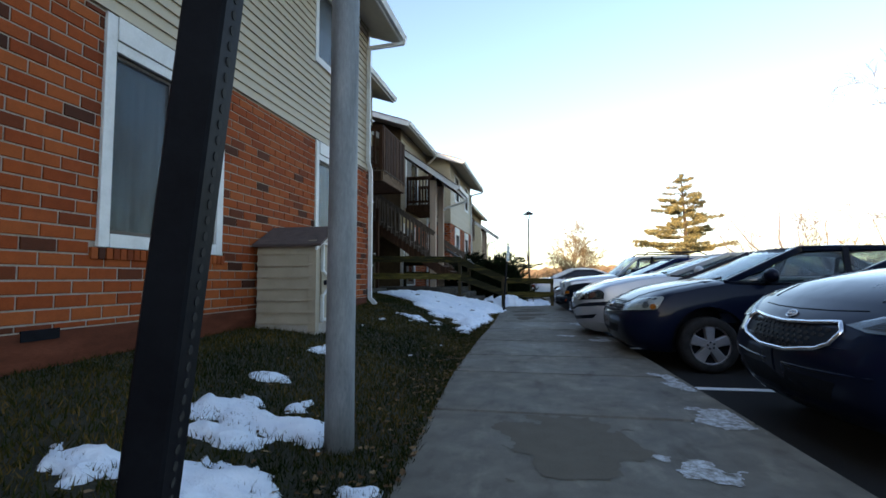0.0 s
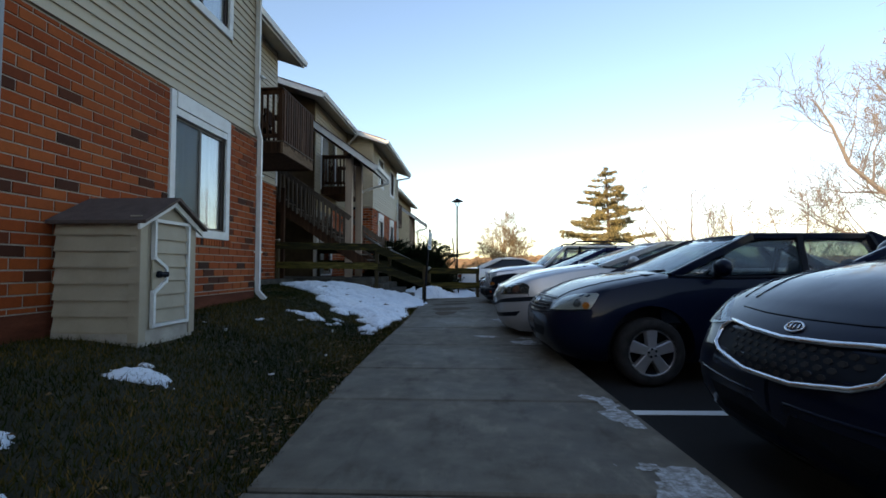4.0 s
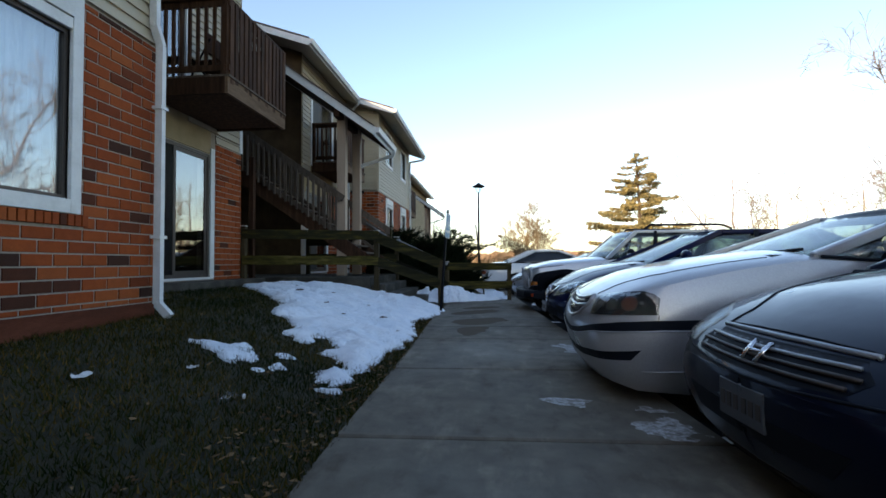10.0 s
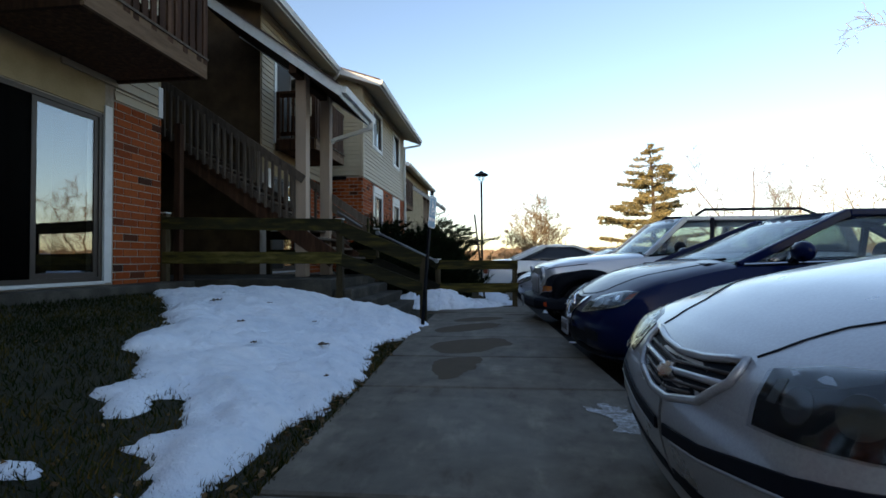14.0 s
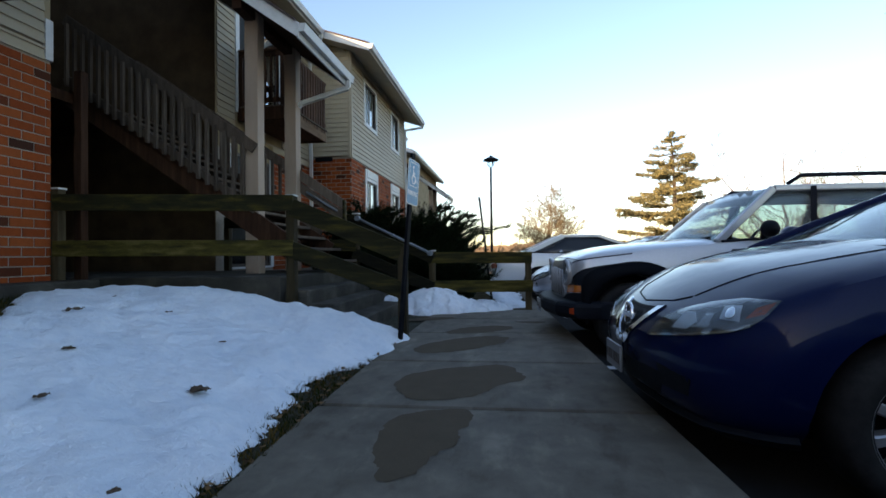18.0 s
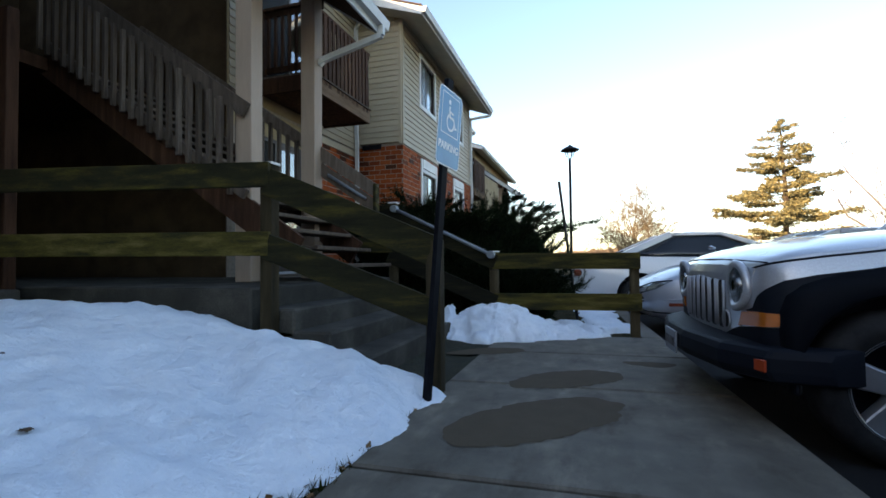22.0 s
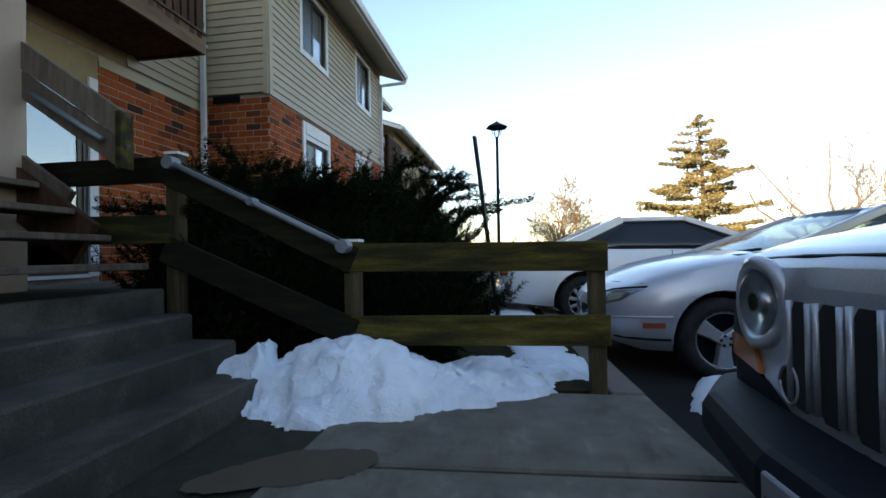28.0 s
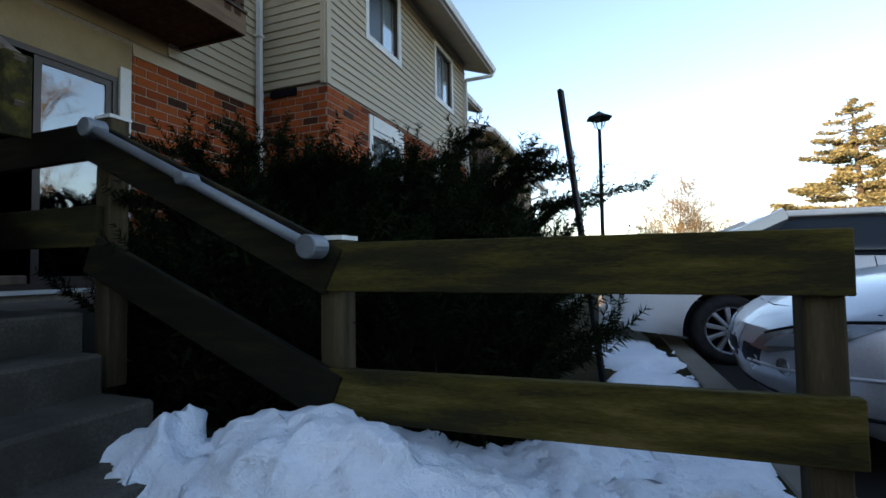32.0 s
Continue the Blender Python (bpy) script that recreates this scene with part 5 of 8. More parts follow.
snow("snow_patch", [(-1.3, 13.82), (-1.12, 13.6), (-1.12, 13.0), (-1.2, 12.5), (-1.38, 12.1), (-1.43, 11.8), (-1.25, 11.01), (-1.17, 10.24), (-1.25, 9.4), (-1.26, 8.76), (-1.3, 8.42), (-1.33, 8.1), (-1.39, 7.88), (-1.46, 7.93), (-1.6, 7.89), (-1.6, 8.14), (-1.52, 8.46), (-1.69, 8.71), (-1.83, 8.74), (-1.77, 9.09), (-1.97, 9.42), (-2.1, 8.9), (-2.32, 9.13), (-2.32, 9.4), (-2.63, 9.85), (-2.88, 9.9), (-3.15, 10.72), (-3.84, 11.71), (-4.75, 12.6), (-4.2, 13.5), (-2.6, 13.82), (-1.7, 13.82)], lawn_z, 0.1, 0.35, 0.10, "large melting snow patch lying on the lawn", peak=((-1.8, 13.5, 0.55, 0.16), (-2.9, 13.5, 0.7, 0.08), (-3.7, 13.3, 0.6, 0.04)))
for k, (cx, cy, rx, ry) in enumerate(((-1.75, 2.2, 0.5, 0.35), (-1.4, 1.45, 0.75, 0.22), (-2.2, 3.1, 0.15, 0.12), (-2.2, 4.3, 0.24, 0.11), (-2.4, 4.55, 0.07, 0.05), (-2.26, 8.13, 0.34, 0.16), (-2.02, 8.41, 0.12, 0.07), (-1.39, 7.76, 0.10, 0.05), (-2.0, 7.9, 0.06, 0.05))):
    snow("snow_patch", [(cx + rx * math.cos(a), cy + ry * math.sin(a)) for a in [2 * math.pi * i / 14 for i in range(14)]], lawn_z, 0.045, 0.2, min(0.3, rx * 0.75), "small melting snow remnant in the grass", 0.025)
snow("snow_mound", [(-2.2, 15.98), (-1.9, 15.9), (-1.62, 15.76), (-1.45, 15.66), (-0.85, 15.8), (-0.4, 16.1), (-0.05, 16.38), (0.1, 16.8), (-0.2, 17.2), (-0.9, 17.0), (-1.5, 16.8), (-2.1, 16.35)], lambda x, y: (0.17 * min(1, max(0, (-1.70 - x) / 0.06)) if y < 16.2 else 0.0), 0.08, 0.25, 0.1, "heaped grey-white snow mound against the fence", 0.025, ((-1.32, 16.2, 0.36, 0.27), (-0.95, 16.15, 0.26, 0.15), (-1.7, 16.05, 0.22, 0.06), (-0.55, 16.3, 0.2, 0.05)), True)
snow("snow_patch", [(-0.15, 16.7), (0.3, 16.75), (0.2, 18.2), (0.0, 20.5), (-0.4, 22), (-0.7, 21), (-0.35, 18.5)], lambda x, y: -0.012, 0.06, 0.2, 0.14, "strip of snow on the verge beside the kerb", 0.04)
snow("snow_patch", [(0.8, 16.55), (1.13, 16.44), (1.6, 16.56), (2.6, 16.8), (2.7, 17.1), (2.05, 17.15), (1.55, 17.12), (1.03, 17.0)], lambda x, y: LOT, 0.12, 0.2, 0.1, "ploughed snow ridge on the asphalt between cars", 0.04)
snow("snow_patch", [(1.5, 1.2), (2.0, 1.1), (2.1, 1.5), (1.6, 1.55)], lambda x, y: LOT, 0.03, 0.15, 0.1, "thin snow on the asphalt", 0.04)

# ---- damp and icy patches on the concrete ----
def wet_mat(name, col, rough, spec):
    m, nt, b = base_mat(name, rough, 0.0, spec)
    v = coords(nt)
    n1 = tex_noise(nt, v, 7, 5)
    n2 = tex_noise(nt, v, 150, 4, 0.7)
    c = mixc(nt, 0.5, ramp(nt, n1, [(0.3, tuple(x * 0.75 for x in col)), (0.7, col)]), ramp(nt, n2, [(0.3, tuple(x * 0.6 for x in col)), (0.7, col)]))
    nt.links.new(c, b.inputs["Base Color"])
    bumped(nt, b, n2, 0.2, 0.003)
    return m


M["wet_faint"] = wet_mat("faintly_damp_concrete", (0.13, 0.112, 0.085), 0.85, 0.1)
M["wet"] = wet_mat("damp_concrete", (0.098, 0.077, 0.052), 0.85, 0.1)
def salt_mat():
    m, nt, b = base_mat("salt_crust", 0.8, 0.0, 0.2)
    v = coords(nt)
    n1, n2 = tex_noise(nt, v, 22, 6, 0.7), tex_noise(nt, v, 120, 4, 0.7)
    c = ramp(nt, n1, [(0.34, (0.15, 0.138, 0.115)), (0.48, (0.32, 0.315, 0.30)), (0.62, (0.54, 0.56, 0.58))])
    c = mixc(nt, 0.5, c, ramp(nt, n2, [(0.3, (0.6, 0.6, 0.6)), (0.65, (1, 1, 1))]), "MULTIPLY")
    nt.links.new(c, b.inputs["Base Color"])
    bumped(nt, b, n1, 0.3, 0.004)
    return m


M["ice"] = salt_mat()


def stain(name, poly, mat, rough, label, h=0.003, cell=0.02):
    for _ in range(2):
        poly = [tuple(a + (b - a) * u for a, b in zip(p, q)) for p, q in zip(poly, poly[1:] + poly[:1]) for u in (0.22, 0.78)]
    xs = np.arange(min(p[0] for p in poly) - 0.2, max(p[0] for p in poly) + 0.2, cell)
    ys = np.arange(min(p[1] for p in poly) - 0.2, max(p[1] for p in poly) + 0.2, cell)
    gx, gy = np.meshgrid(xs, ys)
    nz = np.array([[noise.noise(Vector((x * 4, y * 4, 13))) + 0.5 * noise.noise(Vector((x * 11, y * 11, 2))) + 0.25 * noise.noise(Vector((x * 26, y * 26, 7))) for x in xs] for y in ys])
    d = poly_dist(gx, gy, poly) + rough * nz
    dy, dx = np.gradient(d, cell)
    g2 = np.maximum(dx * dx + dy * dy, 0.3)
    out = d < 0
    px2 = np.where(out, gx - np.clip(d * dx / g2, -cell, cell), gx)
    py2 = np.where(out, gy - np.clip(d * dy / g2, -cell, cell), gy)
    idx, vs, fs = {}, [], []
    def vert(j, i):
        if (j, i) not in idx:
            idx[(j, i)] = len(vs)
            vs.append((float(px2[j, i]), float(py2[j, i]), h))
        return idx[(j, i)]
    for j in range(len(ys) - 1):
        for i in range(len(xs) - 1):
            if (d[j:j + 2, i:i + 2] > 0).any() and xs[i] < edge_r(ys[j]) - 0.06:
                fs.append((vert(j, i), vert(j, i + 1), vert(j + 1, i + 1), vert(j + 1, i)))
    me = bpy.data.meshes.new(name)
    me.from_pydata(vs, [], fs)
    me.materials.append(M[mat])
    return tagged(new(name, me), label, "stain", kind="stuff")


for p in ([(-0.85, 11.83), (-0.68, 12.3), (-0.35, 12.45), (-0.01, 12.5), (0.08, 12.1), (-0.12, 11.85), (-0.32, 11.55), (-0.62, 11.5)], [(-0.6, 10.61), (-0.66, 11.0), (-0.62, 11.3), (-0.28, 11.44), (-0.2, 11.15), (-0.32, 10.86), (-0.35, 10.54), (-0.52, 10.47)],
          [(-0.93, 13.06), (-0.89, 13.35), (-0.6, 13.66), (-0.22, 13.94), (0.0, 13.77), (-0.09, 13.44), (-0.34, 13.17), (-0.62, 12.92), (-0.83, 12.88)], [(-0.79, 14.02), (-0.65, 14.42), (-0.22, 14.67), (0.09, 14.49), (-0.22, 14.14), (-0.64, 13.96)],
          [(-1.6, 14.95), (-1.2, 15.4), (-0.76, 15.45), (-0.9, 15.1)], [(-0.44, 2.85), (0.43, 3.0), (0.42, 2.2), (-0.05, 1.8), (-0.2, 2.3)], [(-0.05, 14.98), (0.3, 15.1), (0.5, 15.0), (0.3, 14.85)]):
    stain("damp_patch", p, "wet" if p[0][1] > 5 else "wet_faint", 0.055 if p[0][1] > 5 else 0.22, "dark damp patch on the concrete walkway")
for p in ([(0.85, 3.2), (1.25, 3.5), (1.3, 2.9), (1.0, 2.8)], [(0.95, 4.6), (1.15, 4.4), (1.2, 3.8), (1.05, 4.0)], [(0.75, 7.6), (0.95, 7.5), (0.95, 6.9), (0.7, 7.0)], [(0.55, 9.9), (0.85, 9.8), (0.8, 9.4), (0.6, 9.5)], [(0.5, 2.2), (0.8, 2.4), (0.8, 2.0)], [(0.3, 5.9), (0.45, 6.0), (0.4, 5.7)], [(0.2, 7.7), (0.45, 7.75), (0.4, 7.6)]):
    stain("salt_patch", p, "ice", 0.2, "pale salt and ice crust on the concrete", 0.004, 0.018)

# ---- grass, leaves ----
rng = np.random.default_rng(5)


def blade_mat():
    m, nt, b = base_mat("grass_blade", 0.9, 0.0, 0.05)
    rnd = nt.nodes.new("ShaderNodeNewGeometry").outputs["Random Per Island"]
    v = coords(nt)
    big = tex_noise(nt, v, 0.9, 3)
    c = ramp(nt, rnd, [(0.0, (0.010, 0.017, 0.005)), (0.45, (0.019, 0.026, 0.007)), (0.7, (0.040, 0.036, 0.012)), (1.0, (0.10, 0.075, 0.032))])
    c = mixc(nt, 0.85, c, ramp(nt, big, [(0.38, (0.28, 0.42, 0.2)), (0.48, (0.8, 0.8, 0.48)), (0.6, (1.9, 1.45, 0.95))]), "MULTIPLY")
    nt.links.new(c, b.inputs["Base Color"])
    return m


N = 95000
px = rng.uniform(0, 1, N) ** 1.15
py = rng.uniform(0.2, 13.6, N)
vs, fs = np.zeros((N * 3, 3)), []
for k in range(N):
    y = py[k]
    lim = 2.85 if y < 8.9 else 3.9
    x = edge_l(y) + 0.02 - px[k] * lim
    z = lawn_z(x, y)
    h = rng.uniform(0.02, 0.055)
    a = rng.uniform(0, 6.283)
    w = rng.uniform(0.003, 0.006)
    lx, ly = rng.normal(0, 0.022, 2)
    vs[3 * k] = (x - w * math.cos(a), y - w * math.sin(a), z - 0.005)
    vs[3 * k + 1] = (x + w * math.cos(a), y + w * math.sin(a), z - 0.005)
    vs[3 * k + 2] = (x + lx, y + ly, z + h)
    fs.append((3 * k, 3 * k + 1, 3 * k + 2))
me = bpy.data.meshes.new("grass")
me.from_pydata(vs.tolist(), [], fs)
me.materials.append(blade_mat())
tagged(new("grass", me), "short patchy green and straw-coloured winter grass", "grass", kind="stuff")

# fallen leaves along the pavement edge
vs, fs = [], []
for k in range(1500):
    y = rng.uniform(0.3, 13.4)
    x = edge_l(y) + 0.03 - abs(rng.normal(0, 0.28)) if rng.uniform() < 0.75 else edge_l(y) - rng.uniform(0, 2.4)
    z = (lawn_z(x, y) if x < edge_l(y) else 0.0) + 0.012 + rng.uniform(0, 0.012)
    a, r = rng.uniform(0, 6.283), rng.uniform(0.012, 0.03)
    b0 = len(vs)
    for q, s in ((0, 1), (1.5, 0.55), (3.14, 0.9), (4.7, 0.55)):
        vs.append((x + r * s * math.cos(a + q), y + r * s * math.sin(a + q), z + rng.uniform(-0.006, 0.01)))
    fs.append((b0, b0 + 1, b0 + 2, b0 + 3))
me = bpy.data.meshes.new("fallen_leaves")
me.from_pydata(vs, [], fs)
m, nt, b = base_mat("leaf_litter", 0.9, 0.0, 0.1)
nt.links.new(ramp(nt, nt.nodes.new("ShaderNodeNewGeometry").outputs["Random Per Island"], [(0.0, (0.05, 0.028, 0.014)), (0.5, (0.13, 0.075, 0.035)), (1.0, (0.24, 0.16, 0.085))]), b.inputs["Base Color"])
me.materials.append(m)
tagged(new("fallen_leaves", me), "scattered brown fallen leaves", "leaves", kind="stuff")

# ---- shrub ----
def leaf_mat(name, stops, rough=0.8):
    m, nt, b = base_mat(name, rough, 0.0, 0.04)
    nt.links.new(ramp(nt, nt.nodes.new("ShaderNodeNewGeometry").outputs["Random Per Island"], stops), b.inputs["Base Color"])
    return m


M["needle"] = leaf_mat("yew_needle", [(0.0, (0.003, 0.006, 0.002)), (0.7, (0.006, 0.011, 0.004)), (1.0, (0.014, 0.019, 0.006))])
M["bark_dark"] = mottled("bark_dark", [(0.2, (0.012, 0.010, 0.006)), (0.7, (0.035, 0.027, 0.017))], 10, 0.9, 0, 0.5, 60, spec=0.1)
M["bark"] = mottled("bark", [(0.2, (0.045, 0.03, 0.02)), (0.7, (0.11, 0.08, 0.055))], 10, 0.9, 0, 0.5, 60)


def mesh_ob(name, vs, fs, mat, parent=None, label="", kind=""):
    me = bpy.data.meshes.new(name)
    me.from_pydata(vs, [], fs)
    me.materials.append(mat)
    ob = new(name, me)
    if parent:
        ob.parent = parent
        ob.matrix_parent_inverse = parent.matrix_world.inverted()
    return tagged(ob, label, kind=kind)


def shrub(at, rx, ry, h, stems, seed, label):
    r = random.Random(seed)
    t = thing("yew_shrub", label, "shrub", at, "yew shrubs by the fence")
    bm = bmesh.new()
    vs, fs = [], []
    for k in range(stems):
        a, q = r.uniform(0, 6.283), math.sqrt(r.uniform(0, 1))
        bx0 = Vector((at[0] + 0.45 * rx * q * math.cos(a), at[1] + 0.45 * ry * q * math.sin(a), at[2]))
        shoot = k % 4 == 0 and h > 1.5
        tall = h * r.uniform(0.55, 0.95) * (1.08 - 0.35 * q)
        if shoot:
            tall = h * r.uniform(1.08, 1.3) * (1.0 - 0.3 * q)
        out = Vector((rx * math.cos(a) * q, ry * math.sin(a) * q, 0)) * r.uniform(0.6, 1.05)
        if shoot:
            out += Vector((r.uniform(0.0, 0.45), r.uniform(-0.35, 0.25), 0))
        pts = []
        for i in range(7):
            u = i / 6
            p = bx0 + (out * u ** 2.2 + Vector((0, 0, tall * (1 - (1 - u) ** 1.7) - 0.12 * u ** 5)) if shoot else out * u ** 1.3 + Vector((0, 0, tall * (u ** 0.85))))
            p += Vector((r.gauss(0, 0.03), r.gauss(0, 0.03), r.gauss(0, 0.02)))
            pts.append(p)
        tube(bm, pts, [0.014, 0.012, 0.01, 0.008, 0.006, 0.004, 0.002], 4, False)
        twigs = []
        for i in range(1, 7):
            along = (pts[i] - pts[i - 1]).normalized()
            for _ in range(6 if i < 5 else 4):
                d = (Vector((r.gauss(0, 1), r.gauss(0, 1), r.uniform(0.1, 1.1))).normalized() + along * (0.9 if i < 5 else 1.3)).normalized()
                twigs.append((pts[i - 1].lerp(pts[i], r.random()), d, r.uniform(0.12, 0.34) if i < 5 else r.uniform(0.12, 0.3)))
            if i > 3:
                twigs.append((pts[i - 1], along, (pts[i] - pts[i - 1]).length))
        twigs.append((pts[5], (pts[6] - pts[5]).normalized(), 0.3))
        if shoot:
            for i in range(22):
                u = 2.6 + 3.3 * i / 21
                j = min(5, int(u))
                along = (pts[j + 1] - pts[j]).normalized()
                flank = along.cross(Vector((0, 0, 1))).normalized() * (1 if i % 2 else -1)
                o = pts[j].lerp(pts[j + 1], u - j)
                ln = 0.24 - 0.0075 * i
                twigs.append((o, (along * 0.75 + flank * 0.6 + Vector((0, 0, r.uniform(-0.1, 0.25)))).normalized(), ln * r.uniform(0.75, 1.15)))
                twigs.append((o, along, 0.12))
        for o, d, ln in twigs:
            s = d.orthogonal().normalized()
            s2 = d.cross(s)
            n = int(ln / 0.006)
            for i in range(n):
                u = i / n
                p = o + d * ln * u + Vector((0, 0, 0.06 * u * u))
                aa = r.uniform(0, 6.283)
                e = (s * math.cos(aa) + s2 * math.sin(aa)) * r.uniform(0.026, 0.048) + d * 0.026
                w = d * 0.0055
                b0 = len(vs)
                vs.extend([tuple(p - w), tuple(p + w), tuple(p + e)])
                fs.append((b0, b0 + 1, b0 + 2))
    for k in range(int(24000 * rx * ry * h)):
        a, q, u = r.uniform(0, 6.283), math.sqrt(r.uniform(0, 1)), 0.86 * r.uniform(0.02, 1.0) ** 1.3 * (1.0 - 0.25 * r.random() * q)
        wide = 0.62 + 0.38 * math.sin(math.pi * min(1, u + 0.15))
        p = Vector((at[0] + rx * 0.85 * wide * q * math.cos(a), at[1] + ry * 0.85 * wide * q * math.sin(a), at[2] + h * u))
        d = Vector((r.gauss(0, 1), r.gauss(0, 1), r.gauss(0.3, 0.7))).normalized()
        w = d.orthogonal().normalized() * 0.014
        b0 = len(vs)
        vs.extend([tuple(p - w), tuple(p + w), tuple(p + d * r.uniform(0.06, 0.12))])
        fs.append((b0, b0 + 1, b0 + 2))
    tagged(part("branchwork", bm, M["bark_dark"], t, fix=False), kind="stuff")
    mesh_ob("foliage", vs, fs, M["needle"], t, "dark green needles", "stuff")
    return t


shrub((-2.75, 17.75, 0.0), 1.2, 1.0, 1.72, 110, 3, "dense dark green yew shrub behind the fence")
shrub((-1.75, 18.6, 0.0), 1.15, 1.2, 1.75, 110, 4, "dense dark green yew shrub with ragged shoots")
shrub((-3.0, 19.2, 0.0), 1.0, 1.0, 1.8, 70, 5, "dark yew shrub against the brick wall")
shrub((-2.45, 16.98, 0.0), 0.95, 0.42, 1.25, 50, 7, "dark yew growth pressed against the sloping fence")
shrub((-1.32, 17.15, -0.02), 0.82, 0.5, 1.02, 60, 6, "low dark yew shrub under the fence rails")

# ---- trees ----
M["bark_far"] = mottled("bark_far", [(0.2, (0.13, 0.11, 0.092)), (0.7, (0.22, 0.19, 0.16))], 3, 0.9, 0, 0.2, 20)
# far bark with the low sun's gold put into its base colour
M["bark_sunlit"] = mottled("bark_sunlit", [(0.2, (0.13, 0.09, 0.045)), (0.7, (0.23, 0.165, 0.085))], 3, 0.9, 0, 0.2, 20)


def limbed_tree(at, limbs, seed, label, bark, right=(0.74, -0.68), kids=(9, 6, 4), fine=0.014, trunk=0.0, trunk_h=0.0):
    """A bare tree by its main limbs: (height where it leaves the trunk, reach sideways, reach in depth, height of its tip, radius)."""
    r = random.Random(seed)
    t = thing("bare_tree", label, "tree", at, "bare trees round the parking lot")
    bt, bc = bmesh.new(), bmesh.new()
    o = Vector(at)
    side, deep = Vector((right[0], right[1], 0)), Vector((-right[1], right[0], 0))
    if trunk:
        tube(bt, [o, o + Vector((0.05, 0, trunk_h * 0.5)), o + Vector((-0.1, 0.1, trunk_h))], [trunk * 1.25, trunk, trunk * 0.7], 10, False)

    def grow(p, q, rad, lev, target):
        ln = (q - p).length
        bow = Vector((r.gauss(0, 0.06), r.gauss(0, 0.06), -0.10 if lev == 0 else r.gauss(0, 0.06))) * ln
        pts = []
        for i in range(6):
            u = i / 5
            pts.append(p.lerp(q, u) + bow * math.sin(math.pi * u) + Vector((r.gauss(0, 1), r.gauss(0, 1), r.gauss(0, 1))) * (0.022 * ln if 0 < i < 5 else 0))
        tube(target, pts, [max(fine, rad * (1 - 0.75 * i / 5)) for i in range(6)], 6 if lev == 0 else 3, False)
        if lev >= len(kids):
            return
        for k in range(kids[lev]):
            u = 0.22 + 0.78 * (k + r.random()) / kids[lev]
            i = min(4, int(u * 5))
            b0 = pts[i].lerp(pts[i + 1], u * 5 - i)
            d = (pts[i + 1] - pts[i]).normalized()
            a = r.uniform(0, 6.283)
            n = d.orthogonal().normalized()
            out = n * math.cos(a) + d.cross(n) * math.sin(a)
            d2 = (d * r.uniform(0.45, 0.9) + out * r.uniform(0.55, 0.95) + Vector((0, 0, 0.22))).normalized()
            reach = ln * r.uniform(0.32, 0.56) * (1.15 - 0.45 * u) * (1.15 if lev else 1.0)
            grow(b0, b0 + d2 * reach, max(fine, rad * (1 - 0.75 * u) * 0.5), lev + 1, bc)

    for h0, sx, dx, h1, rad in limbs:
        grow(o + Vector((0, 0, h0)), o + side * sx + deep * dx + Vector((0, 0, h1)), rad, 0, bt)
    part("trunk", bt, bark, t, smooth=True, fix=False)
    tagged(part("crown", bc, bark, t, "bare twigs", fix=False), kind="stuff")
    return t


limbed_tree((26.3, 28.1, LOT), ((3.07, -6.02, 0.768, 11.8, 0.218), (5.75, -1.09, -1.53, 13.3, 0.167), (6.52, 1.78, 0, 16.4, 0.193), (3.83, 4.44, 0.768, 10.3, 0.193), (2.69, -6.84, -0.768, 4.95, 0.128), (6.52, -3.15, 1.53, 12.5, 0.142), (6.52, 4.44, -1.53, 14.1, 0.142), (4.99, 0.684, 4.99, 10.7, 0.142), (4.99, -1.36, -4.99, 9.9, 0.142), (3.45, 6.15, 1.53, 6.47, 0.128), (3.07, -4.1, 3.07, 6.85, 0.116), (6.91, 0, 2.3, 14.9, 0.128)),
            11, "tall spreading bare oak with crooked limbs", M["bark_far"], kids=(13, 8, 6), fine=0.013, trunk=0.36, trunk_h=7.0)
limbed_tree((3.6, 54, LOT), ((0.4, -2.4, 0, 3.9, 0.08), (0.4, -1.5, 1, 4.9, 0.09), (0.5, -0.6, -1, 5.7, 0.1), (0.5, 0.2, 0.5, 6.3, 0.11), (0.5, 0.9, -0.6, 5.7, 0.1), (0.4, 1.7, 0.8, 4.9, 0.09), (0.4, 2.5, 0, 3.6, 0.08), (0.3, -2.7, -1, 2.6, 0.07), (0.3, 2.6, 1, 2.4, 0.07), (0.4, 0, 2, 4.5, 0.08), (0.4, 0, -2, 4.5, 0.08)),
            21, "fan-shaped bare tree catching low sun", M["bark_sunlit"], (1, 0), (10, 7, 4), 0.016)
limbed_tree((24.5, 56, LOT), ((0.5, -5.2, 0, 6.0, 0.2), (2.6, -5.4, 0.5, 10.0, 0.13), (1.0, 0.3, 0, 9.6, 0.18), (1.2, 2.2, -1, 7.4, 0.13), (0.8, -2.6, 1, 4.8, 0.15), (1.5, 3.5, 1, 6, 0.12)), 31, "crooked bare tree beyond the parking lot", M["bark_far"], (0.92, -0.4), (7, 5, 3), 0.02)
limbed_tree((31, 59, LOT), ((0.5, -2.4, 0, 7.0, 0.12), (0.6, 0.2, 0, 8.8, 0.13), (0.6, 2.6, 0.6, 7.2, 0.12), (0.4, -3, -0.6, 3.4, 0.1), (0.4, 3, 0, 3.2, 0.1)), 33, "low bare tree beyond the parking lot", M["bark_sunlit"], (0.88, -0.47), (9, 6, 4), 0.018)
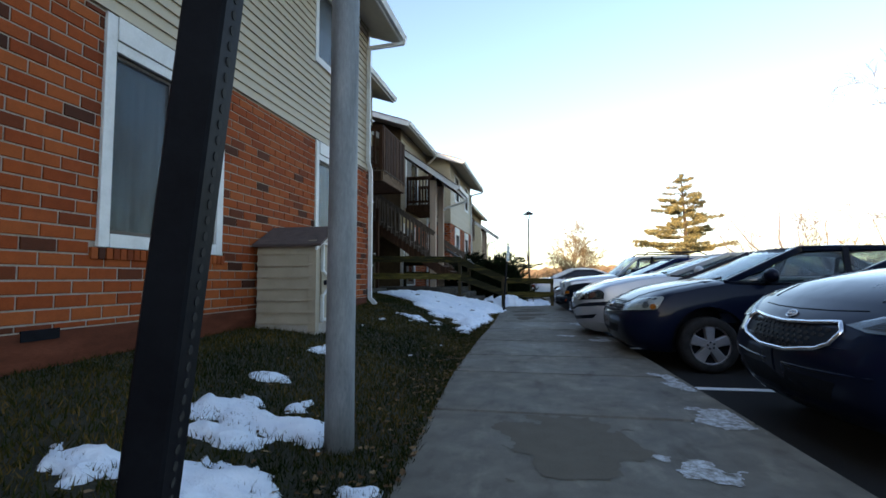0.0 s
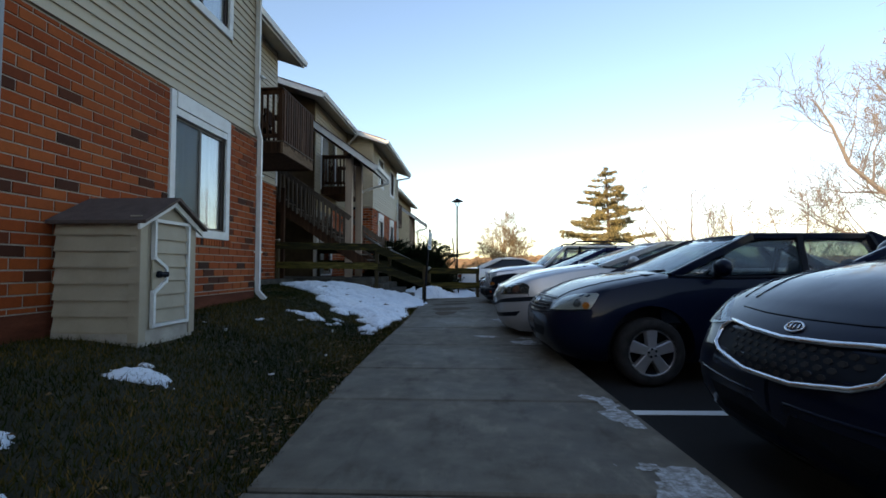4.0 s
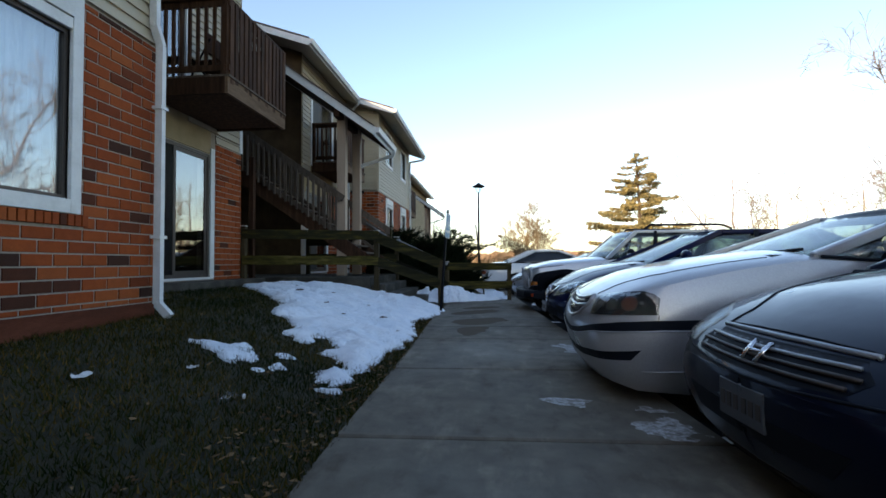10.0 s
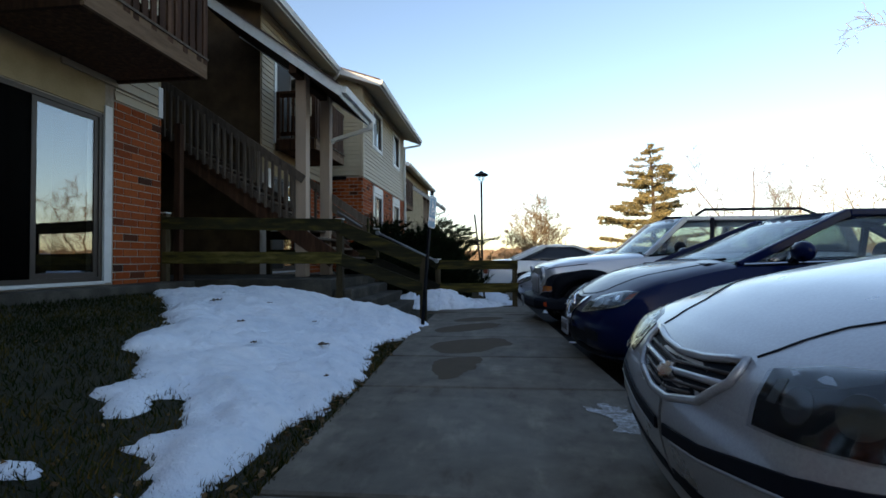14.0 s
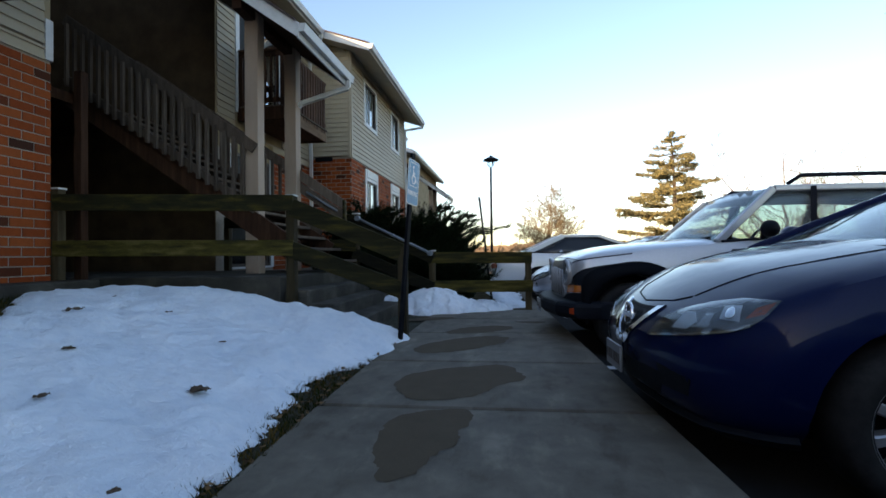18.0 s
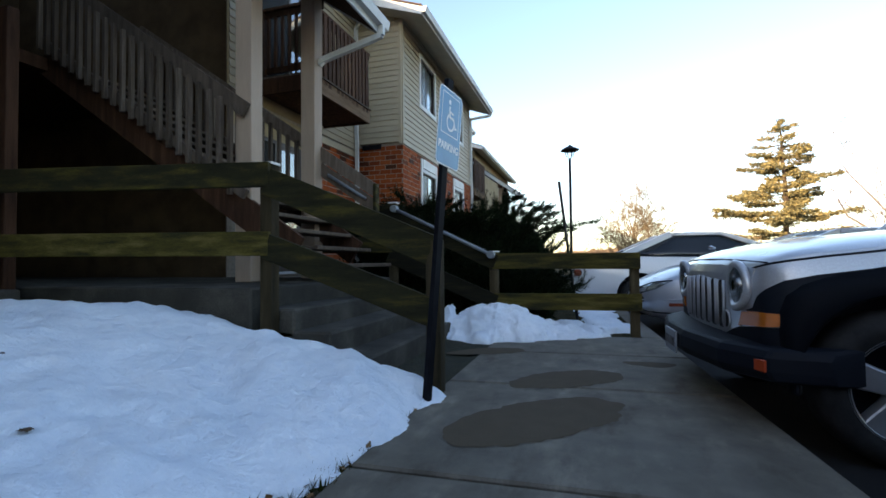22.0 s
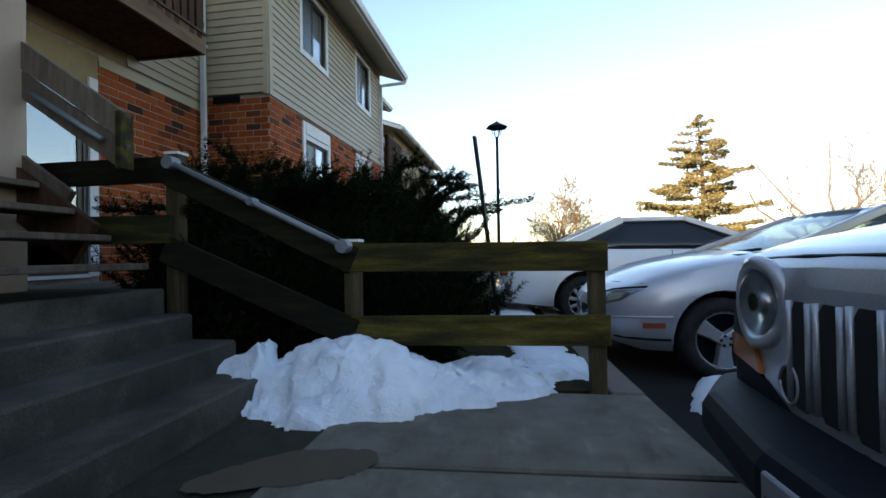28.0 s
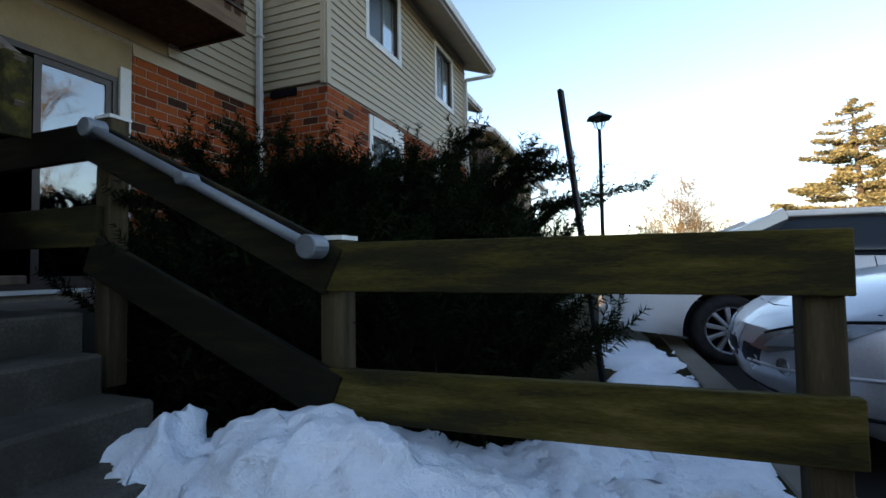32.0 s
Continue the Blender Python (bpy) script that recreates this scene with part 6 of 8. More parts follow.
limbed_tree((38, 57, LOT), ((0.5, -3.4, 0, 7.4, 0.14), (0.6, 0, 0, 9.4, 0.15), (0.6, 3.4, 0.6, 7.8, 0.14), (0.4, -4, -0.6, 3.4, 0.12), (0.4, 4, 0, 3.6, 0.12)), 35, "wide bare tree beyond the parking lot", M["bark_sunlit"], (0.83, -0.55), (9, 6, 4), 0.018)
limbed_tree((-5.5, 48, LOT), ((0.5, -1.4, 0, 3.6, 0.08), (0.6, 0, 0, 4.6, 0.09), (0.6, 1.4, 0.4, 3.8, 0.08)), 39, "small bare tree past the far building", M["bark_sunlit"], (1, 0), (7, 5, 3), 0.012)
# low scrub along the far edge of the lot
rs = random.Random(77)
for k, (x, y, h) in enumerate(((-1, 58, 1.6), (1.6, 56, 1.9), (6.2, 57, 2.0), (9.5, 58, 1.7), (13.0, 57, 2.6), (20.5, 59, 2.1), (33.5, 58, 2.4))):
    limbed_tree((x, y, LOT), tuple((0.1, 1.9 * math.sin(i * 2.4) * rs.uniform(0.5, 1), 1.2 * math.cos(i * 2.4), h * rs.uniform(0.6, 1.0), 0.04) for i in range(7)), 50 + k, "low bare scrub in golden light", M["bark_sunlit"], (1, 0), (8, 6), 0.02)


def spruce(at, h, seed):
    r = random.Random(seed)
    t = thing("conifer", "tall open-crowned conifer with tiered branches in low sun", "tree", at)
    bm = bmesh.new()
    tube(bm, [at, (at[0] + 0.1, at[1], at[2] + h * 0.5), (at[0] - 0.15, at[1], at[2] + h * 0.9), (at[0] - 0.5, at[1], at[2] + h)], [0.3, 0.2, 0.08, 0.02], 8)
    vs, fs = [], []
    z = 0.12
    while z < 0.97:
        a0 = r.uniform(0, 6.28)
        reach = (1 - z) ** 0.75 * h * 0.40 + 0.9
        n = r.randint(3, 5)
        for k in range(n):
            a = a0 + 6.283 * k / n + r.uniform(-0.5, 0.5)
            ln = reach * r.uniform(0.3, 1.12) * (1.15 if math.cos(a) < 0 and z < 0.5 else 1.0)
            d = Vector((math.cos(a), math.sin(a), r.uniform(-0.1, 0.08)))
            p0 = Vector((at[0] - 0.9 * max(0, z - 0.6), at[1], at[2] + z * h + r.uniform(-0.3, 0.3)))
            tip = p0 + d * ln + Vector((0, 0, 0.05 * ln))
            tube(bm, [p0, p0 + d * ln * 0.5 - Vector((0, 0, 0.04 * ln)), tip], [0.05, 0.035, 0.012], 4, False)
            sd = Vector((-d.y, d.x, 0))
            for i in range(int((120 if z < 0.8 else 60) * ln)):
                u = r.uniform(0.15, 1.02) ** 0.8
                q = p0 + d * ln * u + sd * r.gauss(0, 0.15 * ln * (1.1 - 0.7 * u)) + Vector((0, 0, r.gauss(0.0, 0.11) - 0.1 * math.sin(3.14 * u) + 0.05 * u * ln))
                e = Vector((r.gauss(0, 1), r.gauss(0, 1), r.gauss(0, 0.25))).normalized() * r.uniform(0.15, 0.34)
                w = Vector((-e.y, e.x, 0.5)).normalized() * 0.07
                b0 = len(vs)
                vs.extend([tuple(q - w), tuple(q + w), tuple(q + e)])
                fs.append((b0, b0 + 1, b0 + 2))
        z += r.uniform(0.028, 0.06)
    part("trunk", bm, M["bark"], t, smooth=True, fix=False)
    # olive needles, lightened so their colour carries golden sunlight
    mesh_ob("crown", vs, fs, leaf_mat("conifer_needle_sunlit", [(0.0, (0.075, 0.075, 0.045)), (0.5, (0.18, 0.155, 0.075)), (1.0, (0.38, 0.31, 0.13))]), t, "tiered olive needles with golden sunlight mixed into their colour", "stuff")
    return t


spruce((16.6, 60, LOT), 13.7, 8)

# low woods and ridge far away
def ridge(name, dist, h, seed, mat, label, x0=-160, x1=260):
    vs, fs = [], []
    n = 700
    for k in range(n + 1):
        x = x0 + (x1 - x0) * k / n
        y = dist - 0.0012 * x * x
        top = h * (0.75 + 0.35 * noise.noise(Vector((x * 0.012, seed, 0)))) + 0.16 * h * noise.noise(Vector((x * 0.2, seed, 4))) + 0.12 * h * noise.noise(Vector((x * 0.9, seed, 7)))
        vs += [(x, y, LOT - 1), (x, y, LOT + top), (x, y + 40, LOT - 1)]
    for k in range(n):
        a = 3 * k
        fs += [(a, a + 3, a + 4, a + 1), (a + 1, a + 4, a + 5, a + 2)]
    ob = mesh_ob(name, vs, fs, mat)
    return tagged(ob, label, "woods", kind="stuff")


M["woods"] = mottled("woods", [(0.25, (0.09, 0.06, 0.04)), (0.5, (0.17, 0.12, 0.08)), (0.8, (0.28, 0.20, 0.13))], 0.25, 0.95, 0, 0, 2)
ridge("far_woods", 150, 4.2, 1.0, M["woods"], "low brown winter woods along the horizon")
# the second ridge is never in view; added to dim sky reflections on car flanks
ridge("woods_behind", -70, 9.0, 9.0, M["woods"], "unseen ridge added behind the start to darken car reflections", -120, 160)
ridge("far_ridge", 420, 13, 5.0, M["woods"], "wooded ridge on the horizon", -500, 700)

# litter on the lawn and dead leaves on the snow
def scrap(name, at, size, seed, mat, label, category):
    r = random.Random(seed)
    bm = bmesh.new()
    bmesh.ops.create_grid(bm, x_segments=5, y_segments=4, size=size)
    for v in bm.verts:
        k = 1.0 - 0.45 * (abs(v.co.x) / size) ** 2
        v.co.y *= k * r.uniform(0.75, 1.0)
        v.co += Vector((r.gauss(0, size * 0.08), r.gauss(0, size * 0.08), abs(r.gauss(0, size * 0.22))))
    bmesh.ops.solidify(bm, geom=bm.faces[:], thickness=0.0015)
    bmesh.ops.transform(bm, matrix=Matrix.Translation(at) @ Euler((0, 0, r.uniform(0, 6.28))).to_matrix().to_4x4(), verts=bm.verts)
    me = bpy.data.meshes.new(name)
    bm.to_mesh(me)
    bm.free()
    me.materials.append(mat)
    tagged(new(name, me), label, category)


M["paper"] = plain("paper", (0.62, 0.64, 0.66), 0.8)
M["dead_leaf"] = mottled("dead_leaf", [(0.2, (0.035, 0.022, 0.012)), (0.8, (0.09, 0.06, 0.035))], 30, 0.9, 0, 0.3, 90)
for k, (x, y, q) in enumerate(((-2.6, 6.94, 0.05), (-2.28, 7.5, 0.04), (-1.55, 4.9, 0.025), (-2.9, 6.2, 0.02), (-1.4, 5.9, 0.018))):
    scrap("paper_scrap", (x, y, lawn_z(x, y) + 0.035), q, k + 3, M["paper"], "crumpled white paper scrap lying in the grass", "litter")
for k, (x, y, q) in enumerate(((-1.73, 11.06, 0.055), (-3.3, 11.8, 0.07), (-2.16, 10.55, 0.03), (-2.59, 11.09, 0.035), (-1.33, 10.07, 0.02), (-2.9, 12.3, 0.03), (-2.2, 12.0, 0.025), (-3.7, 12.6, 0.03))):
    scrap("dead_leaf", (x, y, lawn_z(x, y) + 0.118), q, k + 40, M["dead_leaf"], "curled dark dead leaf lying on the snow", "leaf")

# ---- parked cars ----
from mathutils.bvhtree import BVHTree


def smooth_list(pts, x):
    return (lerp_list(pts, x - 0.05) + 2 * lerp_list(pts, x) + lerp_list(pts, x + 0.05)) / 4 if x > 0.08 else lerp_list(pts, x)


CAR = 1.06


class Car:
    def __init__(self, label, category, xf, yc, spec, paint_mat, turn=3.1):
        self.s = spec
        lift = self.lift = spec.get("lift", 0.0)
        spec["top"] = [(x, z + lift * (1.0 if x < 1.5 else 0.6)) for x, z in spec["top"]]
        self.t = thing("parked_car", label, category, (0, 0, 0), "cars parked along the walkway")
        self.place = Matrix.Translation((xf, yc, LOT)) @ Euler((0, 0, radians(turn))).to_matrix().to_4x4() @ Matrix.Diagonal((CAR, CAR, CAR, 1))
        self.paint = paint_mat
        self.body()
        self.cabin()
        self.interior()
        for x in spec["wheels"]:
            for sd in (-1, 1):
                self.wheel(x, sd)

    def add(self, name, bm, mat, parent=None, label="", smooth=False, bevel=0.0, fix=True):
        if fix:
            finish(bm, bevel, smooth)
        me = bpy.data.meshes.new(name)
        bm.to_mesh(me)
        bm.free()
        for mt in (mat if isinstance(mat, (list, tuple)) else [mat]):
            me.materials.append(mt)
        ob = new(name, me)
        ob.parent = parent or self.t
        if label:
            ob["label"] = label
        return ob

    def done(self):
        self.t.matrix_world = self.place

    def sec(self, x):
        s = self.s
        w = s["W"] / 2 * lerp_list(s["plan"], x) if x < s["L"] / 2 else s["W"] / 2 * lerp_list(s["plan_rear"], s["L"] - x)
        b = lerp_list(s["bottom"], x)
        sh = smooth_list(s["top"], x)
        return w, b, sh

    def bent(self, x, y, z):
        """The nose raked back by height and swept back towards the flanks."""
        s = self.s
        fall = max(0.0, 1 - x / 1.0) ** 1.5
        back = smooth_list(s["nose"], z - self.lift) if "nose" in s else 0.0
        return (x + fall * (back + s.get("sweep", 0.0) * (abs(y) / (s["W"] / 2)) ** 2), y, z)

    def body(self):
        s = self.s
        L = s["L"]
        xa, xd = s["glass"][0], s["glass"][3]
        xs = [0, 0.02, 0.05, 0.09, 0.14, 0.2, 0.28, 0.38, 0.5, 0.64, 0.8, 0.95, xa - 0.1, xa]
        n = 14
        xs += [xa + 0.02 + (xd - xa - 0.04) * k / n for k in range(n + 1)]
        xs += [xd, xd + 0.1] if L - xd > 0.3 else [xd]
        k0 = xs[-1]
        xs += [k0 + (L - k0) * k / 6 for k in range(1, 7)]
        bm = bmesh.new()
        rows = []
        # the blunt front is closed by ever narrower rings, so that it can be bent round and raked back
        for x, narrow in [(0, q) for q in (0.02, 0.2, 0.4, 0.6, 0.8)] + [(x, 1.0) for x in xs]:
            w, b, sh = self.sec(x)
            inside = xa + 0.01 < x < xd - 0.01
            cr = s.get("crown", 0.05) * min(1.0, x / 0.45) if x < xa + 0.01 else 0.03 * min(1, (L - x) / 0.3)
            h = sh - b
            prof = [(0, b), (0.55 * w, b), (0.86 * w, b + 0.01), (0.95 * w, b + 0.07 * h / 0.5), (0.99 * w, b + 0.3 * h), (w, b + 0.52 * h), (0.995 * w, b + 0.7 * h), (0.975 * w, b + 0.88 * h), (0.945 * w, sh - 0.015), (0.905 * w, sh)]
            if inside:
                prof += [(0.88 * w, sh - 0.01), (0.86 * w, sh - 0.42), (0.4 * w, sh - 0.5), (0, sh - 0.5)]
            else:
                prof += [(0.82 * w, sh + 0.35 * cr), (0.62 * w, sh + 0.72 * cr), (0.32 * w, sh + 0.95 * cr), (0, sh + cr)]
            mid = (b + sh) / 2
            prof = [(p * narrow, mid + (z - mid) * (0.97 + 0.03 * narrow)) for p, z in prof]
            ring = [bm.verts.new(self.bent(x, -p, z)) for p, z in prof] + [bm.verts.new(self.bent(x, p, z)) for p, z in prof[-2:0:-1]]
            rows.append(ring)
        for r0, r1 in zip(rows, rows[1:]):
            for k in range(len(r0)):
                j = (k + 1) % len(r0)
                bm.faces.new((r0[k], r0[j], r1[j], r1[k]))
        bm.faces.new(rows[0][::-1])
        bm.faces.new(rows[-1])
        bmesh.ops.recalc_face_normals(bm, faces=bm.faces)
        self.solid = bm.copy()
        me = bpy.data.meshes.new("tmp_body")
        bm.to_mesh(me)
        bm.free()
        me.materials.append(self.paint)
        me.materials.append(M["blackplastic"])
        a = new("tmp_a", me)
        cb = bmesh.new()
        r = s["r"] + s.get("arch", 0.075)
        for x in s["wheels"]:
            for sd in (-1, 1):
                y0, y1 = sd * (s["W"] / 2 - 0.27), sd * (s["W"] / 2 + 0.2)
                up = s["r"] + s.get("arch_up", 0.4 * self.lift)
                tube(cb, [(x, y0, up), (x, y1, up)], r, 32)
        for f in cb.faces:
            f.material_index = 0
        bmesh.ops.recalc_face_normals(cb, faces=cb.faces)
        cm = bpy.data.meshes.new("tmp_cut")
        cb.to_mesh(cm)
        cb.free()
        cm.materials.append(M["blackplastic"])
        c = new("tmp_c", cm)
        md = a.modifiers.new("cut", "BOOLEAN")
        md.operation, md.object, md.solver = "DIFFERENCE", c, "EXACT"
        bpy.context.view_layer.update()
        out = bpy.data.meshes.new_from_object(a.evaluated_get(bpy.context.evaluated_depsgraph_get()))
        if len(out.polygons) < 200:
            md.solver = "FAST"
            bpy.context.view_layer.update()
            out = bpy.data.meshes.new_from_object(a.evaluated_get(bpy.context.evaluated_depsgraph_get()))
        for o in (a, c):
            bpy.data.objects.remove(o)
        out.name = "body"
        for p in out.polygons:
            p.use_smooth = True
        out.set_sharp_from_angle(angle=radians(38))
        self.bodyob = new("body", out)
        self.bodyob.parent = self.t
        self.tree = BVHTree.FromBMesh(self.solid)

    def cabin(self):
        s = self.s
        xa, xb, xc, xd = s["glass"]
        H = s["H"]
        wr = s["W"] / 2 * s.get("roof_w", 0.66)
        self.wr = wr
        t = self.t
        def belt(x):
            w, b, sh = self.sec(x)
            return w * 0.89, sh - 0.005
        # roof
        bm = bmesh.new()
        nx, ny = 10, 8
        grid = []
        for i in range(nx + 1):
            x = xb + (xc - xb) * i / nx
            row = []
            for j in range(ny + 1):
                v = -1 + 2 * j / ny
                bow = 0.035 * math.sin(math.pi * i / nx)
                zz = H - 0.06 + bow - 0.055 * v * v * v * v
                xx = x - (0.07 * (1 - v * v) if i == 0 else 0) + (0.06 * (1 - v * v) if i == nx else 0)
                row.append(bm.verts.new((xx, v * wr, zz)))
            grid.append(row)
        for i in range(nx):
            for j in range(ny):
                bm.faces.new((grid[i][j], grid[i + 1][j], grid[i + 1][j + 1], grid[i][j + 1]))
        bmesh.ops.recalc_face_normals(bm, faces=bm.faces)
        bmesh.ops.solidify(bm, geom=bm.faces[:], thickness=0.035)
        self.add("roof", bm, self.paint, t, smooth=True)
        zr = H - 0.115
        def patch4(a, b, c, d, bulge, nu=8, nv=6):
            """A curved pane with corners a b (foot) and c d (head)."""
            bm = bmesh.new()
            g = []
            for i in range(nv + 1):
                v = i / nv
                lo, hi = Vector(a).lerp(Vector(d), v), Vector(b).lerp(Vector(c), v)
                g.append([bm.verts.new(lo.lerp(hi, j / nu) + Vector(bulge) * (math.sin(math.pi * j / nu) * (1 - 0.45 * v))) for j in range(nu + 1)])
            for i in range(nv):
                for j in range(nu):
                    bm.faces.new((g[i][j], g[i][j + 1], g[i + 1][j + 1], g[i + 1][j]))
            bmesh.ops.recalc_face_normals(bm, faces=bm.faces)
            bmesh.ops.solidify(bm, geom=bm.faces[:], thickness=0.004)
            return bm
        wa, za = belt(xa)
        wd, zd = belt(xd)
        g = self.add("windscreen", patch4((xa + 0.02, -wa, za), (xa + 0.02, wa, za), (xb, wr - 0.01, zr + 0.04), (xb, -wr + 0.01, zr + 0.04), (-0.16, 0, 0)), s.get("tint", M["car_glass"]), t, smooth=True)
        g.visible_shadow = False
        g = self.add("rear_window", patch4((xd - 0.02, -wd, zd), (xd - 0.02, wd, zd), (xc, wr - 0.01, zr + 0.04), (xc, -wr + 0.01, zr + 0.04), (0.1, 0, 0)), s.get("tint", M["car_glass"]), t, smooth=True)
        g.visible_shadow = False
        pil = s["pillars"]
        for sd in (-1, 1):
            def foot(x):
                w, z = belt(x)
                return Vector((x, sd * w, z))
            def head(x):
                return Vector((min(max(x, xb), xc), sd * wr, zr + 0.03))
            for nm, f, h, w in (("front_pillar", foot(xa + 0.02), head(xb), 0.07), ("rear_pillar", foot(xd - 0.06), head(xc), 0.12)):
                bm = bmesh.new()
                beam(bm, f, h, 0.05, w, (0, 0, 1) if nm == "front_pillar" else (0, 0, 1))
                self.add(nm, bm, self.paint, t, bevel=0.01)
            bm = bmesh.new()
            beam(bm, head(xb), head(xc), 0.05, 0.06)
            self.add("cant_rail", bm, self.paint, t, bevel=0.012)
            xs = [xa + 0.05, *pil, xd - 0.12]
            for k, (p, q) in enumerate(zip(xs, xs[1:])):
                u0 = (p - xa) / (xd - xa)
                hp = xb + 0.03 if k == 0 else xb + (xc - xb) * min(1, max(0, (p - xb + 0.08) / (xc - xb)))
                hq = xc - 0.04 if k == len(xs) - 2 else xb + (xc - xb) * min(1, max(0, (q - xb + 0.08) / (xc - xb)))
                g = self.add("side_window", patch4(foot(p), foot(q), head(hq), head(hp), (0, 0, 0), 4, 4), s.get("tint", M["car_glass"]), t, smooth=True)
                g.visible_shadow = False
                if k:
                    bm = bmesh.new()
                    beam(bm, foot(p), head(hp), 0.045, 0.09)
                    self.add("door_pillar", bm, M["blackplastic"], t)
            bm = bmesh.new()
            prev = None
            pts = []
            n = 10
            for k in range(n + 1):
                x = xs[0] + (xs[-1] - xs[0]) * k / n
                w, b, sh = self.sec(x)
                pts.append((x, sd * (w * 0.925), sh + 0.004))
            tube(bm, pts, 0.012, 6)
            self.add("belt_trim", bm, M["chrome"] if s.get("chrome_belt") else M["blackplastic"], t)
            # mirror
            w, b, sh = self.sec(xa + 0.42)
            m = Vector((xa + 0.40, sd * (w * 0.93 + 0.12), sh + 0.09))
            bm = bmesh.new()
            bmesh.ops.create_icosphere(bm, subdivisions=2, radius=0.1, matrix=Matrix.Translation(m) @ Matrix.Diagonal((0.62, 1.15, 0.8, 1)))
            mr = self.add("wing_mirror", bm, s.get("mirror", self.paint), t, smooth=True)
            bm = bmesh.new()
            beam(bm, m + Vector((0, -sd * 0.06, -0.03)), Vector((m.x + 0.02, sd * w * 0.9, sh)), 0.05, 0.04)
            self.add("arm", bm, M["blackplastic"], mr)
        # wipers
        for y0, y1 in ((-0.1, -0.62), (0.5, 0.0)):
            bm = bmesh.new()
            tube(bm, [(xa - 0.05, y0, za + 0.02), (xa + 0.03, y1, za + 0.055)], 0.011, 6)
            self.add("wiper", bm, M["blackplastic"], t)
        bm = bmesh.new()
        box(bm, xa - 0.16, xa + 0.03, -wa * 0.86, wa * 0.86, za - 0.02, za + 0.022)
        self.add("cowl", bm, M["blackplastic"], t, bevel=0.01)

    def interior(self):
        s = self.s
        xa, xb, xc, xd = s["glass"]
        t = self.t
        w, b, sh = self.sec(xb)
        base = sh - 0.48
        bm = bmesh.new()
        box(bm, xa + 0.06, xa + 0.5, -w * 0.8, w * 0.8, sh - 0.3, sh - 0.01)
        self.add("dashboard", bm, M["interior"], t, bevel=0.04)
        for sd in (-1, 1):
            seat = None
            x = xb + 0.35
            bm = bmesh.new()
            box(bm, x, x + 0.52, sd * 0.36 - 0.24, sd * 0.36 + 0.24, base + 0.02, base + 0.2)
            seat = self.add("front_seat", bm, M["interior"], t, bevel=0.05)
            bm = bmesh.new()
            beam(bm, (x + 0.48, sd * 0.36, base + 0.15), (x + 0.68, sd * 0.36, s["H"] - 0.5), 0.46, 0.13, (1, 0, 0))
            self.add("backrest", bm, M["interior"], seat, bevel=0.04)
            bm = bmesh.new()
            bmesh.ops.create_icosphere(bm, subdivisions=2, radius=0.13, matrix=Matrix.Translation((x + 0.72, sd * 0.36, s["H"] - 0.4)) @ Matrix.Diagonal((0.5, 1, 0.85, 1)))
            self.add("headrest", bm, M["interior"], seat, smooth=True)
        bm = bmesh.new()
        x = min(xb + 1.35, xd - 0.75)
        box(bm, x, x + 0.5, -w * 0.75, w * 0.75, base + 0.02, base + 0.2)
        beam(bm, (x + 0.5, 0, base + 0.15), (x + 0.66, 0, sh + 0.12), w * 1.5, 0.12, (1, 0, 0))
        self.add("rear_bench", bm, M["interior"], t, bevel=0.04)
        bm = bmesh.new()
        c = Vector((xa + 0.62, -0.36, sh - 0.06))
        ring = [c + Vector((0.05 * math.sin(a), 0.18 * math.cos(a), 0.17 * math.sin(a))) for a in [2 * math.pi * k / 20 for k in range(21)]]
        tube(bm, ring, 0.016, 6, False)
        self.add("steering_wheel", bm, M["blackplastic"], t, smooth=True)

    def wheel(self, x, sd):
        s = self.s
        r = s["r"]
        y = sd * (s["W"] / 2 - 0.115)
        t = self.t
        bm = bmesh.new()
        prof = [(-0.1, r * 0.66), (-0.105, r * 0.9), (-0.08, r * 0.985), (0, r), (0.08, r * 0.985), (0.105, r * 0.9), (0.1, r * 0.66)]
        n = 36
        rows = []
        for k in range(n):
            a = 2 * math.pi * k / n
            rows.append([bm.verts.new((x + q * math.cos(a), y + d, r + q * math.sin(a))) for d, q in prof])
        for k in range(n):
            r0, r1 = rows[k], rows[(k + 1) % n]
            for j in range(len(prof)):
                i = (j + 1) % len(prof)
                bm.faces.new((r0[j], r0[i], r1[i], r1[j]))
        w = self.add("wheel", bm, M["rubber"], t, "black rubber tyre", smooth=True)
        st = s["rim"]
        face = y + sd * 0.085
        bm = bmesh.new()
        R = r * 0.68
        # rim well and lip
        rows = []
        for k in range(n):
            a = 2 * math.pi * k / n
            rows.append([bm.verts.new((x + q * math.cos(a), face + sd * d, r + q * math.sin(a))) for q, d in ((R * 1.04, 0.012), (R, 0.016), (R * 0.93, 0.004), (R * 0.9, -0.07), (0.02, -0.075))])
        for k in range(n):
            r0, r1 = rows[k], rows[(k + 1) % n]
            for j in range(4):
                f = bm.faces.new((r0[j], r0[j + 1], r1[j + 1], r1[j]))
                f.material_index = 1 if j >= 2 else 0
        rim = self.add("rim", bm, [M["alloy"], M["blackplastic"]], w, "silver wheel rim", smooth=True)
        m = st["n"]
        for k in range(m):
            a = 2 * math.pi * k / m + st.get("phase", 0.3)
            bm = bmesh.new()
            d = Vector((math.cos(a), 0, math.sin(a)))
            p = Vector((-math.sin(a), 0, math.cos(a)))
            c = Vector((x, face, r))
            w0, w1 = st["w0"] * R, st["w1"] * R
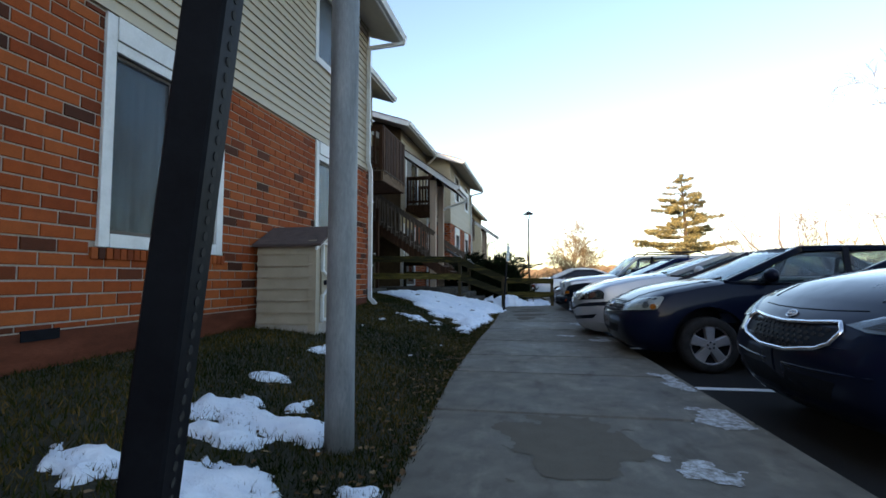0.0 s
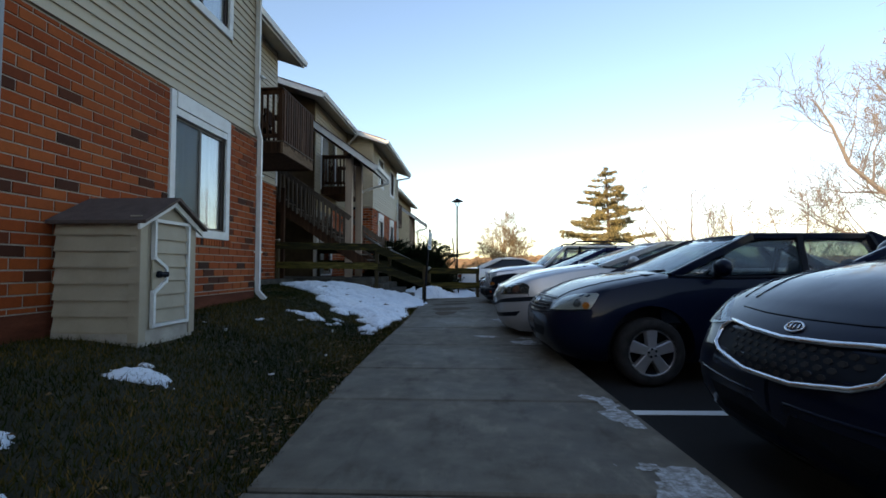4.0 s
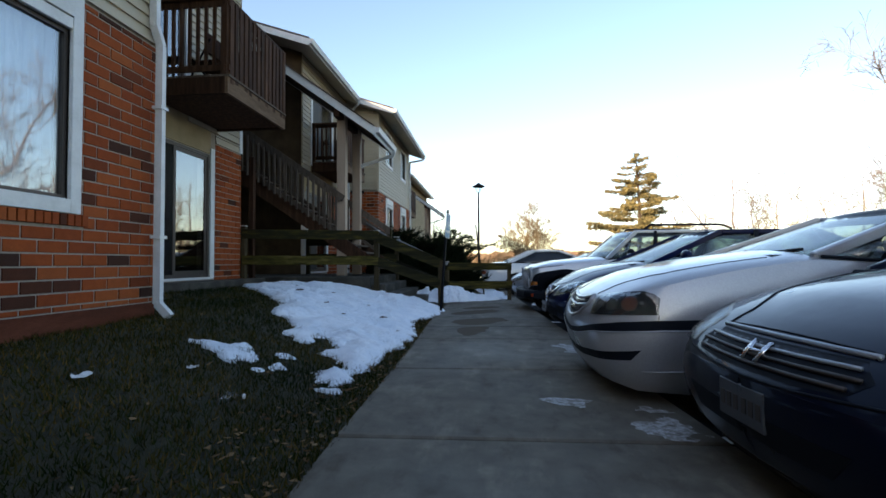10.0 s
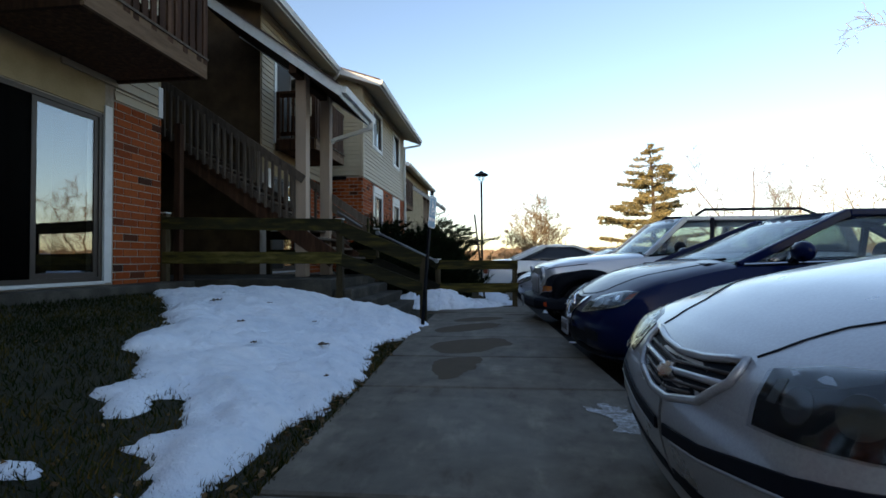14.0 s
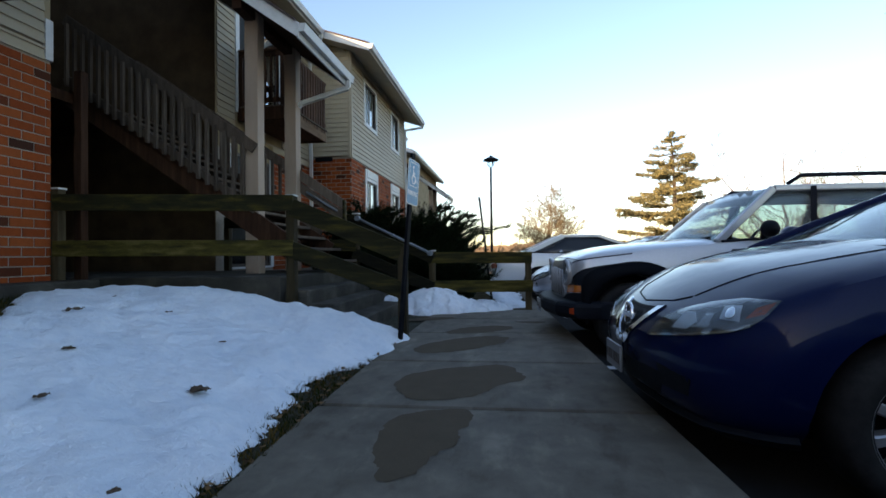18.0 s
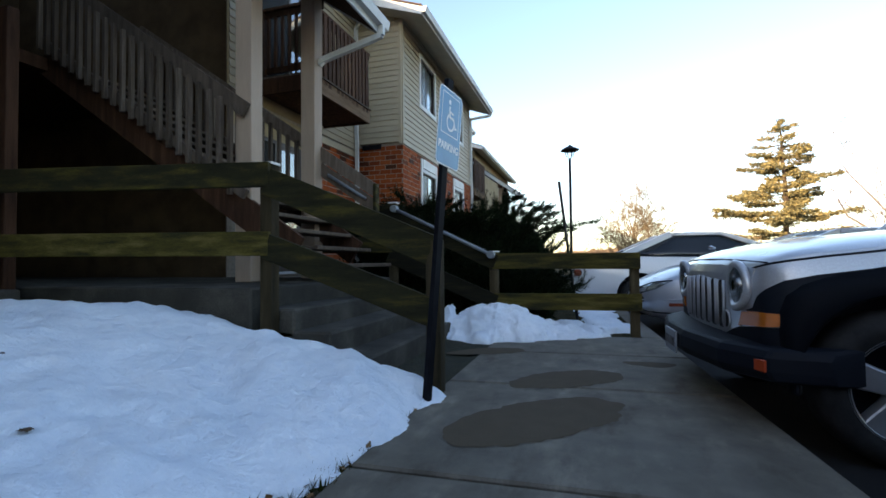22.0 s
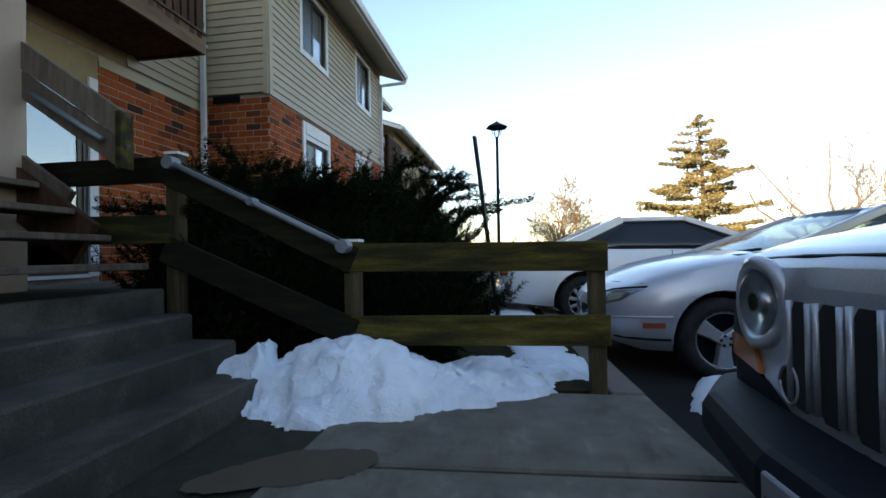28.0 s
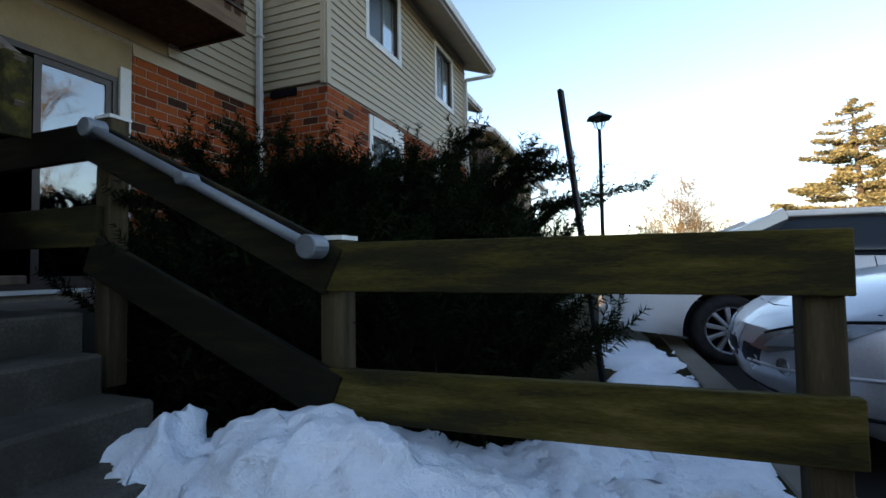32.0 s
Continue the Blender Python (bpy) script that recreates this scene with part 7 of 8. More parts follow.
            q = [(0.12 * R, -w0 * 0.9), (0.5 * R, -w0), (R * 0.96, -w1), (R * 0.96, w1), (0.5 * R, w0), (0.12 * R, w0 * 0.9)]
            lo = [bm.verts.new(c + d * u + p * v + Vector((0, -sd * 0.045, 0))) for u, v in q]
            hi = [bm.verts.new(c + d * u + p * v * 0.85 + Vector((0, sd * (0.008 + 0.012 * (1 - u / R)), 0))) for u, v in q]
            for i in range(6):
                j = (i + 1) % 6
                bm.faces.new((lo[i], lo[j], hi[j], hi[i]))
            bm.faces.new(hi)
            bm.faces.new(lo[::-1])
            self.add("spoke", bm, M["alloy"], rim, bevel=0.006)
        bm = bmesh.new()
        tube(bm, [(x, face - sd * 0.05, r), (x, face + sd * 0.024, r)], R * 0.24, 18)
        hub = self.add("hub", bm, M["alloy"], rim, bevel=0.008)
        for k in range(5):
            a = 2 * math.pi * k / 5 + 0.5
            c = Vector((x + R * 0.17 * math.cos(a), face, r + R * 0.17 * math.sin(a)))
            bm = bmesh.new()
            tube(bm, [c + Vector((0, sd * 0.022, 0)), c + Vector((0, sd * 0.0275, 0))], R * 0.05, 8)
            self.add("lug_nut", bm, M["blackplastic"], rim, "dark lug nut")

    def patch(self, name, poly, mat, origin=(-1, 0, 0), aim=(1, 0, 0), out=0.006, thick=0.02, parent=None, label="", cuts=3, hole=None):
        """A part moulded on to the body: poly lies across aim in (sideways, up) and is laid on the body's skin."""
        aim = Vector((tuple(aim) + (0.0,))[:3]).normalized()
        U = Vector((-aim.y, aim.x, 0)).normalized()
        if U.length < 0.1:
            U = Vector((0, 1, 0))
        V = U.cross(aim) * -1
        V = aim.cross(U) * -1 if (aim.cross(U)).z < 0 else aim.cross(U)
        o = Vector(origin)
        bm = bmesh.new()
        f = bm.faces.new([bm.verts.new((u, v, 0)) for u, v in poly])
        bmesh.ops.triangulate(bm, faces=[f])
        for _ in range(cuts):
            longe = [e for e in bm.edges if e.calc_length() > 0.07]
            if not longe:
                break
            bmesh.ops.subdivide_edges(bm, edges=longe, cuts=1)
            bmesh.ops.triangulate(bm, faces=bm.faces[:])
        last = None
        for v in bm.verts:
            p = o + U * v.co.x + V * v.co.y + Vector((0, 0, self.lift))
            hit, nrm, _, _ = self.tree.ray_cast(p, aim)
            drop = 0
            while (hit is None or nrm.z > 0.75) and drop < 25:
                drop += 1
                hit, nrm, _, _ = self.tree.ray_cast(p - Vector((0, 0, 0.01 * drop)), aim)
            if hit is None:
                hit, nrm, _, _ = self.tree.find_nearest(p + aim * 1.0)
            if nrm.dot(aim) > 0:
                nrm = -nrm
            v.co = hit - aim * out
        bmesh.ops.recalc_face_normals(bm, faces=bm.faces)
        if sum((fc.normal.dot(aim) for fc in bm.faces)) > 0:
            bmesh.ops.reverse_faces(bm, faces=bm.faces[:])
        front = bm.faces[:]
        back = bmesh.ops.extrude_face_region(bm, geom=front, use_keep_orig=True)["geom"]
        for v in back:
            if isinstance(v, bmesh.types.BMVert):
                v.co += aim * thick
        bmesh.ops.recalc_face_normals(bm, faces=bm.faces)
        return self.add(name, bm, mat, parent or self.t, label, smooth=False, fix=False)

    def both(self, name, poly, mat, origin, aim, **kw):
        obs = []
        for sd in (-1, 1):
            pl = poly if sd < 0 else [(-u, v) for u, v in poly]
            obs.append(self.patch(name, pl, mat, (origin[0], origin[1] * -sd, origin[2]), (aim[0], aim[1] * -sd, aim[2] if len(aim) > 2 else 0), **kw))
        return obs

    def ribbon(self, name, pts, rad, mat, aim=(1, 0, 0), parent=None, label="", seg=6, out=0.004):
        """A bead laid along points given as (y, z) on the front, or (x, z) on the side for an aim along y."""
        aim = Vector((tuple(aim) + (0.0,))[:3]).normalized()
        q = []
        for a, b in pts:
            p = Vector((-1, a, b)) if abs(aim.x) > 0.5 else Vector((a, -3 * (1 if aim.y > 0 else -1), b))
            if abs(aim.x) > 0.5:
                p.z += self.lift
            hit, nrm, _, _ = self.tree.ray_cast(p, aim)
            if hit is None:
                hit, nrm, _, _ = self.tree.find_nearest(p + aim)
            if nrm.dot(aim) > 0:
                nrm = -nrm
            q.append(hit + nrm * out)
        bm = bmesh.new()
        tube(bm, q, rad, seg)
        return self.add(name, bm, mat, parent or self.t, label, smooth=True)

    def band(self, name, z0, z1, path, mat, out=0.008, thick=0.025, parent=None, label="", dz=0.0):
        """A moulding that runs round the nose: path of ("f", y) points on the front and ("s", x, side) points on the flanks."""
        bm = bmesh.new()
        rows = []
        n = len(path)
        for i, q in enumerate(path):
            row = []
            for z in (z0, (z0 + z1) / 2, z1):
                if q[0] == "p":
                    th = radians(q[1])
                    aim = Vector((math.cos(th), -math.sin(th), 0))
                    o = Vector((0.9, 0, z + self.lift)) - aim * 2.5
                elif q[0] == "f":
                    o, aim = Vector((-1, q[1], z + self.lift)), Vector((1, 0, 0))
                else:
                    o, aim = Vector((q[1], 3 * q[2], z + self.lift)), Vector((0, -q[2], 0))
                hit, nrm, _, _ = self.tree.ray_cast(o, aim)
                if hit is None:
                    hit, nrm, _, _ = self.tree.find_nearest(o + aim * (1.0 if q[0] == "f" else 2.1))
                if nrm.dot(aim) > 0:
                    nrm = -nrm
                row.append((hit + nrm * out, hit - nrm * thick))
            rows.append([bm.verts.new(row[0][1])] + [bm.verts.new(r[0]) for r in row] + [bm.verts.new(row[2][1])])
        for r0, r1 in zip(rows, rows[1:]):
            for j in range(4):
                bm.faces.new((r0[j], r0[j + 1], r1[j + 1], r1[j]))
        bm.faces.new(rows[0][::-1])
        bm.faces.new(rows[-1])
        return self.add(name, bm, mat, parent or self.t, label)

    def wrap(self, name, poly, mat, sd, out=0.006, thick=0.02, parent=None, label=""):
        """A moulded part that follows the rounded corner: poly in (degrees round from the nose, height)."""
        bm = bmesh.new()
        f = bm.faces.new([bm.verts.new((a / 60, z, 0)) for a, z in poly])
        bmesh.ops.triangulate(bm, faces=[f])
        for _ in range(5):
            longe = [e for e in bm.edges if e.calc_length() > 0.05]
            if not longe:
                break
            bmesh.ops.subdivide_edges(bm, edges=longe, cuts=1)
            bmesh.ops.triangulate(bm, faces=bm.faces[:])
        deep = {}
        for v in bm.verts:
            th = radians(v.co.x * 60) * sd
            aim = Vector((math.cos(th), -math.sin(th), 0))
            p = Vector((0.9, 0, v.co.y + self.lift)) - aim * 2.5
            hit, nrm, _, _ = self.tree.ray_cast(p, aim)
            drop = 0
            while hit is None and drop < 30:
                drop += 1
                hit, nrm, _, _ = self.tree.ray_cast(p - Vector((0, 0, 0.01 * drop)), aim)
            v.co = hit - aim * out
            deep[v] = aim
        back = bmesh.ops.extrude_face_region(bm, geom=bm.faces[:], use_keep_orig=True)["geom"]
        for v in back:
            if isinstance(v, bmesh.types.BMVert):
                th = math.atan2(v.co.y, 0.9 - v.co.x)
                v.co += Vector((math.cos(th), -math.sin(th), 0)) * thick
        bmesh.ops.recalc_face_normals(bm, faces=bm.faces)
        ob = self.add(name, bm, mat, parent or self.t, label, fix=False)
        for q in ob.data.polygons:
            q.use_smooth = True
        ob.data.set_sharp_from_angle(angle=radians(40))
        return ob

    def skin(self, a, z):
        """The point of the body at a degrees round from the nose (positive on the side of the walk's start) and height z, and its normal."""
        th = radians(a)
        aim = Vector((math.cos(th), math.sin(th), 0))
        p = Vector((0.9, 0, z + self.lift)) - aim * 2.5
        for drop in range(30):
            hit, nrm, _, _ = self.tree.ray_cast(p - Vector((0, 0, 0.01 * drop)), aim)
            if hit is not None:
                return hit, (-nrm if nrm.dot(aim) > 0 else nrm)
        return p + aim * 1.7, -aim

    def bead(self, name, pts, rad, mat, parent=None, label="", out=0.004, closed=False, fine=3):
        """A bead laid on the body through points given as (degrees round from the nose, height)."""
        q = []
        ends = list(zip(pts, pts[1:] + ([pts[0]] if closed else [])))
        for (a0, z0), (a1, z1) in ends:
            for i in range(fine):
                hit, nrm = self.skin(a0 + (a1 - a0) * i / fine, z0 + (z1 - z0) * i / fine)
                q.append(hit + nrm * out)
        hit, nrm = self.skin(*ends[-1][1])
        q.append(hit + nrm * out)
        bm = bmesh.new()
        tube(bm, q, rad, 6)
        return self.add(name, bm, mat, parent or self.t, label, smooth=True)

    def top_line(self, name, pts, rad=0.005, mat="blackplastic"):
        """A shut line along both sides of the bonnet, through points (x, y)."""
        for sd in (-1, 1):
            q = []
            for (x0, y0), (x1, y1) in zip(pts, pts[1:]):
                for i in range(4):
                    hit, nrm, _, _ = self.tree.ray_cast(Vector((x0 + (x1 - x0) * i / 4, sd * (y0 + (y1 - y0) * i / 4), 3)), Vector((0, 0, -1)))
                    if hit is not None:
                        q.append(hit)
            bm = bmesh.new()
            tube(bm, q, rad, 5)
            self.add(name, bm, M[mat], self.t, smooth=True)

    def lamp(self, poly, mat, units, label):
        """A pair of head lamps with round or cornered inner units given as (degrees, height, radius, material) or (material, outline)."""
        for sd in (-1, 1):
            lp = self.wrap("head_lamp", poly, mat, sd, 0.005, label=label)
            cover = self.wrap("lens_cover", poly, M["lamp_glass"], sd, 0.022, 0.004, lp, "clear lens cover")
            cover.visible_shadow = False
            for n, u in enumerate(units):
                if isinstance(u[0], str):
                    self.wrap("lamp_unit", u[1], M[u[0]], sd, 0.009, 0.006, lp)
                else:
                    a, z, r, mt = u
                    self.wrap("lamp_unit", [(a + r * 62 * math.cos(t), z + r * math.sin(t)) for t in [math.pi * i / 8 for i in range(16)]], M[mt], sd, 0.009 + 0.003 * n, 0.006, lp)

    def nose(self, back=80):
        """The whole round of the nose from one flank to the other."""
        return [("p", -back + 2 * back * k / 32) for k in range(33)]

    def plate(self, z, tilt=0.0, y=0.0, x=None, mat="sign_white"):
        z += self.lift
        hit, nrm, _, _ = self.tree.ray_cast(Vector((-1, y, z)), Vector((1, 0, 0)))
        px = (hit.x if hit else 0.0) if x is None else x
        bm = bmesh.new()
        box(bm, px - 0.02, px - 0.006, y - 0.14, y + 0.14, z - 0.07, z + 0.07)
        pl = self.add("licence_plate", bm, M[mat], self.t, "weathered licence plate", bevel=0.004)
        for k in range(6):
            bm = bmesh.new()
            yy = y - 0.11 + k * 0.042 + (0.01 if k > 2 else 0)
            box(bm, px - 0.0225, px - 0.0201, yy - 0.013, yy + 0.013, z - 0.03, z + 0.025)
            self.add("character_bar", bm, M["frame_dark"], pl)

    def door_lines(self, xs, z0, z1):
        for sd in (-1, 1):
            for x in xs:
                top = lerp_list(self.s["top"], x) - 0.02
                pts = [(x, z0 + (top - z0) * k / 8) for k in range(9)]
                self.ribbon("door_gap", pts, 0.005, M["blackplastic"], (0, -sd * -1, 0) if sd < 0 else (0, -1, 0), out=0.0)
            for k, x in enumerate(xs[1:]):
                z = lerp_list(self.s["top"], x) - 0.13
                w, b, sh = self.sec(x)
                bm = bmesh.new()
                tube(bm, [(x - 0.26, sd * w * 0.975, z), (x - 0.22, sd * (w * 0.975 + 0.035), z), (x - 0.12, sd * (w * 0.975 + 0.035), z), (x - 0.08, sd * w * 0.975, z)], 0.014, 8)
                self.add("door_handle", bm, self.paint, self.t, smooth=True)


FRONT = [(0, 0.70), (0.02, 0.76), (0.05, 0.81), (0.09, 0.85), (0.14, 0.885), (0.2, 0.915), (0.28, 0.945), (0.4, 0.97), (0.6, 0.99), (0.9, 1.0), (3, 1.0)]
BLUNT = [(0, 0.74), (0.02, 0.79), (0.05, 0.84), (0.09, 0.88), (0.14, 0.91), (0.2, 0.935), (0.28, 0.955), (0.4, 0.975), (0.6, 0.99), (0.9, 1.0), (3, 1.0)]
REAR = [(0, 0.8), (0.05, 0.87), (0.15, 0.93), (0.4, 0.97), (0.8, 1.0), (3, 1.0)]
BOTTOM = [(0, 0.30), (0.05, 0.24), (0.2, 0.2), (0.6, 0.19), (3.8, 0.2), (4.4, 0.26), (5.2, 0.34)]
FIVE = dict(n=5, w0=0.24, w1=0.30, phase=0.31)
TEN = dict(n=10, w0=0.09, w1=0.12, phase=0.2)
THREE = dict(n=3, w0=0.24, w1=0.34, phase=0.5)


M["lamp_dim"] = plain("dim_reflector", (0.05, 0.048, 0.044), 0.3, 0.3)
M["amber_dark"] = plain("dark_amber", (0.10, 0.02, 0.007), 0.35)
M["amber_lamp"] = plain("amber_lamp", (0.45, 0.13, 0.012), 0.2)
M["plate_dark"] = plain("plate_dark", (0.06, 0.065, 0.075), 0.5)
M["plate_grey"] = plain("plate_grey", (0.2, 0.21, 0.23), 0.5)
M["lamp_body"] = plain("smoked_reflector", (0.07, 0.075, 0.08), 0.12, 0.3)
M["lamp_clear"] = plain("clear_lamp_housing", (0.20, 0.21, 0.22), 0.18, 0.5)
M["lamp_red"] = plain("red_brown_lamp", (0.22, 0.05, 0.025), 0.25)
M["dull_silver"] = plain("dull_silver", (0.36, 0.38, 0.40), 0.35, 0.5)
# dark navy saloon with a chrome-rimmed grille
k = Car("dark navy car with a chrome-rimmed black grille", "car", 1.42, 3.2, dict(nose=[(0.2, 0.10), (0.35, 0.02), (0.5, 0), (0.6, 0.02), (0.7, 0.07), (0.8, 0.14), (1.0, 0.16)], sweep=0.15, lift=0.045, L=4.6, W=1.86, H=1.585, r=0.335, wheels=(0.80, 3.52), glass=(1.08, 1.95, 3.5, 4.25), pillars=(2.35, 3.3),
    top=[(0, 0.60), (0.02, 0.70), (0.05, 0.76), (0.1, 0.80), (0.2, 0.845), (0.4, 0.90), (0.8, 0.97), (1.12, 1.01), (1.6, 1.03), (3.2, 1.07), (4.2, 1.1), (4.5, 1.05), (4.6, 0.85)], plan=FRONT, plan_rear=REAR, bottom=BOTTOM, rim=FIVE, roof_w=0.68, crown=0.055), M["paint_ink_blue"])
outline = [(-30, 0.722), (-16, 0.706), (0, 0.697), (16, 0.706), (30, 0.724), (31.7, 0.682), (28.8, 0.612), (23.9, 0.58), (9, 0.543), (-9, 0.543), (-23.9, 0.58), (-28.8, 0.612), (-31.7, 0.682)]
g = k.wrap("grille", outline, M["blackplastic"], -1, 0.002, label="black mesh grille")
k.bead("grille_surround", outline, 0.0135, M["chrome"], g, "bright chrome grille surround", out=0.008, closed=True)
for r in range(5):
    for q in range(15):
        a, z = -26 + 3.7 * q + (1.85 if r % 2 else 0), 0.567 + 0.029 * r
        if abs(a) < 12 + 110 * (z - 0.545) and abs(a) < 28:
            k.wrap("mesh_cell", [(a + 1.3 * math.cos(t), z + 0.011 * math.sin(t)) for t in [math.pi / 3 * i for i in range(6)]], M["dark"], -1, 0.006, 0.004, g)
k.bead("badge", [(3.5 * math.cos(t), 0.744 + 0.019 * math.sin(t)) for t in [math.pi * i / 8 for i in range(16)]], 0.005, M["chrome"], None, "oval chrome badge with short strokes", 0.006, True, 1)
for a in (-1.7, 0.0, 1.7):
    k.bead("badge_stroke", [(a, 0.754), (a, 0.734)], 0.004, M["chrome"], out=0.006, fine=1)
k.lamp([(31.8, 0.721), (42.9, 0.778), (53.4, 0.83), (63.5, 0.868), (69.1, 0.87), (71.8, 0.855), (69.4, 0.82), (64.3, 0.768), (58.8, 0.721), (53.7, 0.695), (46.2, 0.690), (38.8, 0.695)], M["lamp_clear"],
       [("dark", [(37.5, 0.712), (41.7, 0.74), (47.6, 0.778), (48.8, 0.75), (46, 0.702)]), (54.6, 0.765, 0.058, "dull_silver"), (54.0, 0.762, 0.046, "lamp_body"), (52.6, 0.755, 0.028, "chrome"), ("lamp_red", [(63.0, 0.842), (68.8, 0.862), (71, 0.85), (68.2, 0.816), (63.2, 0.782), (62.3, 0.803)])], "clear swept-back head lamp with a round projector")
k.patch("lower_intake", [(-0.5, 0.42), (0.5, 0.42), (0.42, 0.3), (-0.42, 0.3)], M["blackplastic"], out=0.003)
k.bead("bumper_crease", [(-60, 0.50), (-40, 0.475), (-20, 0.46), (0, 0.455), (20, 0.46), (40, 0.475), (60, 0.50)], 0.008, M["paint_ink_blue"], out=0.0)
k.bead("hood_gap", [(-37, 0.792), (-20, 0.782), (0, 0.779), (20, 0.782), (37, 0.792)], 0.0045, M["blackplastic"], out=0.0)
k.top_line("hood_crease", [(0.3, 0.50), (0.7, 0.56), (1.05, 0.62)], 0.006, "paint_ink_blue")
k.top_line("hood_gap", [(0.32, 0.62), (0.6, 0.70), (1.05, 0.745)])
k.door_lines((1.35, 2.35, 3.3), 0.3, 1.0)
k.done()

# dark navy saloon
k = Car("dark navy saloon with clouded head lamps overhanging the walkway", "car", 0.78, 6.33, dict(nose=[(0.2, 0.08), (0.3, 0.02), (0.42, 0), (0.52, 0.0), (0.57, 0.03), (0.65, 0.07), (0.75, 0.12)], sweep=0.13, lift=0.08, L=4.44, W=1.70, H=1.42, r=0.30, wheels=(0.90, 3.5), glass=(1.08, 1.95, 3.0, 3.75), pillars=(2.3, 3.05),
    top=[(0, 0.52), (0.02, 0.58), (0.05, 0.63), (0.1, 0.67), (0.2, 0.71), (0.4, 0.765), (0.8, 0.84), (1.08, 0.885), (1.5, 0.90), (3.0, 0.93), (3.8, 0.945), (4.3, 0.92), (4.44, 0.75)], plan=FRONT, plan_rear=REAR, bottom=BOTTOM, rim=FIVE, roof_w=0.67, crown=0.05), M["paint_midnight"])
g = k.wrap("grille", [(-27, 0.652), (0, 0.65), (27, 0.652), (30, 0.604), (26, 0.557), (14, 0.544), (-14, 0.544), (-26, 0.557), (-30, 0.604)], M["blackplastic"], -1, 0.002, label="dark slatted grille")
for z, a in ((0.572, 26), (0.600, 28), (0.628, 27)):
    k.bead("grille_bar", [(-a, z), (-a / 2, z - 0.004), (0, z - 0.006), (a / 2, z - 0.004), (a, z)], 0.0085, M["dull_silver"] if z > 0.62 else M["frame_dark"], g, out=0.006)
k.bead("grille_header", [(-29, 0.662), (-14, 0.664), (0, 0.664), (14, 0.664), (29, 0.662)], 0.011, M["dull_silver"], g, "dull silver grille header bar", out=0.004)
k.bead("badge", [(-2.6, 0.572), (-3.2, 0.635), (-2.2, 0.602), (2.2, 0.602), (3.2, 0.635), (2.6, 0.572)], 0.009, M["chrome"], g, "chrome badge", out=0.016, fine=2)
M["hazed"] = plain("hazed_lens", (0.30, 0.29, 0.24), 0.25)
k.lamp([(32.8, 0.571), (33.8, 0.643), (37, 0.69), (44, 0.712), (50.6, 0.725), (59.3, 0.735), (60.7, 0.722), (58.9, 0.652), (56.5, 0.595), (48.4, 0.586)], M["hazed"], [(49.9, 0.638, 0.034, "lamp_dim"), (54.6, 0.624, 0.03, "amber_lamp")], "clouded yellowish head lamp")
k.wrap("lower_intake", [(-28, 0.40), (28, 0.40), (24, 0.31), (-24, 0.31)], M["blackplastic"], -1, 0.003)
k.bead("bumper_crease", [(-56, 0.584), (-39.6, 0.56), (-15.8, 0.53), (0, 0.523), (15.8, 0.528), (39.6, 0.56), (56, 0.584)], 0.006, M["blackplastic"], out=0.0)
k.top_line("hood_gap", [(0.17, 0.39), (0.30, 0.40), (0.50, 0.53), (0.77, 0.585), (1.02, 0.61)], 0.006)
k.bead("hood_gap", [(-27, 0.672), (-14, 0.678), (0, 0.68), (14, 0.678), (27, 0.672)], 0.0045, M["blackplastic"], out=0.0)
k.door_lines((1.3, 2.3, 3.05), 0.28, 0.9)
k.plate(0.42, mat="plate_dark")
k.done()

# silver saloon
k = Car("silver saloon with a dark bumper strip", "car", 0.47, 8.34, dict(nose=[(0.2, 0.06), (0.33, 0.0), (0.5, 0.0), (0.55, 0.03), (0.66, 0.06), (0.75, 0.10)], sweep=0.10, arch=0.10, arch_up=0.09, lift=0.13, L=5.0, W=1.64, H=1.45, r=0.32, wheels=(1.06, 3.82), glass=(1.28, 2.2, 3.4, 4.3), pillars=(2.65, 3.5),
    top=[(0, 0.55), (0.02, 0.61), (0.05, 0.66), (0.1, 0.69), (0.2, 0.725), (0.4, 0.775), (0.8, 0.85), (1.28, 0.92), (1.7, 0.94), (3.4, 0.97), (4.4, 0.98), (4.85, 0.95), (5.0, 0.75)], plan=FRONT, plan_rear=REAR, bottom=BOTTOM, rim=FIVE, roof_w=0.67, crown=0.055), M["paint_silver"], 1.0)
outline = [(-21, 0.655), (-10, 0.63), (0, 0.622), (10, 0.63), (21, 0.655), (20, 0.60), (14.4, 0.532), (4, 0.496), (-4, 0.496), (-14.4, 0.532), (-20, 0.60)]
g = k.wrap("grille", outline, M["blackplastic"], -1, 0.001, label="dark slatted grille")
for z, a in ((0.525, 11), (0.55, 15), (0.605, 19), (0.63, 19)):
    k.bead("grille_bar", [(-a, z + 0.012), (0, z - 0.012), (a, z + 0.012)], 0.006, M["frame_dark"], g)
k.bead("centre_bar", [(-19.5, 0.592), (0, 0.565), (19.5, 0.592)], 0.012, M["paint_silver"], g, "silver bar across the grille")
k.bead("grille_surround", outline, 0.013, M["paint_silver"], g, "silver grille surround", out=0.006, closed=True)
k.wrap("badge", [(-3.4, 0.577), (-1.2, 0.580), (-0.9, 0.592), (1.2, 0.592), (1.5, 0.580), (3.4, 0.577), (3.1, 0.557), (1.2, 0.554), (0.9, 0.542), (-1.2, 0.542), (-1.5, 0.554), (-3.1, 0.557)], M["chrome"], -1, 0.022, parent=g, label="chrome badge")
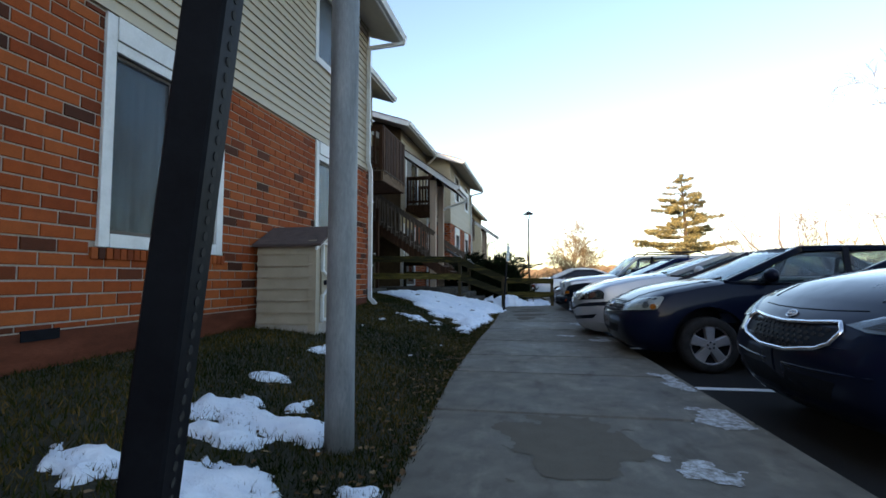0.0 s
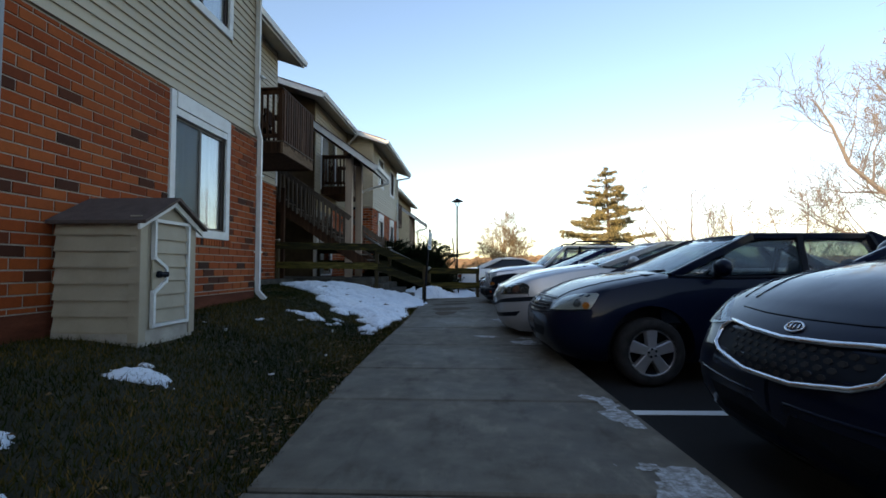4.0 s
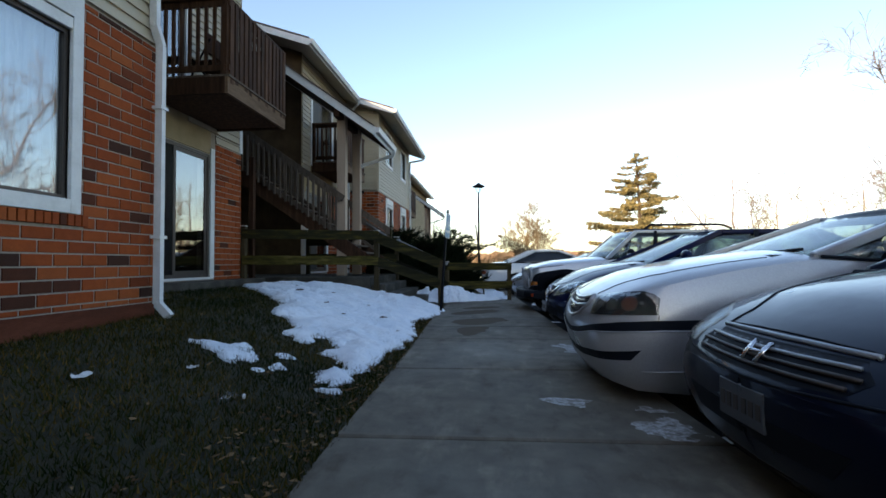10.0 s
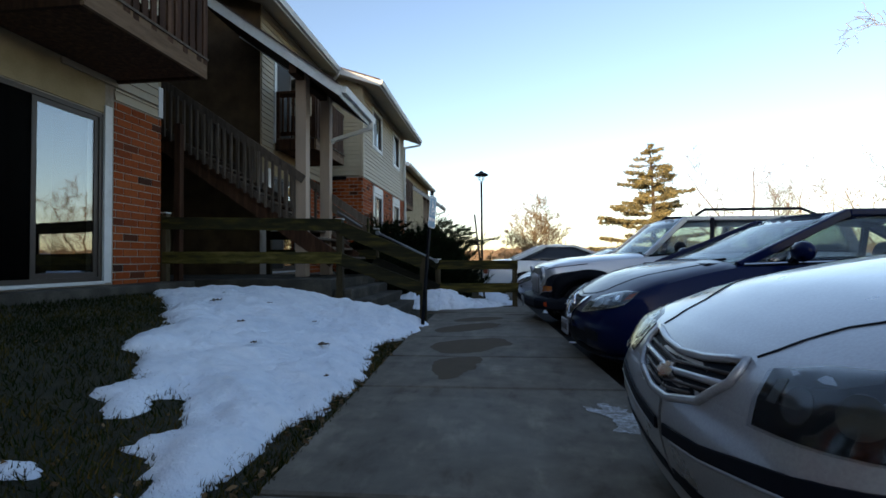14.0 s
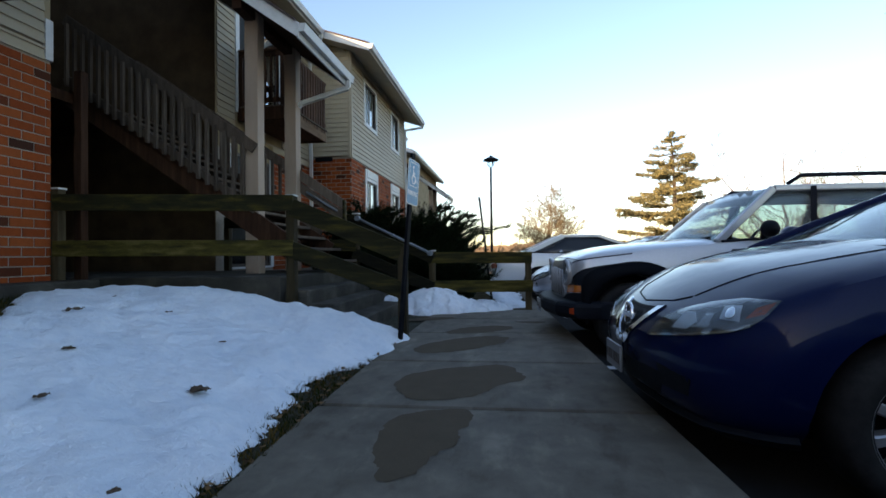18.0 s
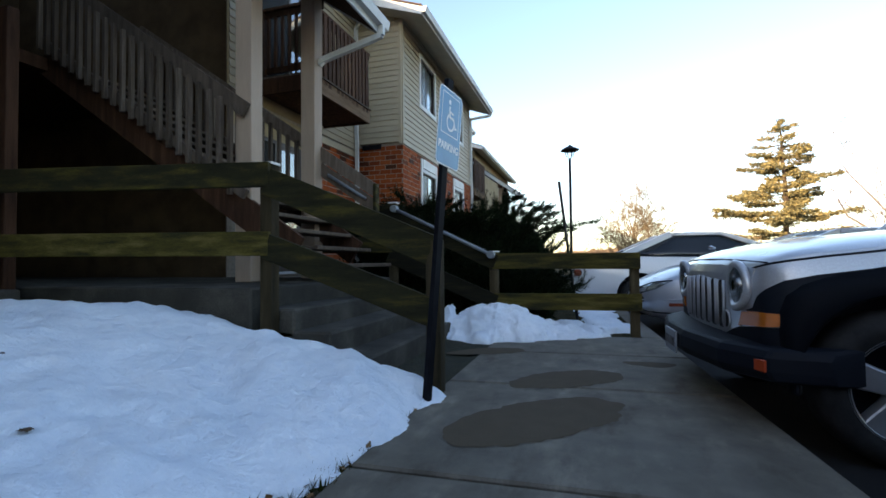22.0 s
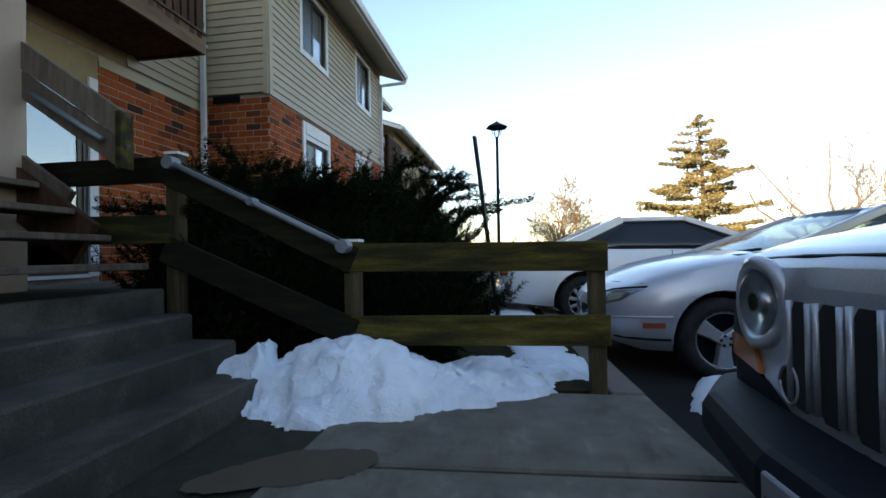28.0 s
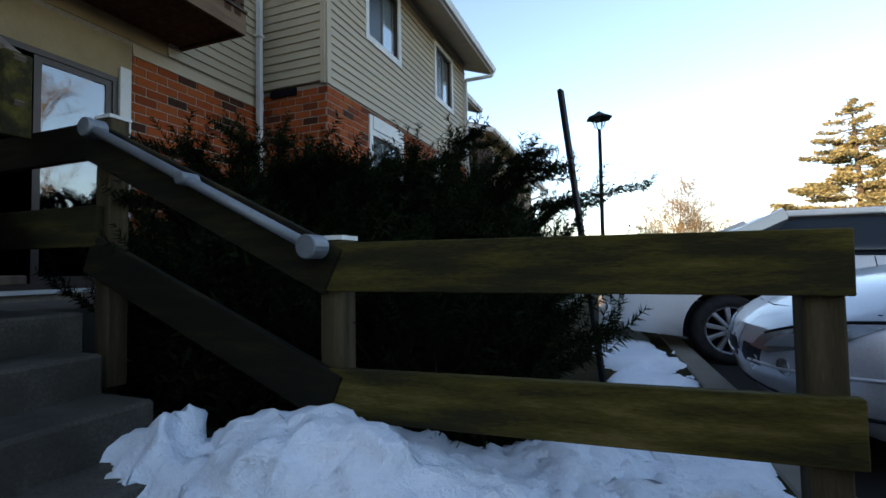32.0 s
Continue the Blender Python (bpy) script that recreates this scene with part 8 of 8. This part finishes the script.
M["smoked"] = plain("smoked_lens", (0.022, 0.024, 0.027), 0.08)
k.lamp([(27.0, 0.545), (26.3, 0.598), (26.6, 0.66), (33.9, 0.688), (42, 0.702), (50.7, 0.712), (54.5, 0.694), (56.5, 0.667), (56.1, 0.57), (48.0, 0.564), (36, 0.552)], M["smoked"], [(32.5, 0.612, 0.034, "lamp_body"), (39.4, 0.625, 0.038, "lamp_dim"), (46.5, 0.635, 0.045, "amber_dark"), (46.5, 0.640, 0.022, "amber_dark"), (51.0, 0.640, 0.012, "lamp_clear"), ("lamp_dim", [(28, 0.60), (28.4, 0.645), (29.8, 0.65), (29.6, 0.60)])], "large smoked head lamp")
top = [(-74.7, 0.547), (-55.8, 0.536), (-32.6, 0.486), (-16, 0.43), (0, 0.405), (16, 0.43), (32.6, 0.486), (44, 0.518), (55.8, 0.536), (74.7, 0.547)]
low = [(-73, 0.485), (-58, 0.48), (-44, 0.461), (-33, 0.446), (-16, 0.395), (0, 0.37), (16, 0.395), (33, 0.446), (44, 0.461), (58, 0.48), (73, 0.485)]
k.wrap("bumper_strip", top + low[::-1], M["blackplastic"], -1, 0.008, label="dark rubbing strip round the bumper")
k.bead("strip_edge", [(a, z - 0.006) for a, z in low], 0.006, M["dull_silver"], out=0.004)
k.wrap("lower_intake", [(-50.6, 0.35), (-40, 0.326), (-17, 0.285), (0, 0.272), (17, 0.285), (40, 0.326), (50.6, 0.35), (47, 0.284), (34, 0.262), (12.8, 0.226), (-12.8, 0.226), (-34, 0.262), (-47, 0.284)], M["blackplastic"], -1, 0.003, label="dark lower intake")
k.bead("lower_trim", [(50, 0.215), (67, 0.232)], 0.006, M["dull_silver"])
k.top_line("hood_gap", [(0.13, 0.31), (0.30, 0.37), (0.50, 0.53), (0.78, 0.585), (1.2, 0.64)], 0.0045)
k.bead("fender_gap", [(56.3, 0.567), (56.2, 0.54)], 0.003, M["blackplastic"], out=0.0)
k.door_lines((1.62, 2.65, 3.5), 0.28, 0.95)
k.done()

# blue compact saloon
k = Car("deep blue compact saloon with a chrome grille", "car", 0.65, 11.60, dict(nose=[(0.2, 0.08), (0.35, 0.02), (0.5, 0), (0.6, 0.03), (0.7, 0.08), (0.8, 0.14)], sweep=0.17, L=4.6, W=1.84, H=1.49, r=0.32, wheels=(0.84, 3.62), glass=(1.1, 2.1, 3.2, 4.05), pillars=(2.45, 3.3),
    top=[(0, 0.58), (0.02, 0.65), (0.05, 0.70), (0.1, 0.74), (0.2, 0.785), (0.4, 0.845), (0.8, 0.93), (1.1, 0.985), (1.6, 1.0), (3.2, 1.04), (4.0, 1.06), (4.45, 1.0), (4.6, 0.8)], plan=FRONT, plan_rear=REAR, bottom=BOTTOM, rim=TEN, roof_w=0.66, crown=0.055, mirror=M["paint_blue"], chrome_belt=True), M["paint_blue"])
g = k.wrap("grille", [(-15.5, 0.70), (0, 0.69), (15.5, 0.70), (8, 0.60), (2.5, 0.53), (-2.5, 0.53), (-8, 0.60)], M["blackplastic"], -1, 0.002, label="black honeycomb grille")
for sd in (-1, 1):
    k.wrap("chrome_wing", [(19.5, 0.712), (15.5, 0.705), (8, 0.60), (2.0, 0.53), (0.0, 0.525), (0.0, 0.485), (4.5, 0.488), (11.5, 0.605)], M["chrome"], sd, 0.014, parent=g, label="bright chrome grille wing")
hx = k.skin(0, 0.635)[0].x
bm = bmesh.new()
tube(bm, [(hx - 0.02, 0.062 * math.cos(a), 0.635 + 0.062 * math.sin(a)) for a in [2 * math.pi * i / 24 for i in range(25)]], 0.011, 8, False)
box(bm, hx - 0.03, hx - 0.012, -0.085, 0.085, 0.622, 0.648)
k.add("badge", bm, M["chrome"], g, "round chrome badge with a bar")
for r in range(6):
    for q in range(9):
        a, z = -13 + 3.2 * q + (1.6 if r % 2 else 0), 0.55 + 0.027 * r
        if abs(a) < 2 + (z - 0.53) * 75:
            k.wrap("mesh_cell", [(a + 1.1 * math.cos(t), z + 0.010 * math.sin(t)) for t in [math.pi / 3 * i for i in range(6)]], M["dark"], -1, 0.005, 0.004, g)
k.lamp([(20.3, 0.574), (24, 0.672), (32.1, 0.728), (40, 0.76), (48.6, 0.783), (57.3, 0.785), (54.7, 0.727), (51.6, 0.68), (48, 0.655), (38.5, 0.618), (29, 0.592)], M["lamp_body"],
       [("dull_silver", [(30.2, 0.633), (32.1, 0.705), (36, 0.71), (38.5, 0.675), (36, 0.64)]), ("lamp_clear", [(39, 0.66), (40.2, 0.712), (42.6, 0.715), (42.4, 0.663)]), ("dull_silver", [(44.6, 0.70), (44.2, 0.748), (49, 0.757), (49.3, 0.696)]), (46.8, 0.728, 0.02, "chrome"), ("lamp_red", [(50.4, 0.709), (52.5, 0.754), (56.4, 0.778), (54.2, 0.731)]), ("chrome", [(22, 0.577), (29, 0.594), (38.5, 0.62), (48, 0.657), (51.6, 0.682), (51.4, 0.69), (48, 0.666), (38.5, 0.629), (29, 0.603), (22, 0.586)])], "angular clear head lamp with bright reflectors")
k.wrap("lower_intake", [(-30, 0.42), (30, 0.42), (25, 0.3), (-25, 0.3)], M["blackplastic"], -1, 0.003)
k.both("fog_recess", [(-0.1, 0.46), (0.12, 0.44), (0.1, 0.36), (-0.08, 0.36)], M["blackplastic"], (-0.4, 0.9, 0), (0.78, -0.62), out=0.003)
k.band("lip", 0.225, 0.26, k.nose(60), M["blackplastic"], out=0.03, label="black lower lip")
k.bead("hood_gap", [(-28, 0.762), (-20, 0.735), (0, 0.712), (20, 0.735), (28, 0.762)], 0.005, M["blackplastic"], out=0.0)
k.top_line("hood_gap", [(0.25, 0.36), (0.40, 0.42), (0.62, 0.54), (0.85, 0.61), (1.06, 0.64)], 0.0045)
k.plate(0.41, x=-0.03, mat="plate_grey")
k.door_lines((1.35, 2.45, 3.3), 0.3, 1.0)
k.done()

# pale silver off-roader
HIGH_BOTTOM = [(0, 0.36), (0.1, 0.33), (0.6, 0.33), (3.8, 0.33), (4.6, 0.36)]
k = Car("pale silver off-roader with black bumper and flares", "car", 0.53, 14.40, dict(sweep=0.09, L=4.2, W=1.80, H=1.66, r=0.35, arch=0.075, wheels=(0.58, 3.3), glass=(1.33, 1.92, 3.9, 4.1), pillars=(2.2, 3.1),
    top=[(0, 0.83), (0.02, 0.90), (0.05, 0.935), (0.1, 0.955), (0.2, 0.975), (0.5, 1.0), (1.2, 1.06), (1.6, 1.09), (3.0, 1.12), (3.9, 1.12), (4.2, 1.1)], plan=[(0, 0.86), (0.03, 0.9), (0.08, 0.925), (0.2, 0.94), (0.5, 0.96), (1.0, 1.0), (3, 1)], plan_rear=[(0, 0.94), (0.1, 0.98), (0.4, 1), (3, 1)], bottom=HIGH_BOTTOM, rim=FIVE, roof_w=0.76, crown=0.06, mirror=M["blackplastic"]), M["paint_pale"])
g = k.patch("grille_panel", [(-0.67, 0.89), (-0.3, 0.905), (0.3, 0.905), (0.67, 0.89), (0.66, 0.66), (0.46, 0.52), (-0.46, 0.52), (-0.66, 0.66)], M["paint_pale"], out=0.006, label="silver seven-slot grille panel")
for i in range(7):
    y = -0.342 + i * 0.114
    top = 0.83 - 0.004 * abs(i - 3)
    k.patch("slot", [(y - 0.034, 0.57), (y - 0.022, 0.55), (y + 0.022, 0.55), (y + 0.034, 0.57), (y + 0.034, top - 0.02), (y + 0.02, top), (y - 0.02, top), (y - 0.034, top - 0.02)], M["dark"], out=0.012, thick=0.004, parent=g, cuts=0, label="dark grille slot")
    for e in (-0.042, 0.042):
        k.ribbon("slot_edge", [(y + e, 0.56), (y + e, 0.70), (y + e, top)], 0.0085, M["paint_pale"], parent=g, out=0.014)
for sd in (-1, 1):
    y = sd * 0.548
    c = Vector((0.045, y, 0.797))
    bm = bmesh.new()
    tube(bm, [c + Vector((-0.035 + 0.02 * abs(math.cos(a)), 0.108 * math.cos(a), 0.115 * math.sin(a))) for a in [2 * math.pi * i / 28 for i in range(29)]], 0.022, 8, False)
    hl = k.add("head_lamp", bm, M["paint_pale"], None, "round head lamp in a silver bezel", smooth=True)
    bm = bmesh.new()
    tube(bm, [c + Vector((-0.012, 0, 0)), c + Vector((-0.02, 0, 0)), c + Vector((-0.034, 0, 0))], [0.03, 0.07, 0.102], 24)
    k.add("reflector", bm, M["lens"], hl, "chromed reflector", smooth=True)
    bm = bmesh.new()
    tube(bm, [c + Vector((-0.062, 0, 0)), c + Vector((-0.052, 0, 0)), c + Vector((-0.036, 0, 0))], [0.035, 0.075, 0.1], 24)
    q = k.add("lens_cover", bm, M["lamp_glass"], hl, smooth=True)
    q.visible_shadow = False
    bm = bmesh.new()
    tube(bm, [c + Vector((-0.045, 0, 0.0)), c + Vector((-0.015, 0, 0.0))], 0.028, 14)
    k.add("bulb_shield", bm, M["chrome"], hl)
    ring = [(sd * 0.40 + 0.046 * math.cos(a), 0.60 + 0.05 * math.sin(a)) for a in [math.pi * i / 9 for i in range(18)]]
    k.patch("fog_lamp", ring, M["dark"], out=0.009, thick=0.004, cuts=0, label="small round dark fog lamp recess")
    k.ribbon("fog_lamp_rim", ring + ring[:1], 0.006, M["paint_pale"], out=0.010)
for sd in (-1, 1):
    k.wrap("turn_signal", [(34, 0.664), (41, 0.676), (48.2, 0.674), (47.4, 0.625), (45.5, 0.612), (39, 0.602), (32.2, 0.588)], M["amber_lamp"], sd, 0.02, 0.03, label="amber turn signal")
for sd in (-1, 1):
    k.wrap("valance", [(24, 0.525), (31, 0.575), (40, 0.60), (49, 0.612), (49, 0.45), (48, 0.38), (24, 0.38)], M["blackplastic"], sd, 0.012, 0.02, label="dark plastic below the turn signal")
    k.wrap("flare_front", [(35.3, 0.672), (38.5, 0.69), (40.4, 0.75), (43.2, 0.79), (46.9, 0.832), (52.6, 0.86), (60.7, 0.882), (64, 0.89), (64, 0.78), (58, 0.74), (53, 0.67), (50, 0.59), (49.2, 0.45), (47.5, 0.45), (48.4, 0.66), (41, 0.66)], M["blackplastic"], sd, 0.014, 0.02, label="dark plastic flare sweeping up behind the lamp")
k.bead("hood_gap", [(37.5, 0.888), (43, 0.91), (47, 0.925), (54, 0.945), (69, 0.975)], 0.006, M["blackplastic"], out=0.0)
bm = bmesh.new()
pts = [(0.26, -0.93, 0.47), (0.03, -0.87, 0.47), (-0.11, -0.64, 0.47), (-0.185, -0.2, 0.47), (-0.185, 0.2, 0.47), (-0.11, 0.64, 0.47), (0.03, 0.87, 0.47), (0.26, 0.93, 0.47)]
rows = []
for p in pts:
    p = Vector(p)
    inn = Vector((0.12 if abs(p.y) < 0.86 else 0.25, p.y * 0.95, 0))
    rows.append([bm.verts.new((p.x + 0.03, p.y, 0.36)), bm.verts.new((p.x, p.y, 0.41)), bm.verts.new((p.x, p.y, 0.475)), bm.verts.new((p.x + 0.025, p.y * 0.99, 0.515)), bm.verts.new((max(p.x + 0.15, 0.12), p.y * 0.97, 0.535)), bm.verts.new((max(p.x + 0.15, 0.14), p.y * 0.97, 0.36))])
for r0, r1 in zip(rows, rows[1:]):
    for i in range(6):
        j = (i + 1) % 6
        bm.faces.new((r0[i], r0[j], r1[j], r1[i]))
bm.faces.new(rows[0][::-1])
bm.faces.new(rows[-1])
k.add("front_bumper", bm, M["blackplastic"], None, "thick black moulded bumper", bevel=0.012)
k.plate(0.42, x=-0.185, mat="plate_grey")
for sd in (-1, 1):
    bm = bmesh.new()
    beam(bm, (-0.004, sd * 0.78, 0.435), (0.036, sd * 0.862, 0.435), 0.03, 0.062)
    k.add("side_marker", bm, M["red"], None, "small orange marker lamp", bevel=0.006)
for sd in (-1, 1):
    for wx, edge in ((0.58, [(0, 0.54), (29, 0.55), (48, 0.574), (66, 0.564), (92, 0.55), (106, 0.55), (122, 0.585), (134, 0.62), (142, 0.60), (152, 0.54), (165, 0.48), (180, 0.45), (190, 0.44)]), (3.3, [(0, 0.56), (45, 0.56), (90, 0.55), (135, 0.57), (180, 0.55)])):
        bm = bmesh.new()
        rows = []
        for i in range(25):
            a = -5 + 190 * i / 24
            co, si, rr = math.cos(radians(a)), math.sin(radians(a)), lerp_list(edge, a)
            row = []
            for u, proud in ((0.0, -0.2), (0.0, 0.03), (0.12, 0.05), (0.55, 0.035), (0.93, 0.02), (1.0, -0.01)):
                q = 0.425 + (rr - 0.425) * u
                x, z = wx + q * co, 0.35 + q * si
                row.append(bm.verts.new((x, sd * (k.sec(min(max(x, 0.0), 4.1))[0] * (1.0 if z < 0.8 else 0.99) + proud), z)))
            rows.append(row)
        for r0, r1 in zip(rows, rows[1:]):
            for i in range(5):
                bm.faces.new((r0[i], r0[i + 1], r1[i + 1], r1[i]))
        bmesh.ops.solidify(bm, geom=bm.faces[:], thickness=0.012)
        k.add("wheel_flare", bm, M["blackplastic"], None, "wide dark plastic wheel flare", smooth=True)
    bm = bmesh.new()
    tube(bm, [(2.08, sd * 0.63, 1.62), (2.2, sd * 0.64, 1.70), (3.45, sd * 0.64, 1.70), (3.65, sd * 0.63, 1.62)], 0.02, 8)
    k.add("roof_rail", bm, M["blackplastic"], None, smooth=True)
    bx2 = bmesh.new()
    box(bx2, 1.2, 2.68, sd * 0.895 - 0.02, sd * 0.895 + 0.02, 0.46, 0.56)
    k.add("side_moulding", bx2, M["blackplastic"], None, bevel=0.01)
k.ribbon("hood_gap", [(-0.74, 0.915), (-0.4, 0.93), (0, 0.935), (0.4, 0.93), (0.74, 0.915)], 0.006, M["blackplastic"], out=0.0)
bm = bmesh.new()
tube(bm, [(0.06, -0.045, 1.005), (0.05, 0.0, 1.012), (0.06, 0.045, 1.005)], [0.006, 0.014, 0.006], 8)
k.add("badge", bm, M["chrome"], None)
k.door_lines((1.12, 2.05, 2.95), 0.45, 1.05)
k.done()

# light silver coupe-saloon
k = Car("light silver two-door car with three-spoke wheels", "car", 0.36, 18.1, dict(nose=[(0.25, 0.06), (0.38, 0), (0.48, 0.01), (0.58, 0.07), (0.68, 0.16)], sweep=0.2, lift=0.05, L=4.5, W=1.74, H=1.33, r=0.305, arch=0.035, wheels=(0.86, 3.5), glass=(1.2, 2.15, 3.1, 3.9), pillars=(2.9,),
    top=[(0, 0.55), (0.02, 0.60), (0.05, 0.635), (0.1, 0.66), (0.2, 0.69), (0.4, 0.735), (0.8, 0.805), (1.2, 0.855), (1.6, 0.87), (3.0, 0.9), (3.9, 0.93), (4.3, 0.91), (4.5, 0.75)], plan=FRONT, plan_rear=REAR, bottom=BOTTOM, rim=THREE, roof_w=0.66, crown=0.05, mirror=M["blackplastic"]), M["paint_grey_silver"])
k.lamp([(12, 0.455), (16.2, 0.516), (35, 0.595), (46, 0.618), (54.2, 0.628), (50.4, 0.60), (43.4, 0.527), (23.2, 0.445)], M["lamp_clear"], [("dull_silver", [(20, 0.47), (24, 0.525), (33, 0.56), (33, 0.50)]), ("hazed", [(35, 0.51), (36, 0.575), (46, 0.60), (43, 0.545)])], "narrow clear head lamp")
k.bead("lamp_brow", [(18, 0.53), (35, 0.602), (46, 0.625), (54.5, 0.637)], 0.007, M["blackplastic"], label="dark gap over the lamp")
for sd in (-1, 1):
    k.wrap("side_marker", [(53.3, 0.372), (62.1, 0.376), (62.1, 0.340), (53.2, 0.334)], M["lamp_red"], sd, 0.006, 0.01, label="dull red side marker")
k.bead("bumper_crease", [(-65, 0.424), (-45, 0.41), (-28, 0.385), (0, 0.37), (28, 0.385), (45, 0.41), (65, 0.424)], 0.009, M["paint_grey_silver"], out=0.002)
k.bead("lower_sill", [(-64, 0.252), (-41, 0.251), (0, 0.25), (41, 0.251), (64, 0.252)], 0.01, M["blackplastic"], out=0.002)
k.patch("intake", [(-0.3, 0.46), (0.3, 0.46), (0.26, 0.36), (-0.26, 0.36)], M["blackplastic"], out=0.003)
k.both("fog_lamp", [(0.05 * math.cos(t), 0.40 + 0.04 * math.sin(t)) for t in [math.pi * i / 6 for i in range(12)]], M["lens"], (-0.4, 0.75, 0), (0.85, -0.5), out=0.006, cuts=0)
for sd in (-1, 1):
    k.ribbon("side_moulding", [(1.35 + 0.2 * i, 0.50) for i in range(10)], 0.018, M["paint_grey_silver"], (0, -sd, 0), out=0.0)
k.ribbon("hood_gap", [(-0.7, 0.66), (-0.4, 0.655), (0, 0.65), (0.4, 0.655), (0.7, 0.66)], 0.004, M["blackplastic"], out=0.0)
k.door_lines((1.42, 2.9), 0.28, 0.88)
k.done()

# white saloon beyond
k = Car("white saloon backed in, with dark tinted windows", "car", 4.55, 21.25, dict(nose=[(0.25, 0.05), (0.4, 0), (0.55, 0.02), (0.7, 0.1)], sweep=0.15, L=4.8, W=1.8, H=1.47, r=0.32, wheels=(0.95, 3.7), glass=(1.2, 2.35, 3.15, 4.05), pillars=(),
    top=[(0, 0.58), (0.02, 0.64), (0.05, 0.68), (0.1, 0.72), (0.2, 0.76), (0.4, 0.81), (0.8, 0.89), (1.2, 0.95), (1.6, 0.97), (3.3, 1.0), (4.2, 1.02), (4.65, 0.98), (4.8, 0.8)], plan=FRONT, plan_rear=REAR, bottom=BOTTOM, rim=TEN, roof_w=0.67, crown=0.05, tint=M["tinted_glass"]), M["paint_white"], 183.1)
bm = bmesh.new()
box(bm, 4.70, 4.84, -0.82, 0.82, 0.30, 0.56)
k.add("rear_bumper", bm, M["paint_white"], None, "tall white rear bumper", bevel=0.05)
for sd in (-1, 1):
    bm = bmesh.new()
    box(bm, 4.66, 4.80, sd * 0.72 - 0.1, sd * 0.72 + 0.1, 0.66, 0.78)
    k.add("tail_lamp", bm, M["lamp_red"], None, "dull red tail lamp", bevel=0.02)
    bm = bmesh.new()
    box(bm, 2.66, 2.84, sd * 0.885 - 0.02, sd * 0.885 + 0.02, 0.80, 0.825)
    k.add("door_handle", bm, M["paint_white"], None, bevel=0.008)
bm = bmesh.new()
box(bm, 4.72, 4.85, -0.80, 0.80, 0.24, 0.30)
k.add("rear_valance", bm, M["blackplastic"], None, "scuffed dark lower valance", bevel=0.01)
k.door_lines((1.45, 2.6), 0.3, 0.98)
k.done()

# ---- pieces of walls ----
M["red_parge"] = mottled("red_parge", [(0.2, (0.0525, 0.0168, 0.0091)), (0.5, (0.105, 0.0308, 0.0154)), (0.8, (0.168, 0.0525, 0.028))], 4, 0.9, 0, 0.35, 60, (1, 0.5, 2), spec=0.15)
bx("base_course", M["red_parge"], wall_a, XA - 0.02, XA + 0.006, -26, YA - 0.002, -0.1, 0.56, "dirty red-painted base of the wall")
sill_cells = []
cells = brick_cells(-4.0, YA, 0.572, 3.16, [W1, W2, (W1[0] - 0.06, W1[1] + 0.06, W1[2] - 0.1, W1[2]), (W2[0] - 0.06, W2[1] + 0.06, W2[2] - 0.1, W2[2])])
bricks(wall_a, 0, XA, 1, cells, lambda s, e, a, b: 5.6 < s < 8.85 and 0.6 < (a + b) / 2 < 2.9)
for w in (W1, W2):
    y = w[0] - 0.05
    while y < w[1] + 0.03:
        bm = bmesh.new()
        box(bm, XA - 0.02, XA + 0.03, y, y + 0.057, w[2] - 0.098, w[2] - 0.004)
        part("sill_brick", bm, M["brick"], wall_a, bevel=0.003)
        y += 0.0677
cells = brick_cells(12.40, 13.28, 0.5, 3.12, [])
bricks(wall_r, 0, XR, 1, cells, lambda s, e, a, b: True)
cells = brick_cells(18.30, YR1, 0.2, 3.2, [])
bricks(wall_q, 0, XR, 1, cells, lambda s, e, a, b: True)
cells = brick_cells(YB, YB1, 0.2, 3.42, [L1, L2])
bricks(wall_b, 0, XB, 1, cells, None)
cells = brick_cells(XR, XB + 0.008, 0.2, 3.44, [])
bricks(wall_bs, 1, YB - 0.001, -1, cells, None)
siding(wall_au, 0, XA, 1, -3.0, YA - 0.09, 3.19, 6.2, [U1, U2])
siding(wall_ru, 0, XR, 1, YA, 13.2, 3.31, 6.75, [(DU[0] - 0.12, DU[1] + 0.12, 3.3, DU[3] + 0.12)])
siding(wall_r, 0, XR, 1, 12.4, 13.2, 3.13, 3.28)
siding(wall_bu, 0, XB, 1, YB + 0.07, YB1, 3.45, 6.25, [V1, V2])
siding(wall_bsu, 1, YB - 0.03, -1, XR, XB - 0.07, 3.49, 7.0, top=lambda x: TB(x) - 0.12)
siding(wall_qu, 0, XR, 1, YR0 + 0.03, YR1, 3.37, 6.5, [(DBU[0] - 0.12, DBU[1] + 0.12, 3.3, DBU[3] + 0.12)])
siding(wall_q, 0, XR, 1, 18.3, YR1, 3.2, 3.34)
